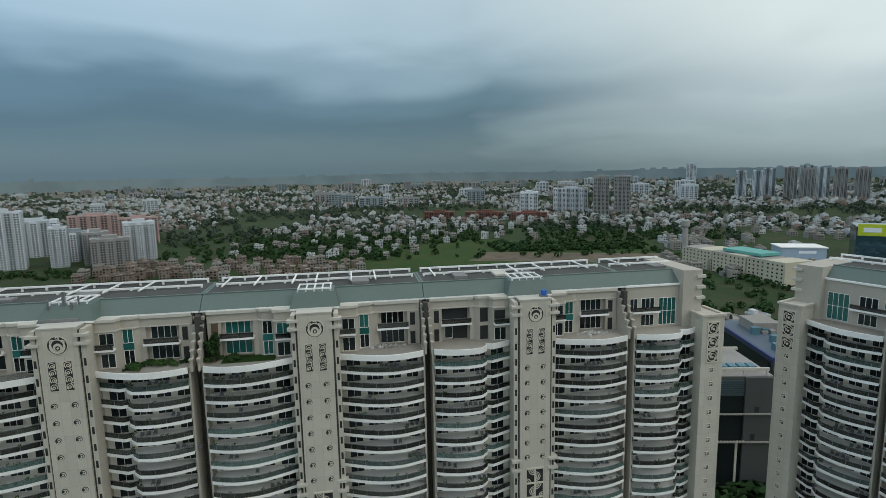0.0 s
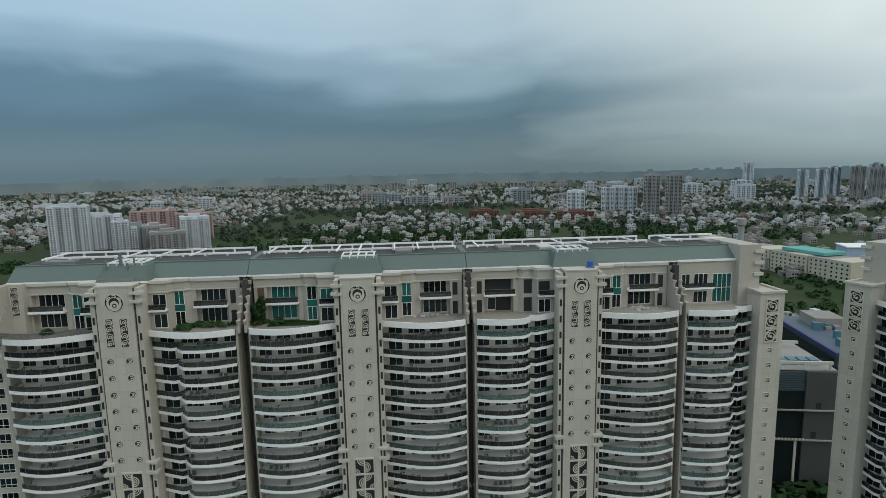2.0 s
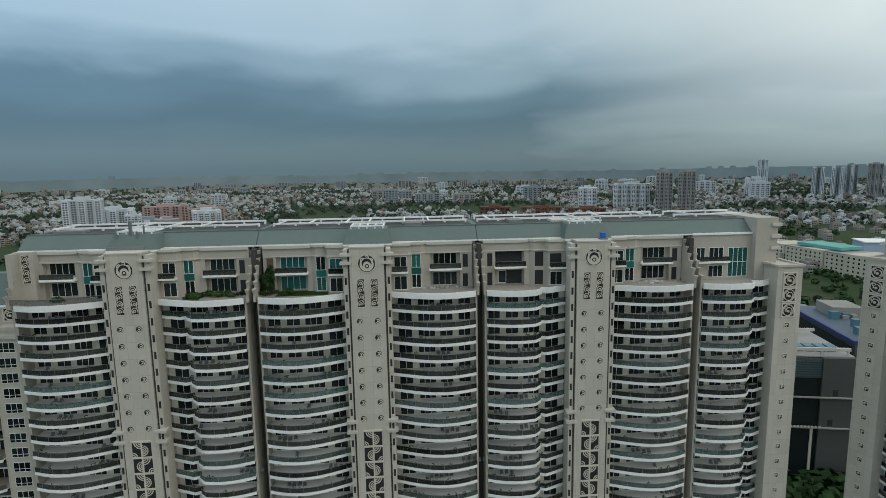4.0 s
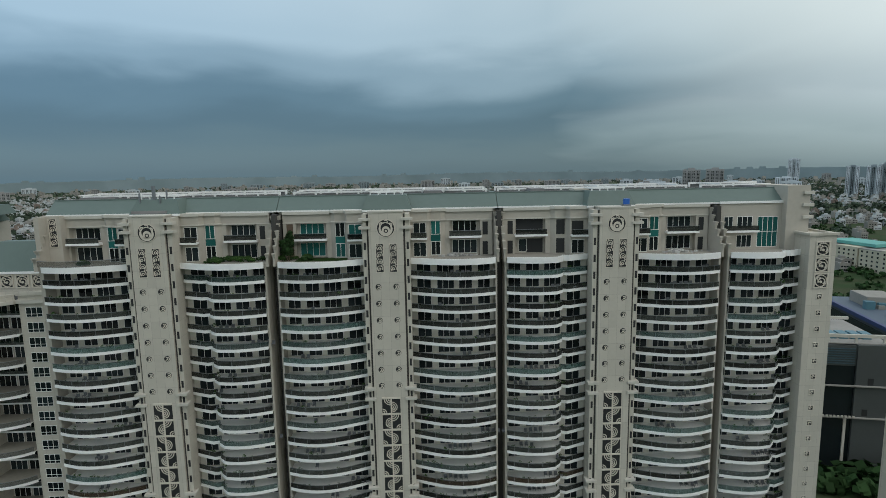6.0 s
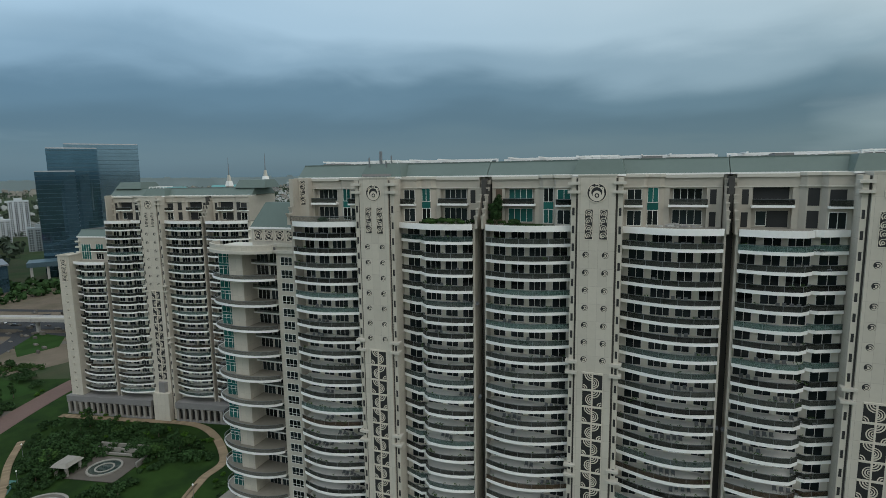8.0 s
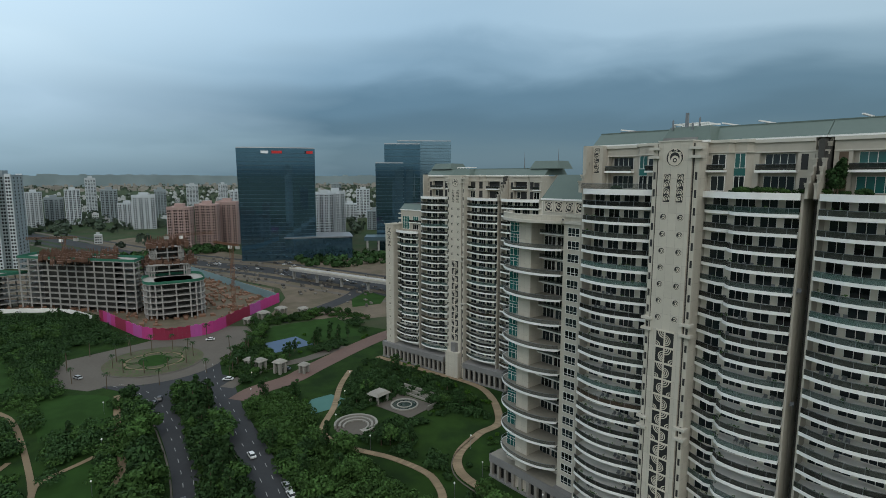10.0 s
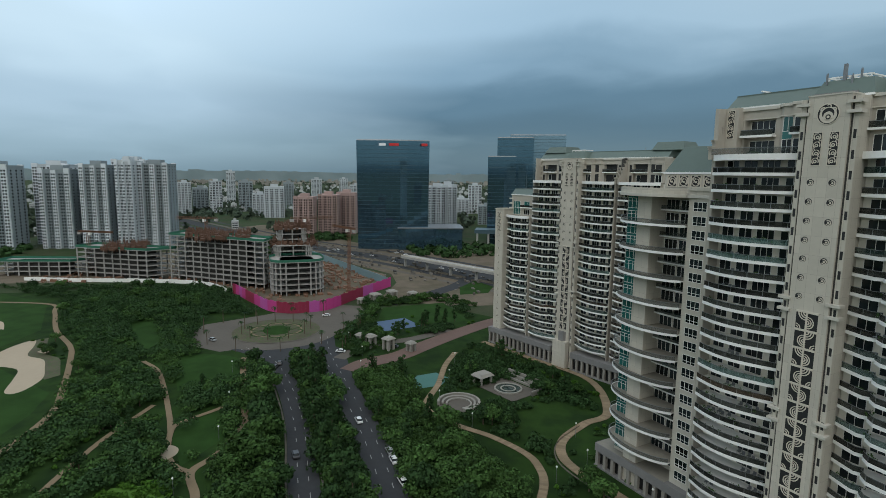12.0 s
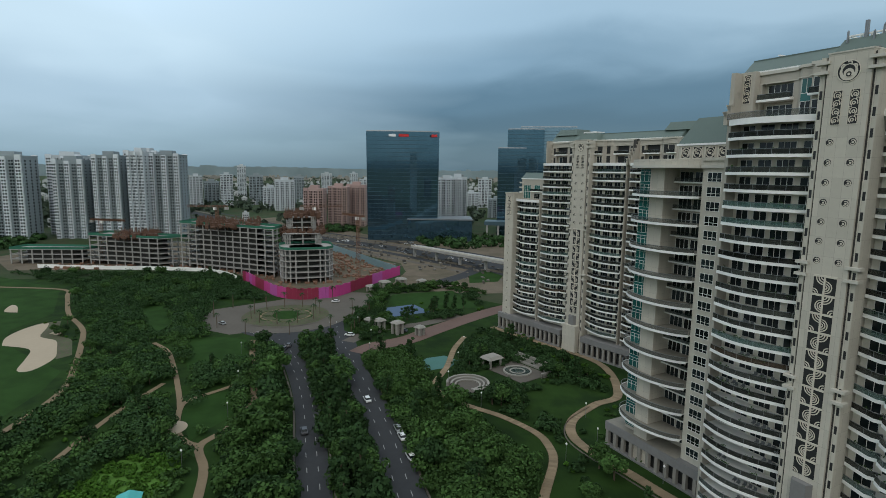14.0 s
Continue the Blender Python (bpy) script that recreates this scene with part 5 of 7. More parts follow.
PROTO = {"broad": [tree_proto("broad", i) for i in range(5)], "tall": [tree_proto("tall", i) for i in range(2)], "bush": [tree_proto("bush", i) for i in range(4)], "palm": [tree_proto("palm", i) for i in range(2)]}
USED = set()
KEEP = [smooth_line(p, 4) for p in PATHS.values()] + [smooth_line(ROADL, 4), smooth_line(ROADR, 4), smooth_line([(-212, 38), (-219, 46), (-224, 61), (-233, 74), (-249, 98), (-262, 121)], 4)]
KEEPW = [2.0] * len(PATHS) + [3.0, 4.0, 5.6]


def inside(p, poly):
    c = False
    n = len(poly)
    for i in range(n):
        (x0, y0), (x1, y1) = poly[i][:2], poly[i - 1][:2]
        if (y0 > p[1]) != (y1 > p[1]) and p[0] < (x1 - x0) * (p[1] - y0) / (y1 - y0) + x0:
            c = not c
    return c


def clear_of(p, r):
    for ln, w in zip(KEEP, KEEPW):
        for q in ln:
            if (q[0] - p[0]) ** 2 + (q[1] - p[1]) ** 2 < (w + r) ** 2:
                return False
    return True


def plant(kind, x, y, s):
    pr = rt.choice(PROTO[kind])
    m = pose(x, y, 0.02, 0, 0, rt.uniform(0, 360)) @ Matrix.Scale(s, 4)
    if pr.name not in USED:
        USED.add(pr.name)
        pr.matrix_world = m
        return
    o = copy_thing(pr, m)
    o.matrix_basis = m


PLACED = []


def grove(poly, n, kinds, smin, smax, gap, lawns=()):
    xs, ys = [p[0] for p in poly], [p[1] for p in poly]
    made = tries = 0
    while made < n and tries < n * 30:
        tries += 1
        p = (rt.uniform(min(xs), max(xs)), rt.uniform(min(ys), max(ys)))
        if not inside(p, poly) or any(inside(p, q) for q in lawns):
            continue
        kind = rt.choice(kinds)
        s = rt.uniform(smin, smax)
        r = {"broad": 2.2, "tall": 1.2, "bush": 0.8, "palm": 0.6}[kind] * s
        if not clear_of(p, r * 0.55):
            continue
        if any((p[0] - q[0]) ** 2 + (p[1] - q[1]) ** 2 < (gap * s) ** 2 for q in PLACED[-160:]):
            continue
        PLACED.append(p)
        plant(kind, *p, s)
        made += 1


LAWN = lawn_edges
# median and verges of the avenue
grove([(-88, 17.5), (-200, 18.5), (-226, 17), (-226, 26), (-200, 28), (-88, 26)], 58, ["broad", "broad", "tall"], 0.8, 1.3, 2.8)
grove([(-85, 8), (-205, 8), (-232, 2), (-205, -2), (-150, -6), (-85, -6)], 45, ["broad", "broad", "broad", "bush"], 0.8, 1.3, 3.2, LAWN)
grove([(-85, 37), (-190, 39), (-210, 42), (-205, 60), (-170, 56), (-150, 60), (-85, 52)], 50, ["broad", "broad", "tall", "bush"], 0.6, 1.05, 3.0, LAWN)
# golf bank
BANK = [(-95, -20), (-200, -5), (-262, -22), (-300, -30), (-385, -25), (-385, -100), (-310, -84), (-280, -72), (-200, -58), (-160, -66), (-95, -70)]
grove(BANK, 70, ["broad", "bush", "bush", "tall", "broad"], 0.5, 0.85, 2.4, LAWN + [[(-100, -22), (-146, -18), (-148, -34), (-130, -44), (-100, -46)]])
grove([(-300, -32), (-392, -24), (-440, -160), (-380, -106), (-310, -88)], 30, ["broad", "bush", "broad"], 0.6, 1.0, 3.4, LAWN)
grove([(-262, -70), (-284, -78), (-300, -92), (-292, -96), (-276, -86), (-258, -75)], 16, ["bush", "bush", "broad"], 0.4, 0.7, 1.5)
grove([(-100, -46), (-160, -50), (-200, -44), (-200, -34), (-150, -44)], 40, ["bush", "broad"], 0.5, 0.8, 2.0)
# garden court
grove([(-90, 66), (-128, 74), (-152, 62), (-172, 62), (-205, 84), (-230, 100), (-190, 112), (-150, 112), (-138, 92), (-120, 80), (-90, 84)], 60, ["bush", "bush", "broad", "tall"], 0.45, 0.9, 2.6, LAWN + [[(-160, 62), (-180, 62), (-184, 98), (-166, 98)]])
grove([(-98, 92), (-130, 90), (-140, 104), (-146, 118), (-100, 100)], 26, ["bush", "bush"], 0.5, 1.0, 2.2)
grove([(-160, 118), (-225, 112), (-228, 106), (-180, 118), (-160, 112)], 26, ["bush"], 0.6, 1.1, 2.4)
# entrance gardens
grove([(-232, 44), (-262, 42), (-284, 60), (-262, 62), (-246, 66)], 42, ["broad", "bush", "tall"], 0.5, 0.8, 2.2)
grove([(-262, 86), (-246, 60), (-284, 84), (-268, 114), (-262, 112)], 26, ["bush", "tall"], 0.6, 0.9, 2.0)
grove([(-286, 60), (-320, 66), (-330, 84), (-312, 74), (-286, 64)], 30, ["broad", "bush"], 0.5, 0.8, 2.2)
grove([(-314, 74), (-316, 112), (-300, 130), (-326, 110)], 26, ["broad", "bush"], 0.5, 0.8, 2.2)
for i in range(22):
    a = i * 0.2856
    r = 16.5 if i % 2 else 34
    x, y = RB[0] + r * math.cos(a), RB[1] + r * math.sin(a)
    plant("palm", x, y, rt.uniform(0.8, 1.1))
for i in range(12):
    plant("palm", -238 - 4.2 * i, 40 + 1.5 * i + rt.uniform(-2, 2), rt.uniform(0.7, 1.0))



def thicket(name, poly, n, smin, smax, material, label, lawns=(), per=80, seed=1, room=1.2):
    """Dense low planting that cannot be counted: loose leaf clumps over a plan area."""
    rg = random.Random(seed)
    g = Geo()
    xs, ys = [p[0] for p in poly], [p[1] for p in poly]
    k = tries = 0
    while k < n and tries < n * 12:
        tries += 1
        p = (rg.uniform(min(xs), max(xs)), rg.uniform(min(ys), max(ys)))
        if not inside(p, poly) or any(inside(p, q) for q in lawns) or not clear_of(p, room):
            continue
        k += 1
        s = rg.uniform(smin, smax)
        lobes = [(0.0, 0.0, s * 0.62, s * 0.78)]
        for i in range(4):
            a = 1.571 * i + rg.uniform(-0.5, 0.5)
            lobes.append((s * 0.62 * math.cos(a), s * 0.62 * math.sin(a), s * rg.uniform(0.35, 0.85), s * rg.uniform(0.38, 0.6)))
        for i in range(per):
            lx, ly, lz, lr = lobes[i % 5]
            d = Vector((rg.gauss(0, 1), rg.gauss(0, 1), abs(rg.gauss(0, 0.9)) - 0.25)).normalized()
            c = Vector((p[0] + lx, p[1] + ly, lz)) + Vector((d[0], d[1], d[2] * 0.85)) * lr * rg.uniform(0.72, 1.08)
            nr = (d + Vector((rg.uniform(-.5, .5), rg.uniform(-.5, .5), rg.uniform(-.2, .6)))).normalized()
            u = nr.orthogonal().normalized()
            u.rotate(Matrix.Rotation(rg.uniform(0, 6.28), 3, nr))
            u *= rg.uniform(0.24, 0.50)
            w = nr.cross(u) * 0.8
            g.add([tuple(c - u), tuple(c - w), tuple(c + u), tuple(c + w)], [(0, 1, 2, 3)])
    tagged(part(name, g, material), label, "shrubs", kind="stuff")


CLR = LAWN + [[(-100, -22), (-146, -18), (-148, -34), (-130, -44), (-100, -46)]]
thicket("bank_trees", BANK, 300, 2.6, 4.2, LEAFD, "close-set dark leafy trees on the golf bank", CLR, seed=12, per=210)
thicket("avenue_trees", [(-80, 17), (-230, 17), (-230, 27), (-80, 27)], 75, 2.6, 4.0, LEAFD, "close-set leafy trees of the avenue median", seed=13, per=210, room=0.3)
thicket("verge_trees", [(-80, 38), (-206, 39), (-206, 56), (-172, 57), (-150, 59), (-110, 65), (-80, 56)], 110, 2.4, 3.8, LEAF, "close-set leafy trees between avenue and garden", LAWN, seed=14, per=200)
thicket("west_verge_trees", [(-80, 8), (-232, 6), (-232, -4), (-150, -8), (-80, -8)], 80, 2.6, 4.0, LEAF, "close-set leafy trees along the avenue verge", LAWN, seed=15, per=210, room=0.3)
thicket("bank_thicket", BANK, 1000, 1.3, 2.8, LEAF, "dense dark green shrubbery on the golf bank", CLR, seed=2)
thicket("bank_thicket", [(-262, -24), (-400, -22), (-440, -160), (-380, -106), (-300, -84)], 620, 1.5, 3.6, LEAFD, "dense dark green trees below the construction site", LAWN, seed=3)
thicket("avenue_thicket", [(-80, 17), (-228, 17), (-228, 27), (-80, 27)], 260, 1.3, 2.8, LEAF, "dense planting of the avenue median", seed=4)
thicket("verge_thicket", [(-80, 8), (-232, 6), (-232, -4), (-150, -8), (-80, -8)], 330, 1.4, 3.2, LEAFD, "dense planting along the avenue verge", LAWN, seed=5)
thicket("garden_thicket", [(-80, 37), (-212, 39), (-212, 58), (-172, 58), (-150, 60), (-110, 66), (-80, 56)], 560, 1.2, 3.0, LEAF, "dense planting between avenue and garden", LAWN, seed=6)
thicket("garden_shrubbery", [(-92, 70), (-128, 76), (-150, 66), (-176, 60), (-205, 78), (-232, 98), (-190, 116), (-150, 112), (-138, 92)], 330, 0.7, 1.8, LEAFD, "low shrubs of the garden court", [q for q in LAWN] + [[(-162, 60), (-178, 60), (-184, 98), (-166, 98)]], seed=7)
thicket("garden_trees", [(-128, 78), (-150, 68), (-205, 80), (-228, 98), (-190, 112), (-150, 110), (-138, 94)], 60, 1.9, 3.2, LEAFD, "dark leafy trees of the garden court", [[(-158, 58), (-180, 58), (-188, 100), (-164, 100)]] + LAWN[:2], seed=16, per=170)
thicket("hoarding_trees", [(-404, -32), (-388, -14), (-345, -4), (-314, 5), (-318, -24), (-360, -32)], 110, 1.8, 3.3, LEAFD, "leafy trees before the construction hoarding", seed=18, per=150)
thicket("entrance_trees", [(-226, 44), (-240, 42), (-262, 52), (-300, 62), (-322, 70), (-316, 100), (-300, 122), (-262, 112), (-250, 88), (-262, 62)], 90, 1.8, 3.0, LEAFD, "leafy trees round the entrance and courts", [[(-254, 57), (-290, 54), (-316, 76), (-314, 112), (-262, 114)]], seed=17, per=160)
thicket("entrance_shrubbery", [(-230, 40), (-262, 40), (-290, 56), (-322, 64), (-330, 100), (-312, 128), (-296, 128), (-314, 112), (-312, 72), (-286, 62), (-262, 62), (-246, 68)], 320, 0.9, 2.2, LEAF, "planting round the entrance and courts", seed=8)
thicket("bright_groundcover", [(-100, -20), (-128, -19), (-147, -17), (-149, -32), (-130, -43), (-100, -46)], 520, 0.5, 1.1, LEAF2, "bright green leafy groundcover", seed=9, room=0.4, per=30)

# ---- cars ----


def car_proto(color, name):
    root = new("car")
    g = Geo()
    prof = [(-2.1, 0.35), (-2.15, 0.75), (-1.3, 0.92), (1.95, 0.95), (2.1, 0.7), (2.1, 0.35)]
    g.add([(y, x, z) for x in (-0.86, 0.86) for y, z in prof], [(0, 1, 2, 3, 4, 5), (11, 10, 9, 8, 7, 6)] + [(i, (i + 1) % 6, 6 + (i + 1) % 6, 6 + i) for i in range(6)])
    paint = mat(name, color, 0.3, 1.0, 0.04, spec=0.6)
    part("body", g, paint, root)
    part("cabin", Geo().prism([(-1.35, -0.8), (1.7, -0.8), (1.7, 0.8), (-1.35, 0.8)], 0.9, 1.42, [(-0.65, -0.66), (1.25, -0.66), (1.25, 0.66), (-0.65, 0.66)]), WIN, root)
    part("roof", Geo().box(-0.62, 1.22, -0.65, 0.65, 1.42, 1.48), paint, root)
    for x in (-1.35, 1.3):
        for y in (-0.82, 0.82):
            w = Geo()
            n = 10
            lo = [(x + 0.32 * math.cos(6.283 * i / n), 0.32 + 0.32 * math.sin(6.283 * i / n)) for i in range(n)]
            w.add([(a, y - 0.1, b) for a, b in lo] + [(a, y + 0.1, b) for a, b in lo], [tuple(range(n)), tuple(range(2 * n - 1, n - 1, -1))] + [(i, (i + 1) % n, n + (i + 1) % n, n + i) for i in range(n)])
            part("wheel", w, DARK, root)
    return root


CARS = [tagged(car_proto(c, n), l, "car", "parked cars") for c, n, l in (((0.75, 0.75, 0.74), "white_car_paint", "small white car standing on asphalt"), ((0.05, 0.05, 0.055), "black_car_paint", "dark car standing on asphalt"), ((0.35, 0.36, 0.37), "silver_car_paint", "silver grey car standing on asphalt"))]
SPOTS = [(0, -128, 37.2, 4), (0, -139, 37.6, 2), (2, -144, 37.7, 2), (0, -166, 33, 4), (0, -236, 38, 60), (1, -150, 12.5, 2), (1, -224, 10, -20), (1, -228, 12, -10), (2, -270, -16, 30), (1, -236, 62, 50), (0, -300, 40, 80)]
seen_cars = set()
for k, x, y, a in SPOTS:
    m = pose(x, y, 0.12, 0, 0, a)
    if k not in seen_cars:
        seen_cars.add(k)
        CARS[k].matrix_world = m
    else:
        copy_thing(CARS[k], m)
for i in range(22):
    t = rt.uniform(0, 1)
    x = -583 + t * 250
    y = 65 + t * 135 + rt.uniform(-9, 9)
    copy_thing(CARS[rt.randrange(3)], pose(x, y, 0.13, 0, 0, 27 + rt.choice((0, 180))))
for i in range(14):
    copy_thing(CARS[rt.randrange(3)], pose(-500 - rt.uniform(0, 60), 175 + rt.uniform(-50, 40), 0.1, 0, 0, rt.choice((20, 110))))

# ---- garden court details ----
court = thing("fountain_court", pose(-176, 90, 0.1, 0, 0, 20), "pale stone fountain court with stepped walls and round pool", "court")
part("paving", Geo().box(-9, 9, -7, 7, 0, 0.15), PAVE, court)
cg = Geo()
for r0, r1, z in ((4.6, 5.2, 0.6), (2.4, 2.9, 0.5)):
    n = 28
    for i in range(n):
        a, b = 6.283 * i / n, 6.283 * (i + 1) / n
        cg.prism([(r0 * math.cos(a), r0 * math.sin(a)), (r1 * math.cos(a), r1 * math.sin(a)), (r1 * math.cos(b), r1 * math.sin(b)), (r0 * math.cos(b), r0 * math.sin(b))], 0.15, z)
part("pool_rim", cg, STONE2, court)
part("pool_water", Geo().tube(0, 0, 0.15, 0.3, 4.6, 28), glass_mat("pool_water", (0.03, 0.05, 0.045), 0.05, 0), court)
for i in range(3):
    part("terrace_wall", Geo().box(-12, 10, 8 + 2.2 * i, 8.5 + 2.2 * i, 0, 0.8 + 0.5 * i).box(9.5, 10, 2, 8 + 2.2 * i, 0, 0.8 + 0.5 * i), STONE2, court)
for x in (-12, -8):
    for y in (-6, -1):
        part("pavilion_post", Geo().box(x - 0.35, x + 0.35, y - 0.35, y + 0.35, 0, 3.2), STONE2, court)
part("pavilion_roof", Geo().prism([(-13, -7), (-7, -7), (-7, 0), (-13, 0)], 3.2, 4.2, [(-12, -6), (-8, -6), (-8, -1), (-12, -1)]), STONE2, court)
amp = thing("amphitheatre", pose(-169, 68, 0.1, 0, 0, 30), "round sunken seating ring of pale stone", "seating")
for k, (r0, r1, z) in enumerate(((6.6, 7.4, 1.3), (5.2, 5.9, 0.9), (3.9, 4.5, 0.55))):
    arc = [-0.6 + 4.6 * i / 26 for i in range(27)]
    g = Geo().strip([(r0 * math.cos(t), r0 * math.sin(t)) for t in arc], [(r1 * math.cos(t), r1 * math.sin(t)) for t in arc], 0, z)
    part("seat_step", g, STONE2, amp)
part("floor", Geo().tube(0, 0, 0, 0.12, 7.0, 32), PAVE, amp)
plaza = thing("tree_plaza", pose(-163, -23, 0.1), "round pale paved plaza under a tree", "plaza")
part("paving", Geo().tube(0, 0, 0, 0.12, 4.6, 28), SAND, plaza)
plant("broad", -163, -23, 0.7)
hut = thing("garden_hut", pose(-124.5, -25.5, 0), "small hut with a teal sheet roof in the planting", "hut")
part("wall", Geo().box(-2.2, 2.2, -2, 2, 0, 2.4), WALL, hut)
part("roof", Geo().prism([(-2.8, -2.6), (2.8, -2.6), (2.8, 2.6), (-2.8, 2.6)], 2.4, 3.4, [(-2.6, -0.2), (2.6, -0.2), (2.6, 0.2), (-2.6, 0.2)]), mat("teal_sheet_roof", (0.06, 0.38, 0.36), 0.5, 1, 0.06), hut)


def gatehouse(x, y, a, w=5.0, h=5.0):
    t = thing("gatehouse", pose(x, y, 0, 0, 0, a), "pale stone gate pavilion with a flat roof", "gatehouse", "entrance pavilions")
    for sx in (-1, 1):
        for sy in (-1, 1):
            part("pillar", Geo().box(sx * w / 2 - 0.5, sx * w / 2 + 0.5, sy * w / 2 - 0.5, sy * w / 2 + 0.5, 0, h), STONE2, t)
    part("roof", Geo().prism([(-w / 2 - 1, -w / 2 - 1), (w / 2 + 1, -w / 2 - 1), (w / 2 + 1, w / 2 + 1), (-w / 2 - 1, w / 2 + 1)], h, h + 0.9, [(-w / 2, -w / 2), (w / 2, -w / 2), (w / 2, w / 2), (-w / 2, w / 2)]), STONE2, t)
    part("cell", Geo().box(-w / 2 + 0.8, w / 2 - 0.8, -w / 2 + 0.8, w / 2 - 0.8, 0, h - 0.6), STONE2, t)


for q in ((-240, 52, 30, 3.0, 5.0), (-234, 59, 30, 3.0, 5.0), (-229, 68, 30, 2.2, 3.6), (-248, 49, 30, 2.2, 3.6), (-322, 64, 20, 3.6, 3.2), (-331, 74, 20, 4.2, 3.6), (-337, 86, 20, 4.2, 3.6), (-331, 98, 20, 3.6, 3.2)):
    gatehouse(*q)

# ---- construction site ----
RAW = mat("raw_concrete", (0.33, 0.32, 0.30), 0.9, 0.4, 0.18, bump=0.2)
NET = mat("green_netting", (0.03, 0.14, 0.09), 0.9, 1.0, 0.2)
RUST = mat("rusty_steel", (0.125, 0.068, 0.045), 0.85, 1.0, 0.25)
WOOD = mat("shuttering_boards", (0.20, 0.11, 0.07), 0.9, 0.8, 0.3)
site = thing("unfinished_building", pose(-372, 30, 0, 0, 0, 0), "unfinished concrete frame building with bare floors and green netting", "building")


def frame_block(plan, floors, z0=0.0, fh=3.6, net=True, columns=7.0):
    """Bare slabs on columns over a plan outline."""
    n = len(plan)
    ctr = Vector((sum(p[0] for p in plan) / n, sum(p[1] for p in plan) / n))
    for k in range(floors + 1):
        part("floor_slab", Geo().prism(plan, z0 + k * fh - 0.45, z0 + k * fh), RAW, site)
    core = [tuple(ctr + (Vector(p) - ctr) * 0.62) for p in plan]
    # solid inner mass, the unlit floors' shade put into its dark colour
    part("core_wall", Geo().prism(core, 0, z0 + floors * fh), SLOT, site)
    cols = Geo()
    for i in range(n):
        a, b = Vector(plan[i]), Vector(plan[(i + 1) % n])
        m = max(1, int((b - a).length / columns))
        for j in range(m):
            p = a + (b - a) * (j / m)
            p = p + (ctr - p).normalized() * 0.9
            cols.box(p[0] - 0.4, p[0] + 0.4, p[1] - 0.4, p[1] + 0.4, z0, z0 + floors * fh)
    part("column_grid", cols, RAW, site)["kind"] = "stuff"
    if net:
        g = Geo()
        for i in range(n):
            a, b = Vector(plan[i]), Vector(plan[(i + 1) % n])
            g.prism([tuple(a), tuple(b), tuple(b + (ctr - b).normalized() * 0.2), tuple(a + (ctr - a).normalized() * 0.2)], z0 + floors * fh, z0 + floors * fh + 1.6)
        part("safety_net", g, NET, site, "green safety netting on the top floor edge")


def roundplan(x0, x1, y0, y1, r, a=0.0, n=4):
    pts = []
    for cx, cy, s in ((x1 - r, y1 - r, 0), (x0 + r, y1 - r, 90), (x0 + r, y0 + r, 180), (x1 - r, y0 + r, 270)):
        for i in range(n + 1):
            t = radians(s + 90 * i / n)
            pts.append((cx + r * math.cos(t), cy + r * math.sin(t)))
    c, s = math.cos(radians(a)), math.sin(radians(a))
    return [(x * c - y * s, x * s + y * c) for x, y in pts]


frame_block(roundplan(-16, 16, -17, 17, 9), 6)
frame_block(roundplan(-46, -12, -14, 12, 4, 0), 8, net=False)
frame_block(roundplan(-42, -18, -11, 9, 3), 11, net=False)
frame_block([(-24, -14), (-8, -20), (-66, -84), (-84, -74)], 9)
frame_block([(-70, -80), (-62, -98), (-96, -150), (-112, -140)], 6)
frame_block([(-108, -142), (-96, -154), (-110, -205), (-126, -200)], 3)
rs = random.Random(3)
clutter = Geo()
for i in range(1500):
    x, y = rs.uniform(-110, 60), rs.uniform(-170, 60)
    p = (x - 372, y + 30)
    if inside(p, [(-318, 22), (-340, 8), (-392, -12), (-430, -60), (-450, -160), (-480, -180), (-560, -100), (-540, 45), (-415, 96), (-372, 88), (-336, 58)]):
        s = rs.uniform(0.4, 2.2)
        clutter.box(p[0] - s, p[0] + s, p[1] - s * rs.uniform(0.2, 1), p[1] + s * rs.uniform(0.2, 1), 0.0, rs.uniform(0.3, 1.9))
tagged(part("site_material", clutter, WOOD), "heaps of boards, steel and spoil on the construction yard", "site material", kind="stuff")
roofst = Geo()
for i in range(1300):
    base = rs.choice([((-30, 0), 16, 28.8), ((-46, -46), 18, 32.4), ((-86, -115), 14, 21.6), ((-30, 0), 12, 39.6), ((-60, -62), 10, 32.4)])
    x, y = base[0][0] + rs.uniform(-1, 1) * base[1], base[0][1] + rs.uniform(-1, 1) * base[1]
    roofst.box(x - 372 - 0.12, x - 372 + 0.12, y + 29.9, y + 30.2, base[2] - 2, base[2] + rs.uniform(1.5, 5.5))
    if i % 3 == 0:
        roofst.box(x - 374, x - 370, y + 29, y + 31, base[2] - 0.5, base[2] + rs.uniform(0.4, 2.8))
tagged(part("scaffold_clutter", roofst, RUST), "rusty scaffold poles and shuttering on the raw top floors", "scaffolding", kind="stuff")


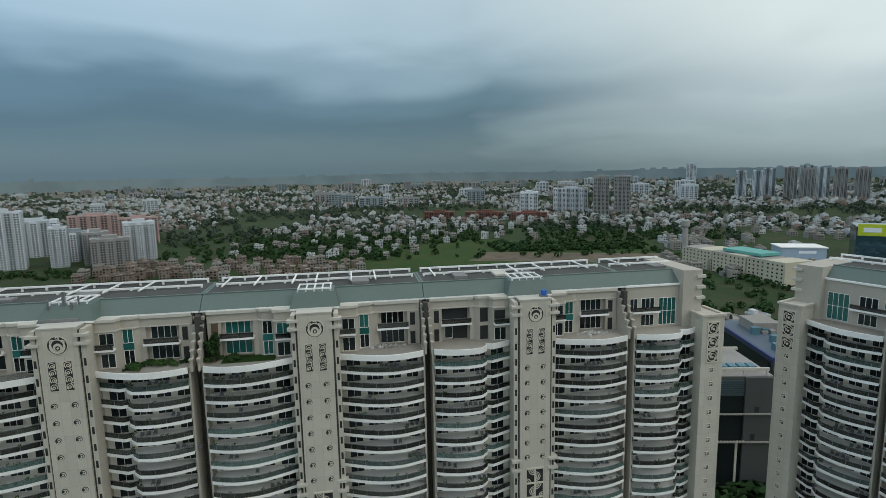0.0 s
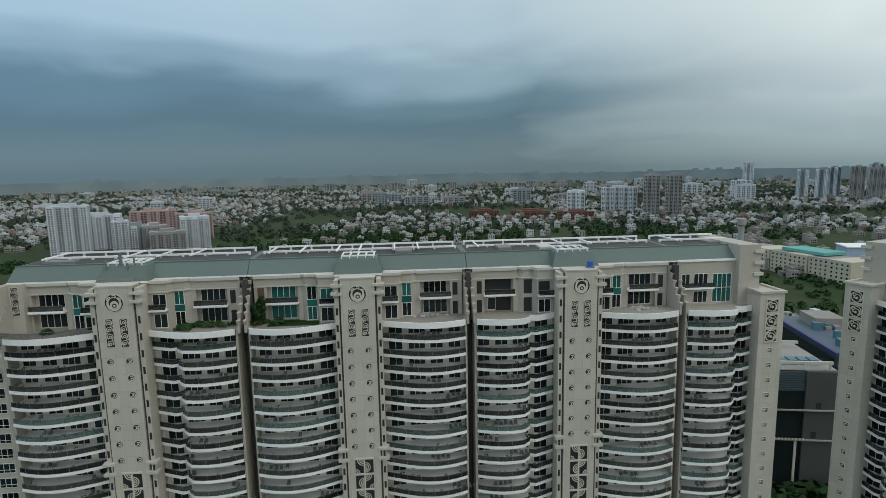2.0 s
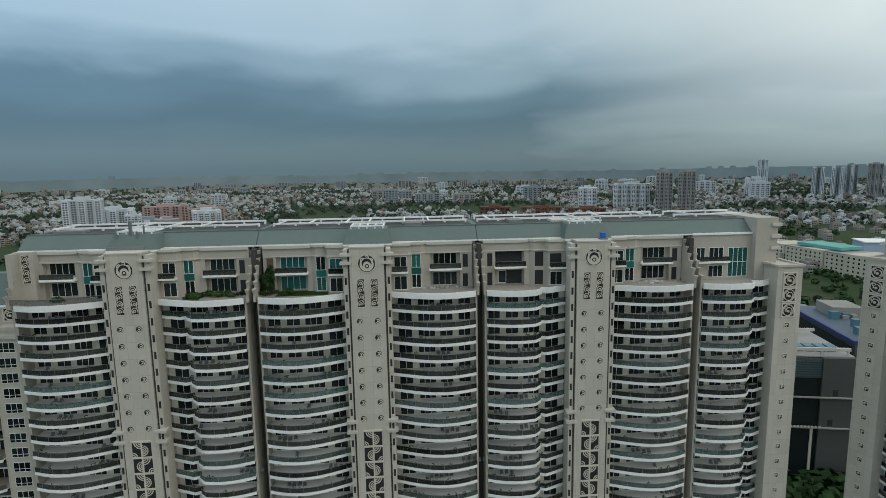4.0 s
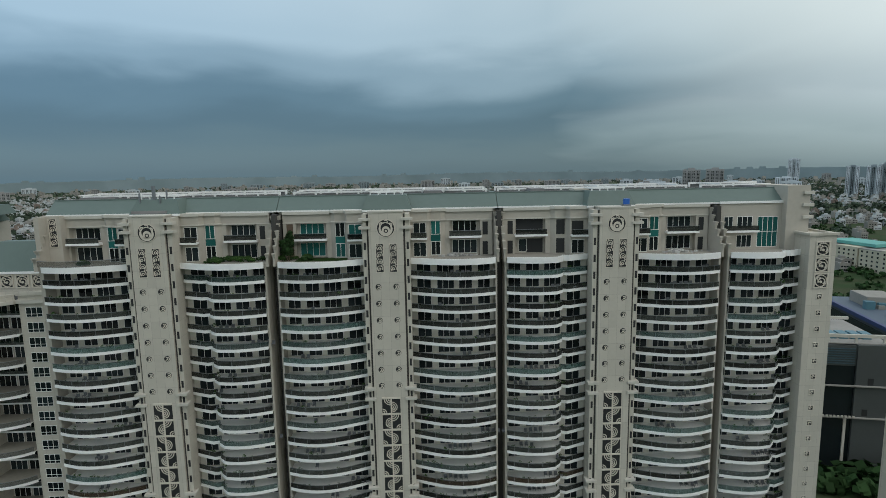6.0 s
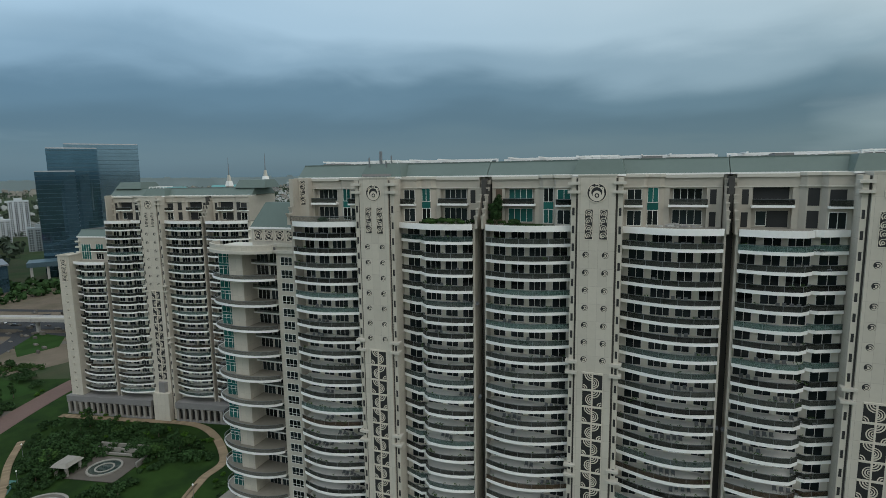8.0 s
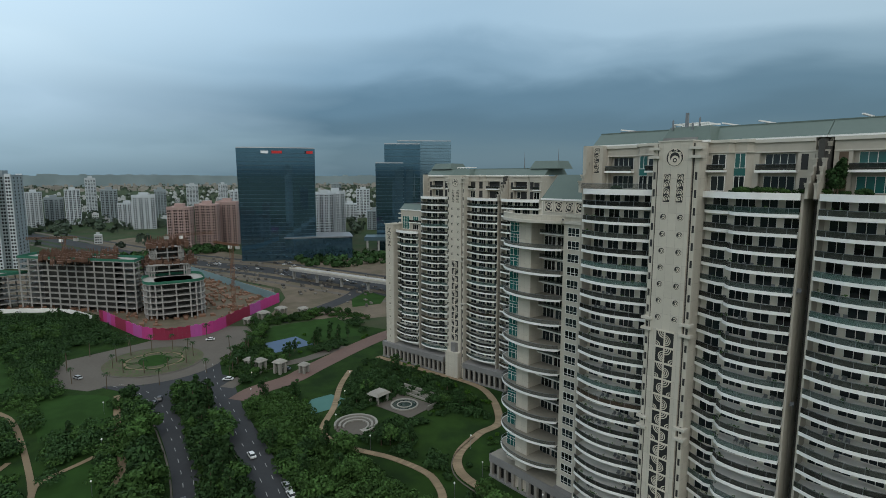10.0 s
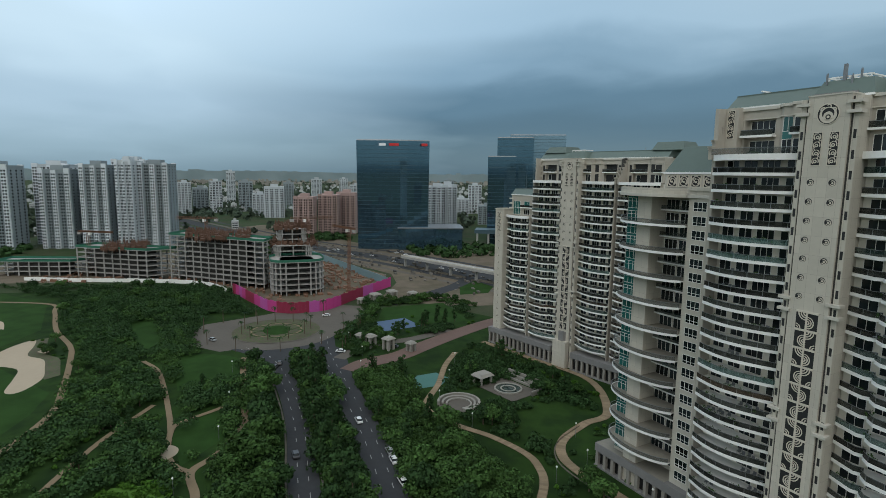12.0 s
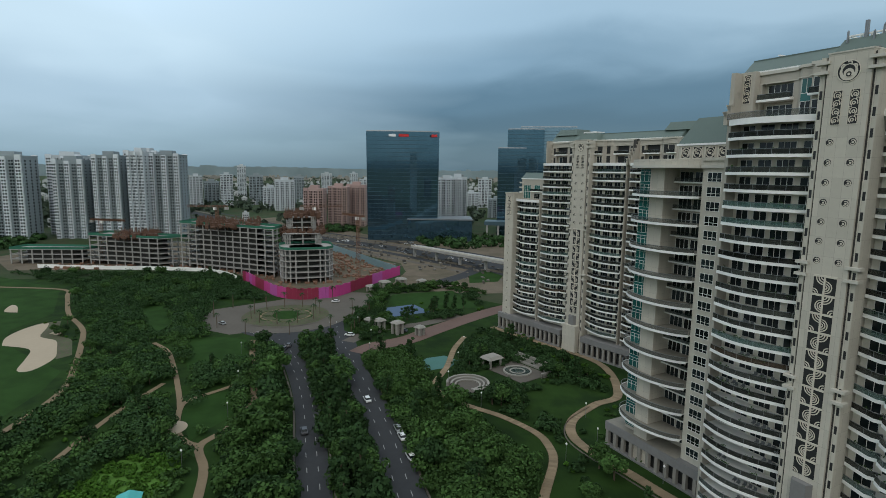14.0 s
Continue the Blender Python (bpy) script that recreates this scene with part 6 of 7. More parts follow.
def crane(x, y, h, a, arm=22):
    t = thing("tower_crane", pose(x, y, 0, 0, 0, a), "orange lattice tower crane over the construction site", "crane", "site cranes")
    m = Geo()
    for sx in (-0.8, 0.8):
        for sy in (-0.8, 0.8):
            m.box(sx - 0.12, sx + 0.12, sy - 0.12, sy + 0.12, 0, h)
    for i in range(int(h / 2)):
        m.box(-0.8, 0.8, -0.88, -0.72, 2 * i, 2 * i + 0.18).box(-0.88, -0.72, -0.8, 0.8, 2 * i + 1, 2 * i + 1.18).box(-0.8, 0.8, 0.72, 0.88, 2 * i, 2 * i + 0.18)
    om = cached("crane", lambda: mat("crane_paint", (0.17, 0.085, 0.05), 0.6, 1.0, 0.12))
    part("mast", m, om, t)
    j = Geo().box(-8, arm, -0.6, -0.4, h, h + 0.2).box(-8, arm, 0.4, 0.6, h, h + 0.2).box(-8, arm, -0.1, 0.1, h + 1.3, h + 1.5)
    for i in range(arm + 8):
        j.box(-8 + i, -7.85 + i, -0.5, 0.5, h, h + 1.4)
    part("jib", j, om, t)
    part("counterweight", Geo().box(-8.5, -6, -0.9, 0.9, h - 1.6, h + 0.2), RAW, t)
    part("cab", Geo().box(0.6, 2.4, -0.9, 0.9, h - 2, h), WHITE, t)


for q in ((-392, 36, 46, 100), (-430, -28, 44, 250), (-356, 62, 42, 200), (-470, -112, 32, 60)):
    crane(*q)
# pink hoarding
PINKS = [mat("pink_hoarding", (0.46, 0.045, 0.21), 0.6, 0.3, 0.1), mat("dark_red_hoarding", (0.25, 0.02, 0.055), 0.6, 0.3, 0.1), mat("violet_hoarding", (0.42, 0.08, 0.30), 0.6, 0.3, 0.1)]
hoard = thing("site_hoarding", pose(0, 0, 0), "tall pink and dark red hoarding round the construction site", "hoarding")
hl = smooth_line([(-376, -10), (-366, -6), (-354, -2), (-340, 3), (-322, 10), (-312, 20), (-311, 32), (-315, 44), (-333, 60), (-352, 77), (-369, 93)], 6)
for i in range(len(hl) - 1):
    a, b = hl[i], hl[i + 1]
    d = (b - a).normalized()
    n = Vector((-d[1], d[0])) * 0.12
    k = (i // 3) % 5
    part("panel", Geo().prism([tuple(a + n), tuple(a - n), tuple(b - n - d * 0.06), tuple(b + n - d * 0.06)], 0, 6.2 + 0.4 * (i % 2)), PINKS[(1, 0, 2, 0, 1)[k]] if i < 30 else PINKS[(1, 1, 2, 0, 0)[k]], hoard)
bw_ = thing("boundary_wall", pose(0, 0, 0), "low white boundary wall before the construction site", "wall")
wln = smooth_line([(-380, -14), (-400, -24), (-416, -42), (-430, -74), (-442, -112), (-458, -150)], 5)
for i in range(len(wln) - 1):
    a, b = wln[i], wln[i + 1]
    d = (b - a).normalized()
    n = Vector((-d[1], d[0])) * 0.12
    part("panel", Geo().prism([tuple(a + n), tuple(a - n), tuple(b - n - d * 0.05), tuple(b + n - d * 0.05)], 0, 2.6 + 0.2 * (i % 2)), WHITE, bw_)
BLUEP = mat("blue_grey_sheet", (0.20, 0.30, 0.33), 0.5, 0.5, 0.1)
bf = thing("site_fence", pose(0, 0, 0), "long blue-grey corrugated sheet fence behind the site", "fence")
for i in range(40):
    a, b = Vector((-369, 93)).lerp(Vector((-545, 50)), i / 40), Vector((-369, 93)).lerp(Vector((-545, 50)), (i + 0.97) / 40)
    part("panel", Geo().prism([tuple(a), (a[0], a[1] + 0.2), (b[0], b[1] + 0.2), tuple(b)], 0, 5.5), BLUEP, bf)

road_stuff = Geo()
for i in range(300):
    t = rs.random()
    x, y = -620 + t * 330 + rs.uniform(-25, 25), 40 + t * 165 + rs.uniform(-40, 45)
    q = rs.uniform(0.25, 1.1)
    road_stuff.box(x - q * 2, x + q * 2, y - q, y + q, 0, rs.uniform(0.4, 2.0))
tagged(part("roadside_clutter", road_stuff, mat("mixed_clutter", (0.11, 0.10, 0.085), 0.9, 0.5, 0.2, island=0.6)), "heaps, barriers and sheds along the highway works", "clutter", kind="stuff")

# ---- offices and towers to the west ----
DGLASS = mat("dark_curtain_glass", (0.092, 0.18, 0.245), 0.06, 0.05, 0.2, metal=0.8)
# paler copy of DGLASS, one slab's bright sky reflection put into the colour
PGLASS = mat("pale_curtain_glass", (0.20, 0.30, 0.37), 0.08, 0.05, 0.25, metal=0.8)
FIN = mat("dark_mullion", (0.055, 0.095, 0.115), 0.4, 1, 0.1)


def office(name, x, y, a, w, d, h, bow, label, storey=4.0, glass=DGLASS):
    t = thing(name, pose(x, y, 0, 0, 0, a), label, "office tower")
    n = 10
    f = [(-w / 2 + w * i / n, -d / 2 - bow * math.sin(math.pi * i / n)) for i in range(n + 1)]
    plan = f + [(w / 2, d / 2), (-w / 2, d / 2)]
    part("curtain_wall", Geo().prism(plan, 0, h, [(px * 1.035, py * 1.035) for px, py in plan]), glass, t)
    k = 0
    z = 6.0
    while z < h - 1:
        s = 1 + 0.035 * z / h
        o = [(px * s, py * s - 0.12) for px, py in f]
        i2 = [(px * s, py * s + 0.1) for px, py in f]
        part("floor_band", Geo().strip(o, i2, z, z + 0.32), FIN, t)
        part("floor_band", Geo().box(w / 2 * s, w / 2 * s + 0.12, -d / 2, d / 2, z, z + 0.5).box(-w / 2 * s - 0.12, -w / 2 * s, -d / 2, d / 2, z, z + 0.5), FIN, t)
        z += storey
    part("parapet", Geo().prism([(px * 1.035, py * 1.035) for px, py in plan], h, h + 1.0, [(px * 1.02, py * 1.02) for px, py in plan]), METAL, t)
    return t, f


# facade of the first office looks towards the camera
off1, f1 = office("glass_office", -575.7, 147, 74, 72, 40, 111, 5, "tall dark blue-green glass office with a bowed front")
RED, SIGNW = mat("red_sign", (0.6, 0.03, 0.03), 0.5, 1, 0.02), mat("white_sign", (0.8, 0.82, 0.85), 0.5, 1, 0.02)
for x, w, m in ((-14, 7, SIGNW), (-4, 10, RED), (29, 6, RED)):
    part("sign_bar", Geo().box(x, x + w, -26.6, -25.6, 105.8, 108.4), m, off1)
base1 = thing("office_podium", pose(-561, 176, 0, 0, 0, 74), "low dark glass annex beside the office tower", "building")
part("wall", Geo().box(-26, 40, -22, 20, 0, 22), DGLASS, base1)
part("roof", Geo().box(-27, 41, -23, 21, 22, 23.2), METAL, base1)
off2, f2 = office("glass_office", -595, 300, 62, 40, 40, 120, 2, "dark glass twin office with a sloping crown")
off3, f3 = office("glass_office", -634, 350, 62, 66, 40, 127, 0, "glass office slab, bright sky reflection painted into its pale colour", glass=PGLASS)
off4, f4 = office("glass_office", -580, 276, 62, 30, 30, 98, 1, "lower dark glass office wing")
part("stripe", Geo().box(12, 14, -21.5, -20.9, 60, 112), FIN, off2)
deck = thing("office_deck", pose(-545, 262, 0, 0, 0, 62), "raised dark deck on columns before the offices", "building")
part("deck", Geo().box(-30, 34, -12, 12, 15, 19), FIN, deck)
for i in range(6):
    part("column", Geo().box(-28 + 12 * i, -26 + 12 * i, -11, -9, 0, 15), RAW, deck)


def highrise(name, x, y, a, w, d, h, wall, label, bays=4, storey=3.1, cat="tower block", group="", plain=False):
    """A residential tower: wall body, projecting bays, balcony stacks and windows on all sides."""
    t = thing(name, pose(x, y, 0, 0, 0, a), label, cat, group)
    part("wall", Geo().box(-w / 2, w / 2, -d / 2, d / 2, 0, h), wall, t)
    part("roof", Geo().box(-w / 2 - 0.3, w / 2 + 0.3, -d / 2 - 0.3, d / 2 + 0.3, h, h + 1.1).box(-w / 5, w / 5, -d / 4, d / 4, h + 1.1, h + 5), wall, t)
    nf = int(h / storey)
    wn_, bl_ = Geo(), Geo()
    for i in range(bays):
        c = -w / 2 + w * (i + 0.5) / bays
        bw = w / bays
        for sgn in (-1, 1):
            y0 = sgn * d / 2
            yw = y0
            if i % 2 == 0 and not plain:
                part("bay", Geo().box(c - bw * 0.38, c + bw * 0.38, min(y0, y0 + sgn * 1.6), max(y0, y0 + sgn * 1.6), 0, h + (2 if i % 4 == 0 else 0)), PALEBAY if wall in (CREAMW, GREYW) else wall, t)
                yw = y0 + sgn * 1.6
            elif i % 2:
                for k in range(1, nf):
                    bl_.box(c - bw * 0.42, c + bw * 0.42, min(y0, y0 + sgn * 1.4), max(y0, y0 + sgn * 1.4), k * storey - 0.15, k * storey + 0.75)
            for k in range(nf):
                for s in (-0.17, 0.17):
                    wn_.plate(c + bw * s - bw * 0.12, c + bw * s + bw * 0.12, min(yw, yw + sgn * 0.06), max(yw, yw + sgn * 0.06), k * storey + 0.8, k * storey + 0.8 + storey * 0.55, sgn)
    nb = max(2, int(d / 7))
    for i in range(nb):
        c = -d / 2 + d * (i + 0.5) / nb
        for sgn in (-1, 1):
            x0 = sgn * w / 2
            for k in range(nf):
                wn_.plate(min(x0, x0 + sgn * 0.06), max(x0, x0 + sgn * 0.06), c - 1.1, c + 1.1, k * storey + 0.9, k * storey + 2.4, 2 * sgn)
    part("window_grid", wn_, WIN, t)["kind"] = "stuff"
    if bl_.v:
        part("balcony_tier", bl_, wall, t)["kind"] = "stuff"
    return t


PALEBAY = mat("white_tower_bays", (0.62, 0.66, 0.69), 0.85, 0.1, 0.10, rnd=0.08)
CREAMW = mat("pale_tower_paint", (0.47, 0.505, 0.525), 0.85, 0.1, 0.10, rnd=0.06)
GREYW = mat("grey_tower_paint", (0.25, 0.29, 0.305), 0.85, 0.1, 0.10, rnd=0.06)
# tan and pink, lightened and greyed: distance haze put into both colours
TANW = mat("tan_tower_paint", (0.29, 0.285, 0.275), 0.85, 0.1, 0.10, rnd=0.06)
PINKW = mat("pink_tower_paint", (0.40, 0.285, 0.26), 0.85, 0.1, 0.10, rnd=0.06)
BRICKW = mat("red_brick_wall", (0.17, 0.08, 0.06), 0.9, 0.3, 0.15, rnd=0.1)
WHITEW = mat("white_house_paint", (0.45, 0.465, 0.46), 0.85, 0.2, 0.14, rnd=0.15, island=0.15)
BEIGEW = mat("beige_house_paint", (0.27, 0.255, 0.225), 0.85, 0.2, 0.14, rnd=0.15, island=0.2)
RAWB = mat("raw_brick_house", (0.205, 0.16, 0.13), 0.9, 0.3, 0.2, rnd=0.15, island=0.2)
# greyer leaf copy for far woods, haze of distance mixed into its colour
FARLEAF = mat("far_foliage", (0.036, 0.056, 0.034), 0.9, 0.05, 0.25, island=0.3)
# the cluster of towers beyond the site
for x, y, w, d, h, m in ((-640, -225, 34, 24, 80, GREYW), (-650, -176, 30, 24, 77, GREYW), (-640, -140, 26, 26, 82, GREYW), (-632, -112, 16, 26, 86, CREAMW), (-640, -88, 30, 24, 84, GREYW), (-690, -190, 36, 24, 82, CREAMW), (-700, -120, 36, 24, 88, CREAMW), (-660, -258, 30, 22, 78, GREYW)):
    highrise("tower_block", x, y, 78, w, d, h, m, "pale grey residential tower with vertical bays", 5)
for i, (x, y, h, m) in enumerate(((-700, 95, 50, PINKW), (-715, 120, 52, PINKW), (-690, 65, 48, PINKW), (-740, 150, 50, PINKW), (-655, 222, 62, CREAMW), (-665, 240, 64, CREAMW), (-860, 210, 45, PINKW), (-880, 260, 44, PINKW), (-900, 300, 42, PINKW), (-690, 200, 40, PINKW))):
    highrise("apartment_tower", x, y, 70, 24, 18, h, m, "pale pink apartment tower with stacked balconies" if m is PINKW else "cream apartment tower with stacked balconies", 4)
for i in range(26):
    rgx = random.Random(40 + i)
    yaw = radians(62 + i * 1.35)
    r = rgx.uniform(850, 1500)
    highrise("far_tower", -math.sin(yaw) * r, math.cos(yaw) * r, math.degrees(yaw), rgx.uniform(18, 34), 18, rgx.uniform(34, 62) * r / 1150, CREAMW if i % 3 else GREYW, "distant pale apartment tower", 4, plain=True)
# towers to the north
for x, y, w, d, h, m in ((-560, 690, 46, 30, 72, CREAMW), (-500, 705, 20, 22, 50, CREAMW), (-512, 752, 52, 22, 40, GREYW), (-430, 700, 44, 26, 36, TANW), (-462, 722, 30, 22, 42, TANW), (-418, 748, 38, 24, 52, CREAMW), (-600, 800, 60, 24, 52, CREAMW), (-640, 1000, 80, 20, 44, PINKW), (-520, 930, 60, 20, 44, PINKW)):
    highrise("tower_block", x, y, 32, w, d, h, m, "pale residential tower with white balcony bands", 5)
for x, y, w, d, h, m, nb in ((200, 1290, 40, 50, 58, CREAMW, 4), (318, 1380, 84, 26, 62, CREAMW, 8), (372, 1300, 36, 26, 92, TANW, 4), (418, 1290, 36, 26, 92, TANW, 4), (900, 2010, 34, 30, 118, CREAMW, 3), (830, 1900, 60, 30, 60, CREAMW, 4), (985, 1830, 34, 28, 92, GREYW, 3), (1030, 1810, 34, 28, 92, GREYW, 3), (1080, 1720, 36, 28, 100, TANW, 4), (1120, 1700, 36, 28, 96, TANW, 4), (1160, 1690, 36, 28, 98, GREYW, 4), (1200, 1670, 36, 28, 96, TANW, 4), (1260, 1660, 40, 28, 96, TANW, 4), (1060, 1800, 36, 28, 98, GREYW, 4), (1180, 1800, 36, 28, 106, GREYW, 4)):
    highrise("tower_block", x, y, -math.degrees(math.atan2(x, y)), w, d, h, m, "tall brownish residential tower with vertical bays" if m is TANW else "pale residential tower with vertical bays", nb)
for i in range(70):
    rgx = random.Random(140 + i)
    yaw = radians(rgx.uniform(-46, 50))
    r = rgx.uniform(1700, 4300)
    highrise("far_tower", -math.sin(yaw) * r, math.cos(yaw) * r, math.degrees(yaw), rgx.uniform(30, 80), 24, rgx.uniform(22, 52), rgx.choice((CREAMW, GREYW, CREAMW, TANW)), "distant hazy apartment tower", 4, storey=6, plain=True)
for x, y, w in ((-10, 1290, 70), (95, 1270, 90), (190, 1230, 80)):
    t = highrise("brick_block", x, y, -8, w, 22, 16, BRICKW, "long low red brick block among trees", 6, cat="building")
# dark offices in the gap beside the end pier
GREYP = mat("grey_panel", (0.065, 0.072, 0.07), 0.6, 0.3, 0.08)
DARKGL = glass_mat("dark_window_wall", (0.014, 0.019, 0.021), 0.12, 0.2, spec=0.35)
dk = thing("dark_office", pose(94.5, 186, 0, 0, 0, -2), "dark glass and grey panel office with thin ledges", "building")
part("curtain_wall", Geo().box(-8, 11, 0, 30, 0, 34.5), DARKGL, dk)
part("louvre_band", Geo().box(-8, 11, -0.2, 30, 34.5, 41.2), GREYP, dk)
for i in range(7):
    part("louvre", Geo().box(1.5, 10.5, -0.5, -0.22, 35.2 + 0.8 * i, 35.5 + 0.8 * i), FIN, dk)
part("panel_wall", Geo().box(11, 21, -0.8, 30, 0, 41.5), GREYP, dk)
part("curtain_wall", Geo().box(21, 32, 0, 30, 0, 36), DARKGL, dk)
for zz in (17.4, 28.0):
    part("ledge", Geo().box(-8, 32, -1.6, -0.82, zz, zz + 0.35), CONC, dk)
# row of small pale teeth along the lower ledge
for i in range(16):
    part("ledge_light", Geo().box(-6 + 1.1 * i, -5.4 + 1.1 * i, -1.9, -1.6, 17.8, 18.4), TRIM, dk)
part("mullion", Geo().box(8.8, 9.6, -0.3, 0, 0, 17.4), TRIM, dk)
part("roof", Geo().box(-8, 21, 0.5, 30, 41.5, 41.8), CONC, dk)
part("roof_beam", Geo().box(-6, 20, 1.0, 1.8, 43.4, 44.4), TRIM, dk)
part("roof_beam", Geo().box(-6, 20, 24.0, 24.8, 43.4, 44.4), TRIM, dk)
for i in range(4):
    part("roof_post", Geo().box(-5 + 8 * i, -4.4 + 8 * i, 1.1, 1.7, 41.8, 43.4), TRIM, dk)
AQUA = mat("aqua_plant", (0.08, 0.18, 0.22), 0.5, 0.6, 0.1)
for i in range(6):
    part("roof_unit", Geo().box(-2 + 3.4 * i, 0.6 + 3.4 * i, 5, 9, 41.8, 43.6), AQUA, dk)
for x, z in ((14.5, 28.6), (13.5, 18.2)):
    part("window", Geo().box(x, x + 1.6, -0.88, -0.8, z, z + 2.2), DARK, dk)
hall = thing("blue_roof_hall", pose(129, 208, 0, 0, 0, -4), "large grey hall with a blue roof edge and aqua roof plant", "building")
part("wall", Geo().box(0, 40, 0, 54, 0, 39), GREYP, hall)
part("glass_band", Geo().box(-0.3, 0, 2, 52, 27, 37.5), DARKGL, hall)
BLUEB = mat("blue_roof_edge", (0.035, 0.05, 0.14), 0.5, 0.5, 0.06)
part("roof_edge", Geo().box(-1.0, 0.4, -1, 55, 39.0, 40.5), BLUEB, hall)
part("roof", Geo().box(0.5, 40, 0, 54, 39.2, 40.2), mat("pale_blue_roof", (0.085, 0.115, 0.15), 0.6, 0.3, 0.12), hall)
part("plant_room", Geo().box(8, 20, 34, 48, 40.2, 44.5), STONE2, hall)
rq = random.Random(8)
for i in range(22):
    x, y = rq.uniform(4, 34), rq.uniform(4, 32)
    part("roof_unit", Geo().box(x, x + rq.uniform(2, 5), y, y + rq.uniform(2, 4), 40.2, 41.5 + rq.uniform(0, 2)), AQUA if i % 3 else STONE2, hall)
# long pale block with a teal roof court
lb = thing("long_white_building", pose(279, 637, 0, 0, 0, -71.3) @ Matrix.Diagonal((0.775, 0.775, 0.95, 1)), "long cream institutional building with small square windows and teal roof", "building")
CW = mat("cream_block_paint", (0.50, 0.46, 0.35), 0.85, 0.2, 0.1)
for i in range(6):
    x = i * 29
    part("wall", Geo().box(x, x + 28, -1.5 * (i % 2), 44, 0, 22 + 1.5 * (i % 2)), CW, lb)
    for r in range(5):
        for c in range(4):
            part("window", cached("lbw", lambda: Geo().box(-1.1, 1.1, -0.06, 0, -0.9, 0.9).mesh("window", WIN)), None, lb, at=(x + 4 + 6.6 * c, -1.5 * (i % 2), 3.5 + 4.1 * r))
part("roof_court", Geo().box(66, 128, 10, 44, 24, 27), mat("teal_roof", (0.12, 0.36, 0.32), 0.7, 0.3, 0.15), lb)
part("roof", Geo().box(1, 172, 0, 43, 22.2, 22.9), CONC, lb)
wt2 = thing("water_tower", pose(318, 720, 0), "grey concrete water tower with a wide tank", "tower")
part("stem", Geo().tube(0, 0, 0, 34, 3.6, 12), RAW, wt2)
part("tank", Geo().tube(0, 0, 34, 36, 3.6, 12, 5.4).tube(0, 0, 36, 43, 5.4, 12, 5.6).tube(0, 0, 43, 44, 5.6, 12, 4.0), RAW, wt2)
bb = thing("dark_mall", pose(500, 610, 0, 0, 0, -30), "dark glass block with a bright billboard on its roof edge", "building")
part("wall", Geo().box(-34, 40, -20, 30, 0, 44), DGLASS, bb)
part("billboard", Geo().box(-33, 8, -21, -20.2, 34, 47), mat("yellow_green_billboard", (0.48, 0.55, 0.03), 0.6, 0.5, 0.08), bb)
part("billboard_panel", Geo().box(8.2, 20, -21, -20.2, 34, 47), SIGNW, bb)
part("billboard_bar", Geo().box(-28, -12, -21.2, -21.05, 38, 43), SIGNW, bb)
bl = thing("blue_warehouse", pose(392, 600, 0, 0, 0, -12), "pale blue shed with a white sign band", "building")
part("wall", Geo().box(-22, 22, -12, 18, 0, 24), mat("pale_blue_sheet", (0.33, 0.42, 0.52), 0.6, 0.4, 0.08), bl)
part("sign_bar", Geo().box(-5, 12, -12.2, -12.02, 18, 21), SIGNW, bl)
part("roof", Geo().box(-23, 23, -13, 19, 24, 25), WHITE, bl)

# ---- houses ----


def house_proto(seed, wall):
    rg = random.Random(seed)
    w, d, n = rg.uniform(9, 15), rg.uniform(9, 14), rg.choice((2, 3, 3, 4))
    t = new("house")
    h = n * 3.2
    part("wall", Geo().box(-w / 2, w / 2, -d / 2, d / 2, 0, h), wall, t)
    part("roof", Geo().box(-w / 2 - 0.3, w / 2 + 0.3, -d / 2 - 0.3, d / 2 + 0.3, h, h + 0.25), CONC, t)
    par = Geo().box(-w / 2, w / 2, -d / 2, -d / 2 + 0.25, h + 0.25, h + 1.2).box(-w / 2, w / 2, d / 2 - 0.25, d / 2, h + 0.25, h + 1.2)
    par.box(-w / 2, -w / 2 + 0.25, -d / 2 + 0.25, d / 2 - 0.25, h + 0.25, h + 1.2).box(w / 2 - 0.25, w / 2, -d / 2 + 0.25, d / 2 - 0.25, h + 0.25, h + 1.2)
    part("parapet", par, wall, t)
    sx = rg.uniform(-w / 4, w / 4)
    part("stair_head", Geo().box(sx - 2, sx + 2, 0, d / 2 - 0.4, h + 0.25, h + 3), wall, t)
    part("water_tank", Geo().tube(-sx, d / 4, h + 1.6, h + 3.2, 0.9, 8).box(-sx - 0.8, -sx + 0.8, d / 4 - 0.8, d / 4 + 0.8, h + 0.25, h + 1.6), DARK, t)
    win = Geo()
    for k in range(n):
        z = k * 3.2 + 0.9
        for c in range(3):
            if rg.random() < 0.9:
                x = -w / 3 + w / 3 * c
                win.box(x - 1.0, x + 1.0, -d / 2 - 0.08, -d / 2, z, z + 1.7).box(x - 1.0, x + 1.0, d / 2, d / 2 + 0.08, z, z + 1.7)
                win.box(-w / 2 - 0.08, -w / 2, x * d / w - 0.9, x * d / w + 0.9, z, z + 1.6).box(w / 2, w / 2 + 0.08, x * d / w - 0.9, x * d / w + 0.9, z, z + 1.6)
        if k and rg.random() < 0.7:
            part("balcony", Geo().box(-w * 0.4, w * 0.15, -d / 2 - 1.4, -d / 2 - 0.1, k * 3.2 - 0.1, k * 3.2 + 0.9), wall, t)
    part("window_grid", win, WIN, t)["kind"] = "stuff"
    return t


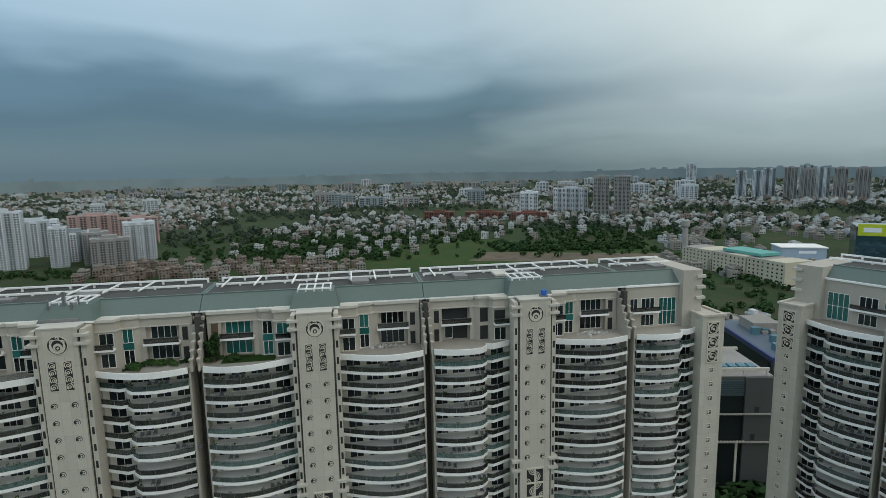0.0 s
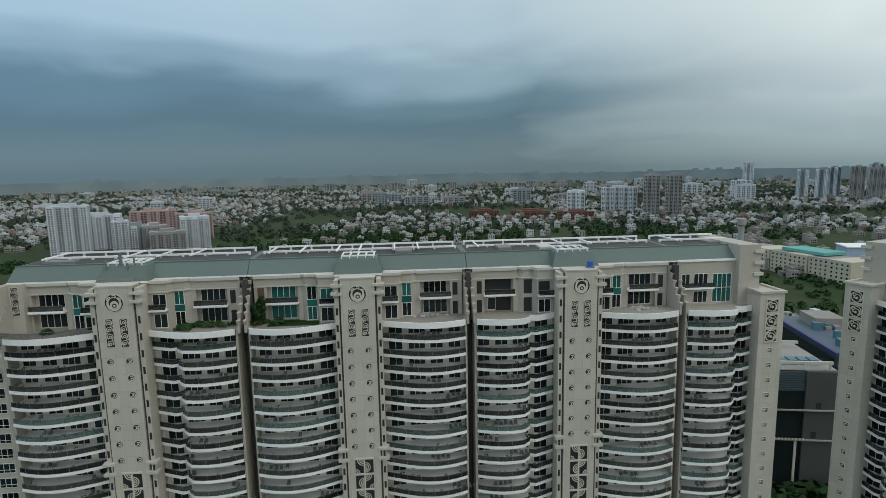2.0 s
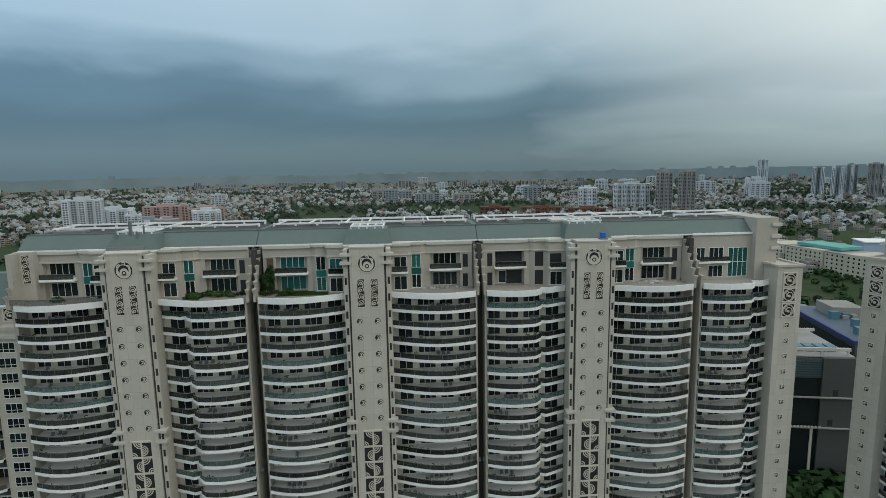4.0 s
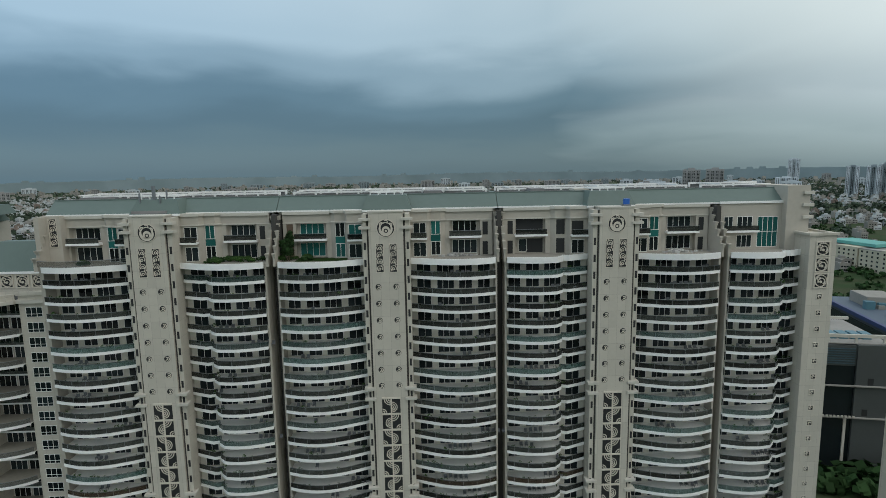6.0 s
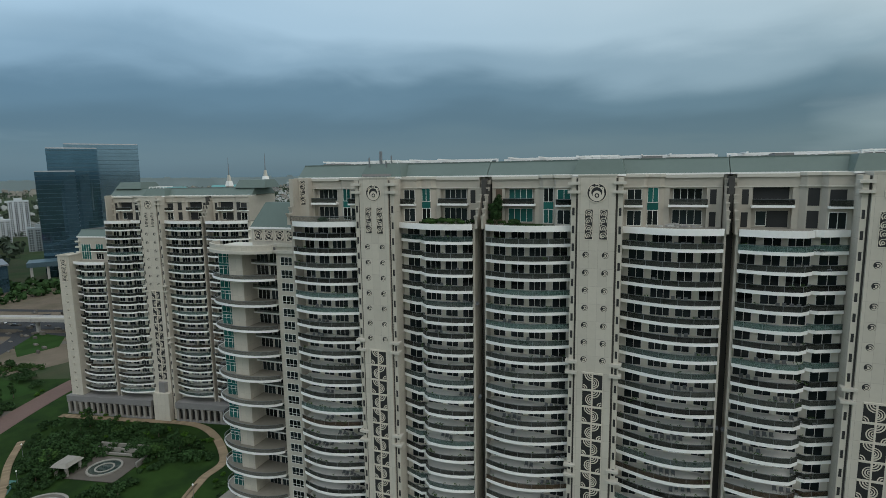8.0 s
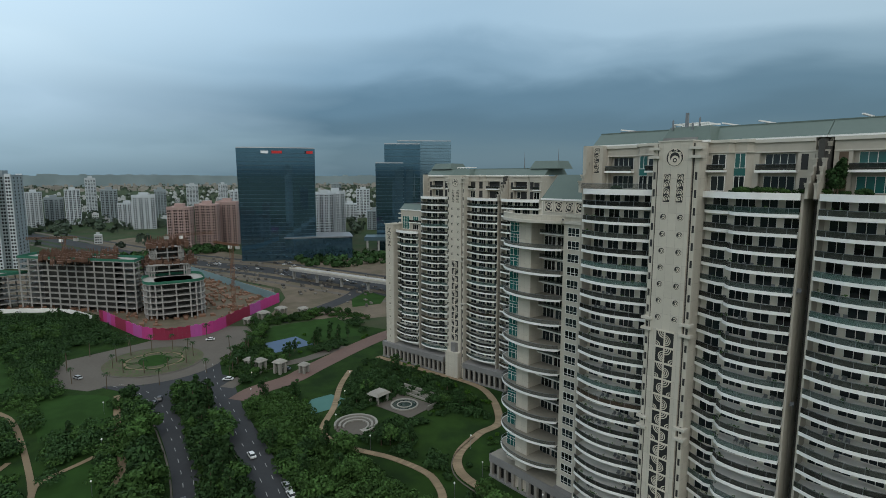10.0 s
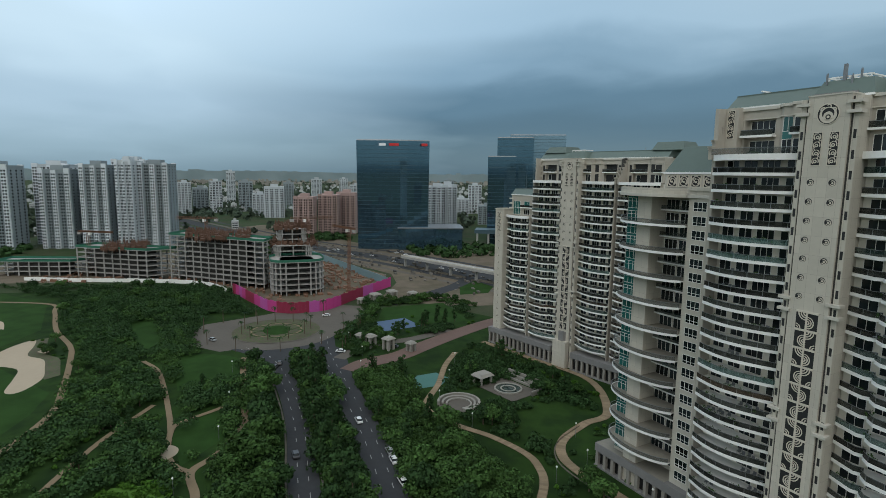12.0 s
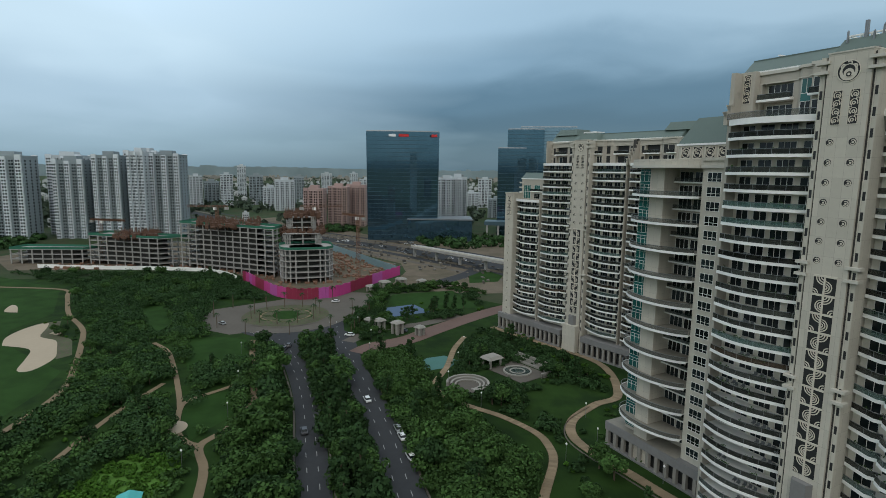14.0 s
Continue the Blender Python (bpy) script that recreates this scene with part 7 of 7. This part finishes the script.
LBL = {"white_house_paint": "white flat-roofed town house with parapet and roof tank", "beige_house_paint": "beige flat-roofed town house with parapet and roof tank", "raw_brick_house": "unplastered brick town house shell with flat roof"}
HOUSES = [(house_proto(60 + i, m), m) for i, m in enumerate((WHITEW, WHITEW, BEIGEW, BEIGEW, RAWB, RAWB))]
for t, m in HOUSES:
    tagged(t, LBL[m.name], "house", "town houses")
rh = random.Random(21)
taken, first_house = [], set()


def put_house(i, x, y, a, s=1.0):
    m = pose(x, y, 0, 0, 0, a) @ Matrix.Scale(s, 4)
    t = HOUSES[i][0]
    if i not in first_house:
        first_house.add(i)
        t.matrix_world = m
    else:
        copy_thing(t, m).matrix_basis = m


def far_enough(x, y, r):
    if any((x - a) ** 2 + (y - b) ** 2 < r * r for a, b in taken[-400:]):
        return False
    taken.append((x, y))
    return True


made = 0
while made < 74:     # brick shells in rows beyond the roof
    x, y = rh.uniform(-420, -95), rh.uniform(585, 690)
    if far_enough(x, y, 12.5):
        put_house(rh.choice((4, 5, 4, 5, 3)), x, y, 12 + rh.choice((0, 90, 180)), rh.uniform(0.7, 1.0))
        made += 1
made = 0
while made < 96:
    x, y = rh.uniform(-330, 420), rh.uniform(720, 1120)
    dens = 0.9 if x < 110 else 0.35
    if rh.random() < dens and not (20 < x < 270 and y < 900) and far_enough(x, y, 21):
        put_house(rh.choice((0, 1, 2, 0, 1, 2, 3)), x, y, rh.choice((0, 90, 180, 270)) + rh.uniform(-8, 8), rh.uniform(0.75, 1.05))
        made += 1
for x, y in ((178, 196 + 170), (200, 372), (222, 380), (430, 700), (470, 730), (400, 760)):
    put_house(rh.choice((0, 2)), x, y, rh.uniform(0, 90))

# ---- the city beyond ----


def town(name, n, material, label, r0, r1, ya, yb, seed, hmax=14, wmax=14):
    rg = random.Random(seed)
    g, w = Geo(), Geo()
    k = 0
    while k < n:
        r = r0 + (r1 - r0) * rg.random() ** 0.8
        yaw = radians(rg.uniform(ya, yb))
        x, y = -math.sin(yaw) * r, math.cos(yaw) * r
        if noise.noise(Vector((x * 0.0035, y * 0.0035, 1.7))) < rg.uniform(-0.35, 0.25):
            continue
        k += 1
        a, b, h = rg.uniform(4, wmax / 2), rg.uniform(4, wmax / 2), rg.uniform(5, hmax) * rg.uniform(0.8, 1.3)
        g.box(x - a, x + a, y - b, y + b, 0, h)
        g.box(x - a * 0.5, x + a * 0.2, y - b * 0.5, y + b * 0.4, h, h + 2.6)
        if r < 1900:
            for f in range(int(h / 3.2)):
                z = f * 3.2 + 1.0
                for s in (-0.55, 0.0, 0.55):
                    w.plate(x + a * s - 0.9, x + a * s + 0.9, y - b - 0.06, y - b, z, z + 1.4, -1)
                    w.plate(x + a, x + a + 0.06, y + b * s - 0.9, y + b * s + 0.9, z, z + 1.4, 2)
    tagged(part(name, g, material), label, "houses", kind="stuff")
    if w.v:
        tagged(part(name + "_windows", w, WIN), "dark window openings of the town houses", "windows", kind="stuff")


town("white_town", 3500, WHITEW, "dense low white town houses spreading to the horizon", 1050, 3300, -48, 48, 1, 11, 11.5)
town("beige_town", 2100, BEIGEW, "dense low beige town houses spreading to the horizon", 1050, 3300, -48, 48, 2, 11, 11.5)
town("brick_town", 420, RAWB, "low unplastered brick houses in the town", 1000, 2800, -48, 48, 3)
town("west_town", 700, WHITEW, "low pale town houses beyond the offices", 800, 3000, 48, 112, 4)
town("horizon_town", 1500, BEIGEW, "pale built-up strip along the horizon", 3200, 4650, -50, 100, 6, 22, 26)
town("near_town", 90, BEIGEW, "low pale houses and sheds east of the fields", 620, 1050, -48, -22, 5, 12)


def woods(name, n, r0, r1, ya, yb, seed, size, material, spots=None, dens=0.1, per=26):
    rg = random.Random(seed)
    g = Geo()
    k = 0
    while k < n:
        if spots:
            (x0, x1), (y0, y1) = rg.choice(spots)
            x, y = rg.uniform(x0, x1), rg.uniform(y0, y1)
        else:
            r = r0 + (r1 - r0) * rg.random() ** 0.8
            yaw = radians(rg.uniform(ya, yb))
            x, y = -math.sin(yaw) * r, math.cos(yaw) * r
            if noise.noise(Vector((x * 0.004 + 9, y * 0.004, 4.2))) < rg.uniform(-0.5, 0.3):
                continue
        k += 1
        s = rg.uniform(0.6, 1.2) * size
        c = Vector((x, y, s * 0.8))
        for _ in range(per):
            d = Vector((rg.gauss(0, 1), rg.gauss(0, 1), rg.gauss(0, 0.7))).normalized()
            p = c + Vector((d[0] * s * 1.15, d[1] * s * 1.15, d[2] * s * 0.85)) * rg.uniform(0.75, 1.05)
            nn_ = (d + Vector((rg.uniform(-.5, .5), rg.uniform(-.5, .5), rg.uniform(-.2, .6)))).normalized()
            u = nn_.orthogonal().normalized() * s * rg.uniform(0.3, 0.55)
            v = nn_.cross(u)
            g.add([tuple(p - u), tuple(p - v), tuple(p + u), tuple(p + v)], [(0, 1, 2, 3)])
    tagged(part(name, g, material), "dark green tree belts and gardens between the houses", "woods", kind="stuff")


woods("far_woods", 6200, 950, 3300, -48, 50, 31, 6.6, FARLEAF, per=20)
woods("horizon_woods", 1300, 3000, 4650, -50, 105, 41, 11, FARLEAF, per=10)
woods("west_woods", 1500, 700, 2600, 50, 115, 32, 7.5, FARLEAF, per=20)
woods("field_trees", 1500, 0, 0, 0, 0, 33, 4.2, LEAFD, spots=[((-420, 300), (700, 1100)), ((-300, -60), (700, 900)), ((70, 280), (760, 830)), ((-330, 60), (860, 1000)), ((150, 500), (850, 1100))])
woods("roadside_trees", 330, 0, 0, 0, 0, 34, 3.4, LEAFD, spots=[((296, 318), (500, 700)), ((240, 330), (420, 560)), ((-560, -400), (610, 660)), ((90, 130), (168, 178)), ((-620, -560), (580, 660)), ((130, 260), (330, 440))])
woods("office_trees", 520, 0, 0, 0, 0, 35, 3.8, LEAFD, spots=[((-560, -480), (150, 240)), ((-660, -600), (-60, 60)), ((-700, -640), (40, 110)), ((-540, -440), (230, 330)), ((-600, -520), (-30, 40)), ((-640, -560), (-280, -200))])
# added wall that closes the plain; distance haze painted into its grey-blue
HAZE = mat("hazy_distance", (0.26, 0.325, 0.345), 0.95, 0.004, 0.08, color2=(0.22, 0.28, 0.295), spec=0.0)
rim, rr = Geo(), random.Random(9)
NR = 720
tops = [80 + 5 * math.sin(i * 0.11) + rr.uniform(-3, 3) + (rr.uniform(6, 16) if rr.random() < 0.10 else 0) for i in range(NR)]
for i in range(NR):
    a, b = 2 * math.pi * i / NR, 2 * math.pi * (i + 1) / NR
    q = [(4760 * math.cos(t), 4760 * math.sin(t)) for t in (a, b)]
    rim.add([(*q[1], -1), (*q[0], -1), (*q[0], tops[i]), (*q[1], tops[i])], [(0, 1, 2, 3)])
tagged(part("backdrop", rim, HAZE), "far city backdrop along the horizon, haze painted into its grey-blue", "backdrop", kind="structure")
# metro viaduct beside the highway
via = thing("viaduct", pose(0, 0, 0), "pale concrete metro viaduct on single piers", "viaduct")
va, vb = Vector((-447, 125)), Vector((-150, 262))
for i in range(12):
    a, b = va.lerp(vb, i / 12), va.lerp(vb, (i + 0.985) / 12)
    d = (b - a).normalized()
    n = Vector((-d[1], d[0]))
    part("deck", Geo().prism([tuple(a + n * 4.5), tuple(a - n * 4.5), tuple(b - n * 4.5), tuple(b + n * 4.5)], 7.6, 9.4), RAW, via)
    part("parapet", Geo().prism([tuple(a - n * 4.5), tuple(a - n * 4.2), tuple(b - n * 4.2), tuple(b - n * 4.5)], 9.4, 10.4), TRIM, via)
    part("pier", Geo().tube(a[0], a[1], 0, 7.6, 1.2, 10), RAW, via)
# roof plant of the main block
mast = thing("antenna_mast", MAINM @ pose(-43.9, 4.6, T + 9.3), "cluster of grey mobile antennas on the shaft roof", "antenna")
for i, (x, y, h) in enumerate(((-1.8, 0, 3.9), (-0.9, 1.5, 2.8), (0.6, 0.4, 5.0), (1.9, 0, 3.3), (2.8, 0.8, 4.2), (-2.6, 1.0, 2.6))):
    part("pole", Geo().tube(x, y, 0, h, 0.07, 6), METAL, mast)
    part("panel_antenna", Geo().box(x - 0.13, x + 0.13, y - 0.16, y + 0.06, h - 1.9, h - 0.2) if i != 2 else Geo().box(x - 0.24, x + 0.24, y - 0.22, y + 0.22, h - 2.6, h), METAL, mast)
part("cabinet", Geo().box(-3.0, 3.4, -1.2, 0.3, 0, 0.5), GREYST, mast)
tank = thing("water_tank", MAINM @ pose(43.6, 1.7, T + 9.17), "small bright blue water tank on the shaft roof", "tank")
part("tank", Geo().tube(0, 0, 0.3, 1.3, 0.6, 12), mat("blue_plastic", (0.03, 0.12, 0.42), 0.4, 1, 0.05), tank)
part("stand", Geo().box(-0.7, 0.7, -0.7, 0.7, 0, 0.3), METAL, tank)
# spires of the club house behind the twin block
for x, y, z in ((-543, 443, 80), (-516, 474, 85)):
    sp = thing("spire", pose(x, y, 0), "white open spire with a thin mast", "spire", "club spires")
    part("shaft", Geo().box(-3, 3, -3, 3, 0, z), WALL, sp)
    part("lantern", Geo().prism([(-3.4, -3.4), (3.4, -3.4), (3.4, 3.4), (-3.4, 3.4)], z, z + 6, [(-2.4, -2.4), (2.4, -2.4), (2.4, 2.4), (-2.4, 2.4)]), WHITE, sp)
    part("upper_lantern", Geo().prism([(-1.8, -1.8), (1.8, -1.8), (1.8, 1.8), (-1.8, 1.8)], z + 6, z + 13, [(-1.0, -1.0), (1.0, -1.0), (1.0, 1.0), (-1.0, 1.0)]), TRIM, sp)
    part("mast", Geo().tube(0, 0, z + 13, z + 33, 0.6, 6, 0.2), METAL, sp)
for x, y, w, z in ((-640, 430, 44, 74), (-548, 462, 70, 76)):
    cb_ = thing("teal_roofed_block", pose(x, y, 0, 0, 0, 50), "pale block with a teal sheet roof in the distance", "building")
    part("wall", Geo().box(-w / 2, w / 2, 6, 34, 0, z), CREAMW, cb_)
    part("roof", Geo().prism([(-w / 2 - 1, 5), (w / 2 + 1, 5), (w / 2 + 1, 35), (-w / 2 - 1, 35)], z, z + 5, [(-w / 2 + 4, 16), (w / 2 - 4, 16), (w / 2 - 4, 24), (-w / 2 + 4, 24)]), mat("teal_sheet", (0.10, 0.27, 0.27), 0.6, 0.3, 0.1), cb_)
# terrace planting
tp = random.Random(77)
for u, v, n, kind in ((-20.2, 4.6, 5, "tall"), (-19.0, 5.2, 3, "bush"), (-16.5, 4.8, 3, "bush"), (-33, 3.5, 6, "bush"), (-29, 4, 5, "bush"), (-25, 3.6, 5, "bush"), (-56, 3.5, 3, "bush")):
    for i in range(n):
        p = MAINM @ Vector((u + tp.uniform(-1.6, 1.6), v + tp.uniform(-1.5, 1.0), T))
        pr = tp.choice(PROTO[kind][1:3] if kind == "bush" else PROTO[kind])
        s = tp.uniform(0.4, 0.75) if kind == "bush" else tp.uniform(0.45, 0.62)
        m = Matrix.Translation(p) @ Matrix.Scale(s, 4)
        copy_thing(pr, m).matrix_basis = m
part("terrace_lawn", Geo().box(-17.5, -8, 2.4, 6.4, T + 0.01, T + 0.06), GRASS, main)

# lamps along the garden paths and the avenue
lamp = new("garden_lamp")
part("post", Geo().tube(0, 0, 0, 4.2, 0.07, 6, 0.05), METAL, lamp)
part("globe", Geo().tube(0, 0, 4.2, 4.5, 0.14, 8, 0.28).tube(0, 0, 4.5, 4.8, 0.28, 8, 0.10), WHITE, lamp)
tagged(lamp, "slim garden lamp with a white globe beside the path", "lamp", "garden lamps")
LAMPS = [(-116, 74.5), (-136, 93), (-152, 66), (-172, 62), (-190, 72), (-208, 81), (-121, 87), (-100, 91), (-140, -17), (-166, -8), (-192, -6), (-224, -6), (-210, 42), (-228, 46), (-250, 44)]
lamp.matrix_world = pose(*LAMPS[0], 0.05)
for x, y in LAMPS[1:]:
    copy_thing(lamp, pose(x, y, 0.05))
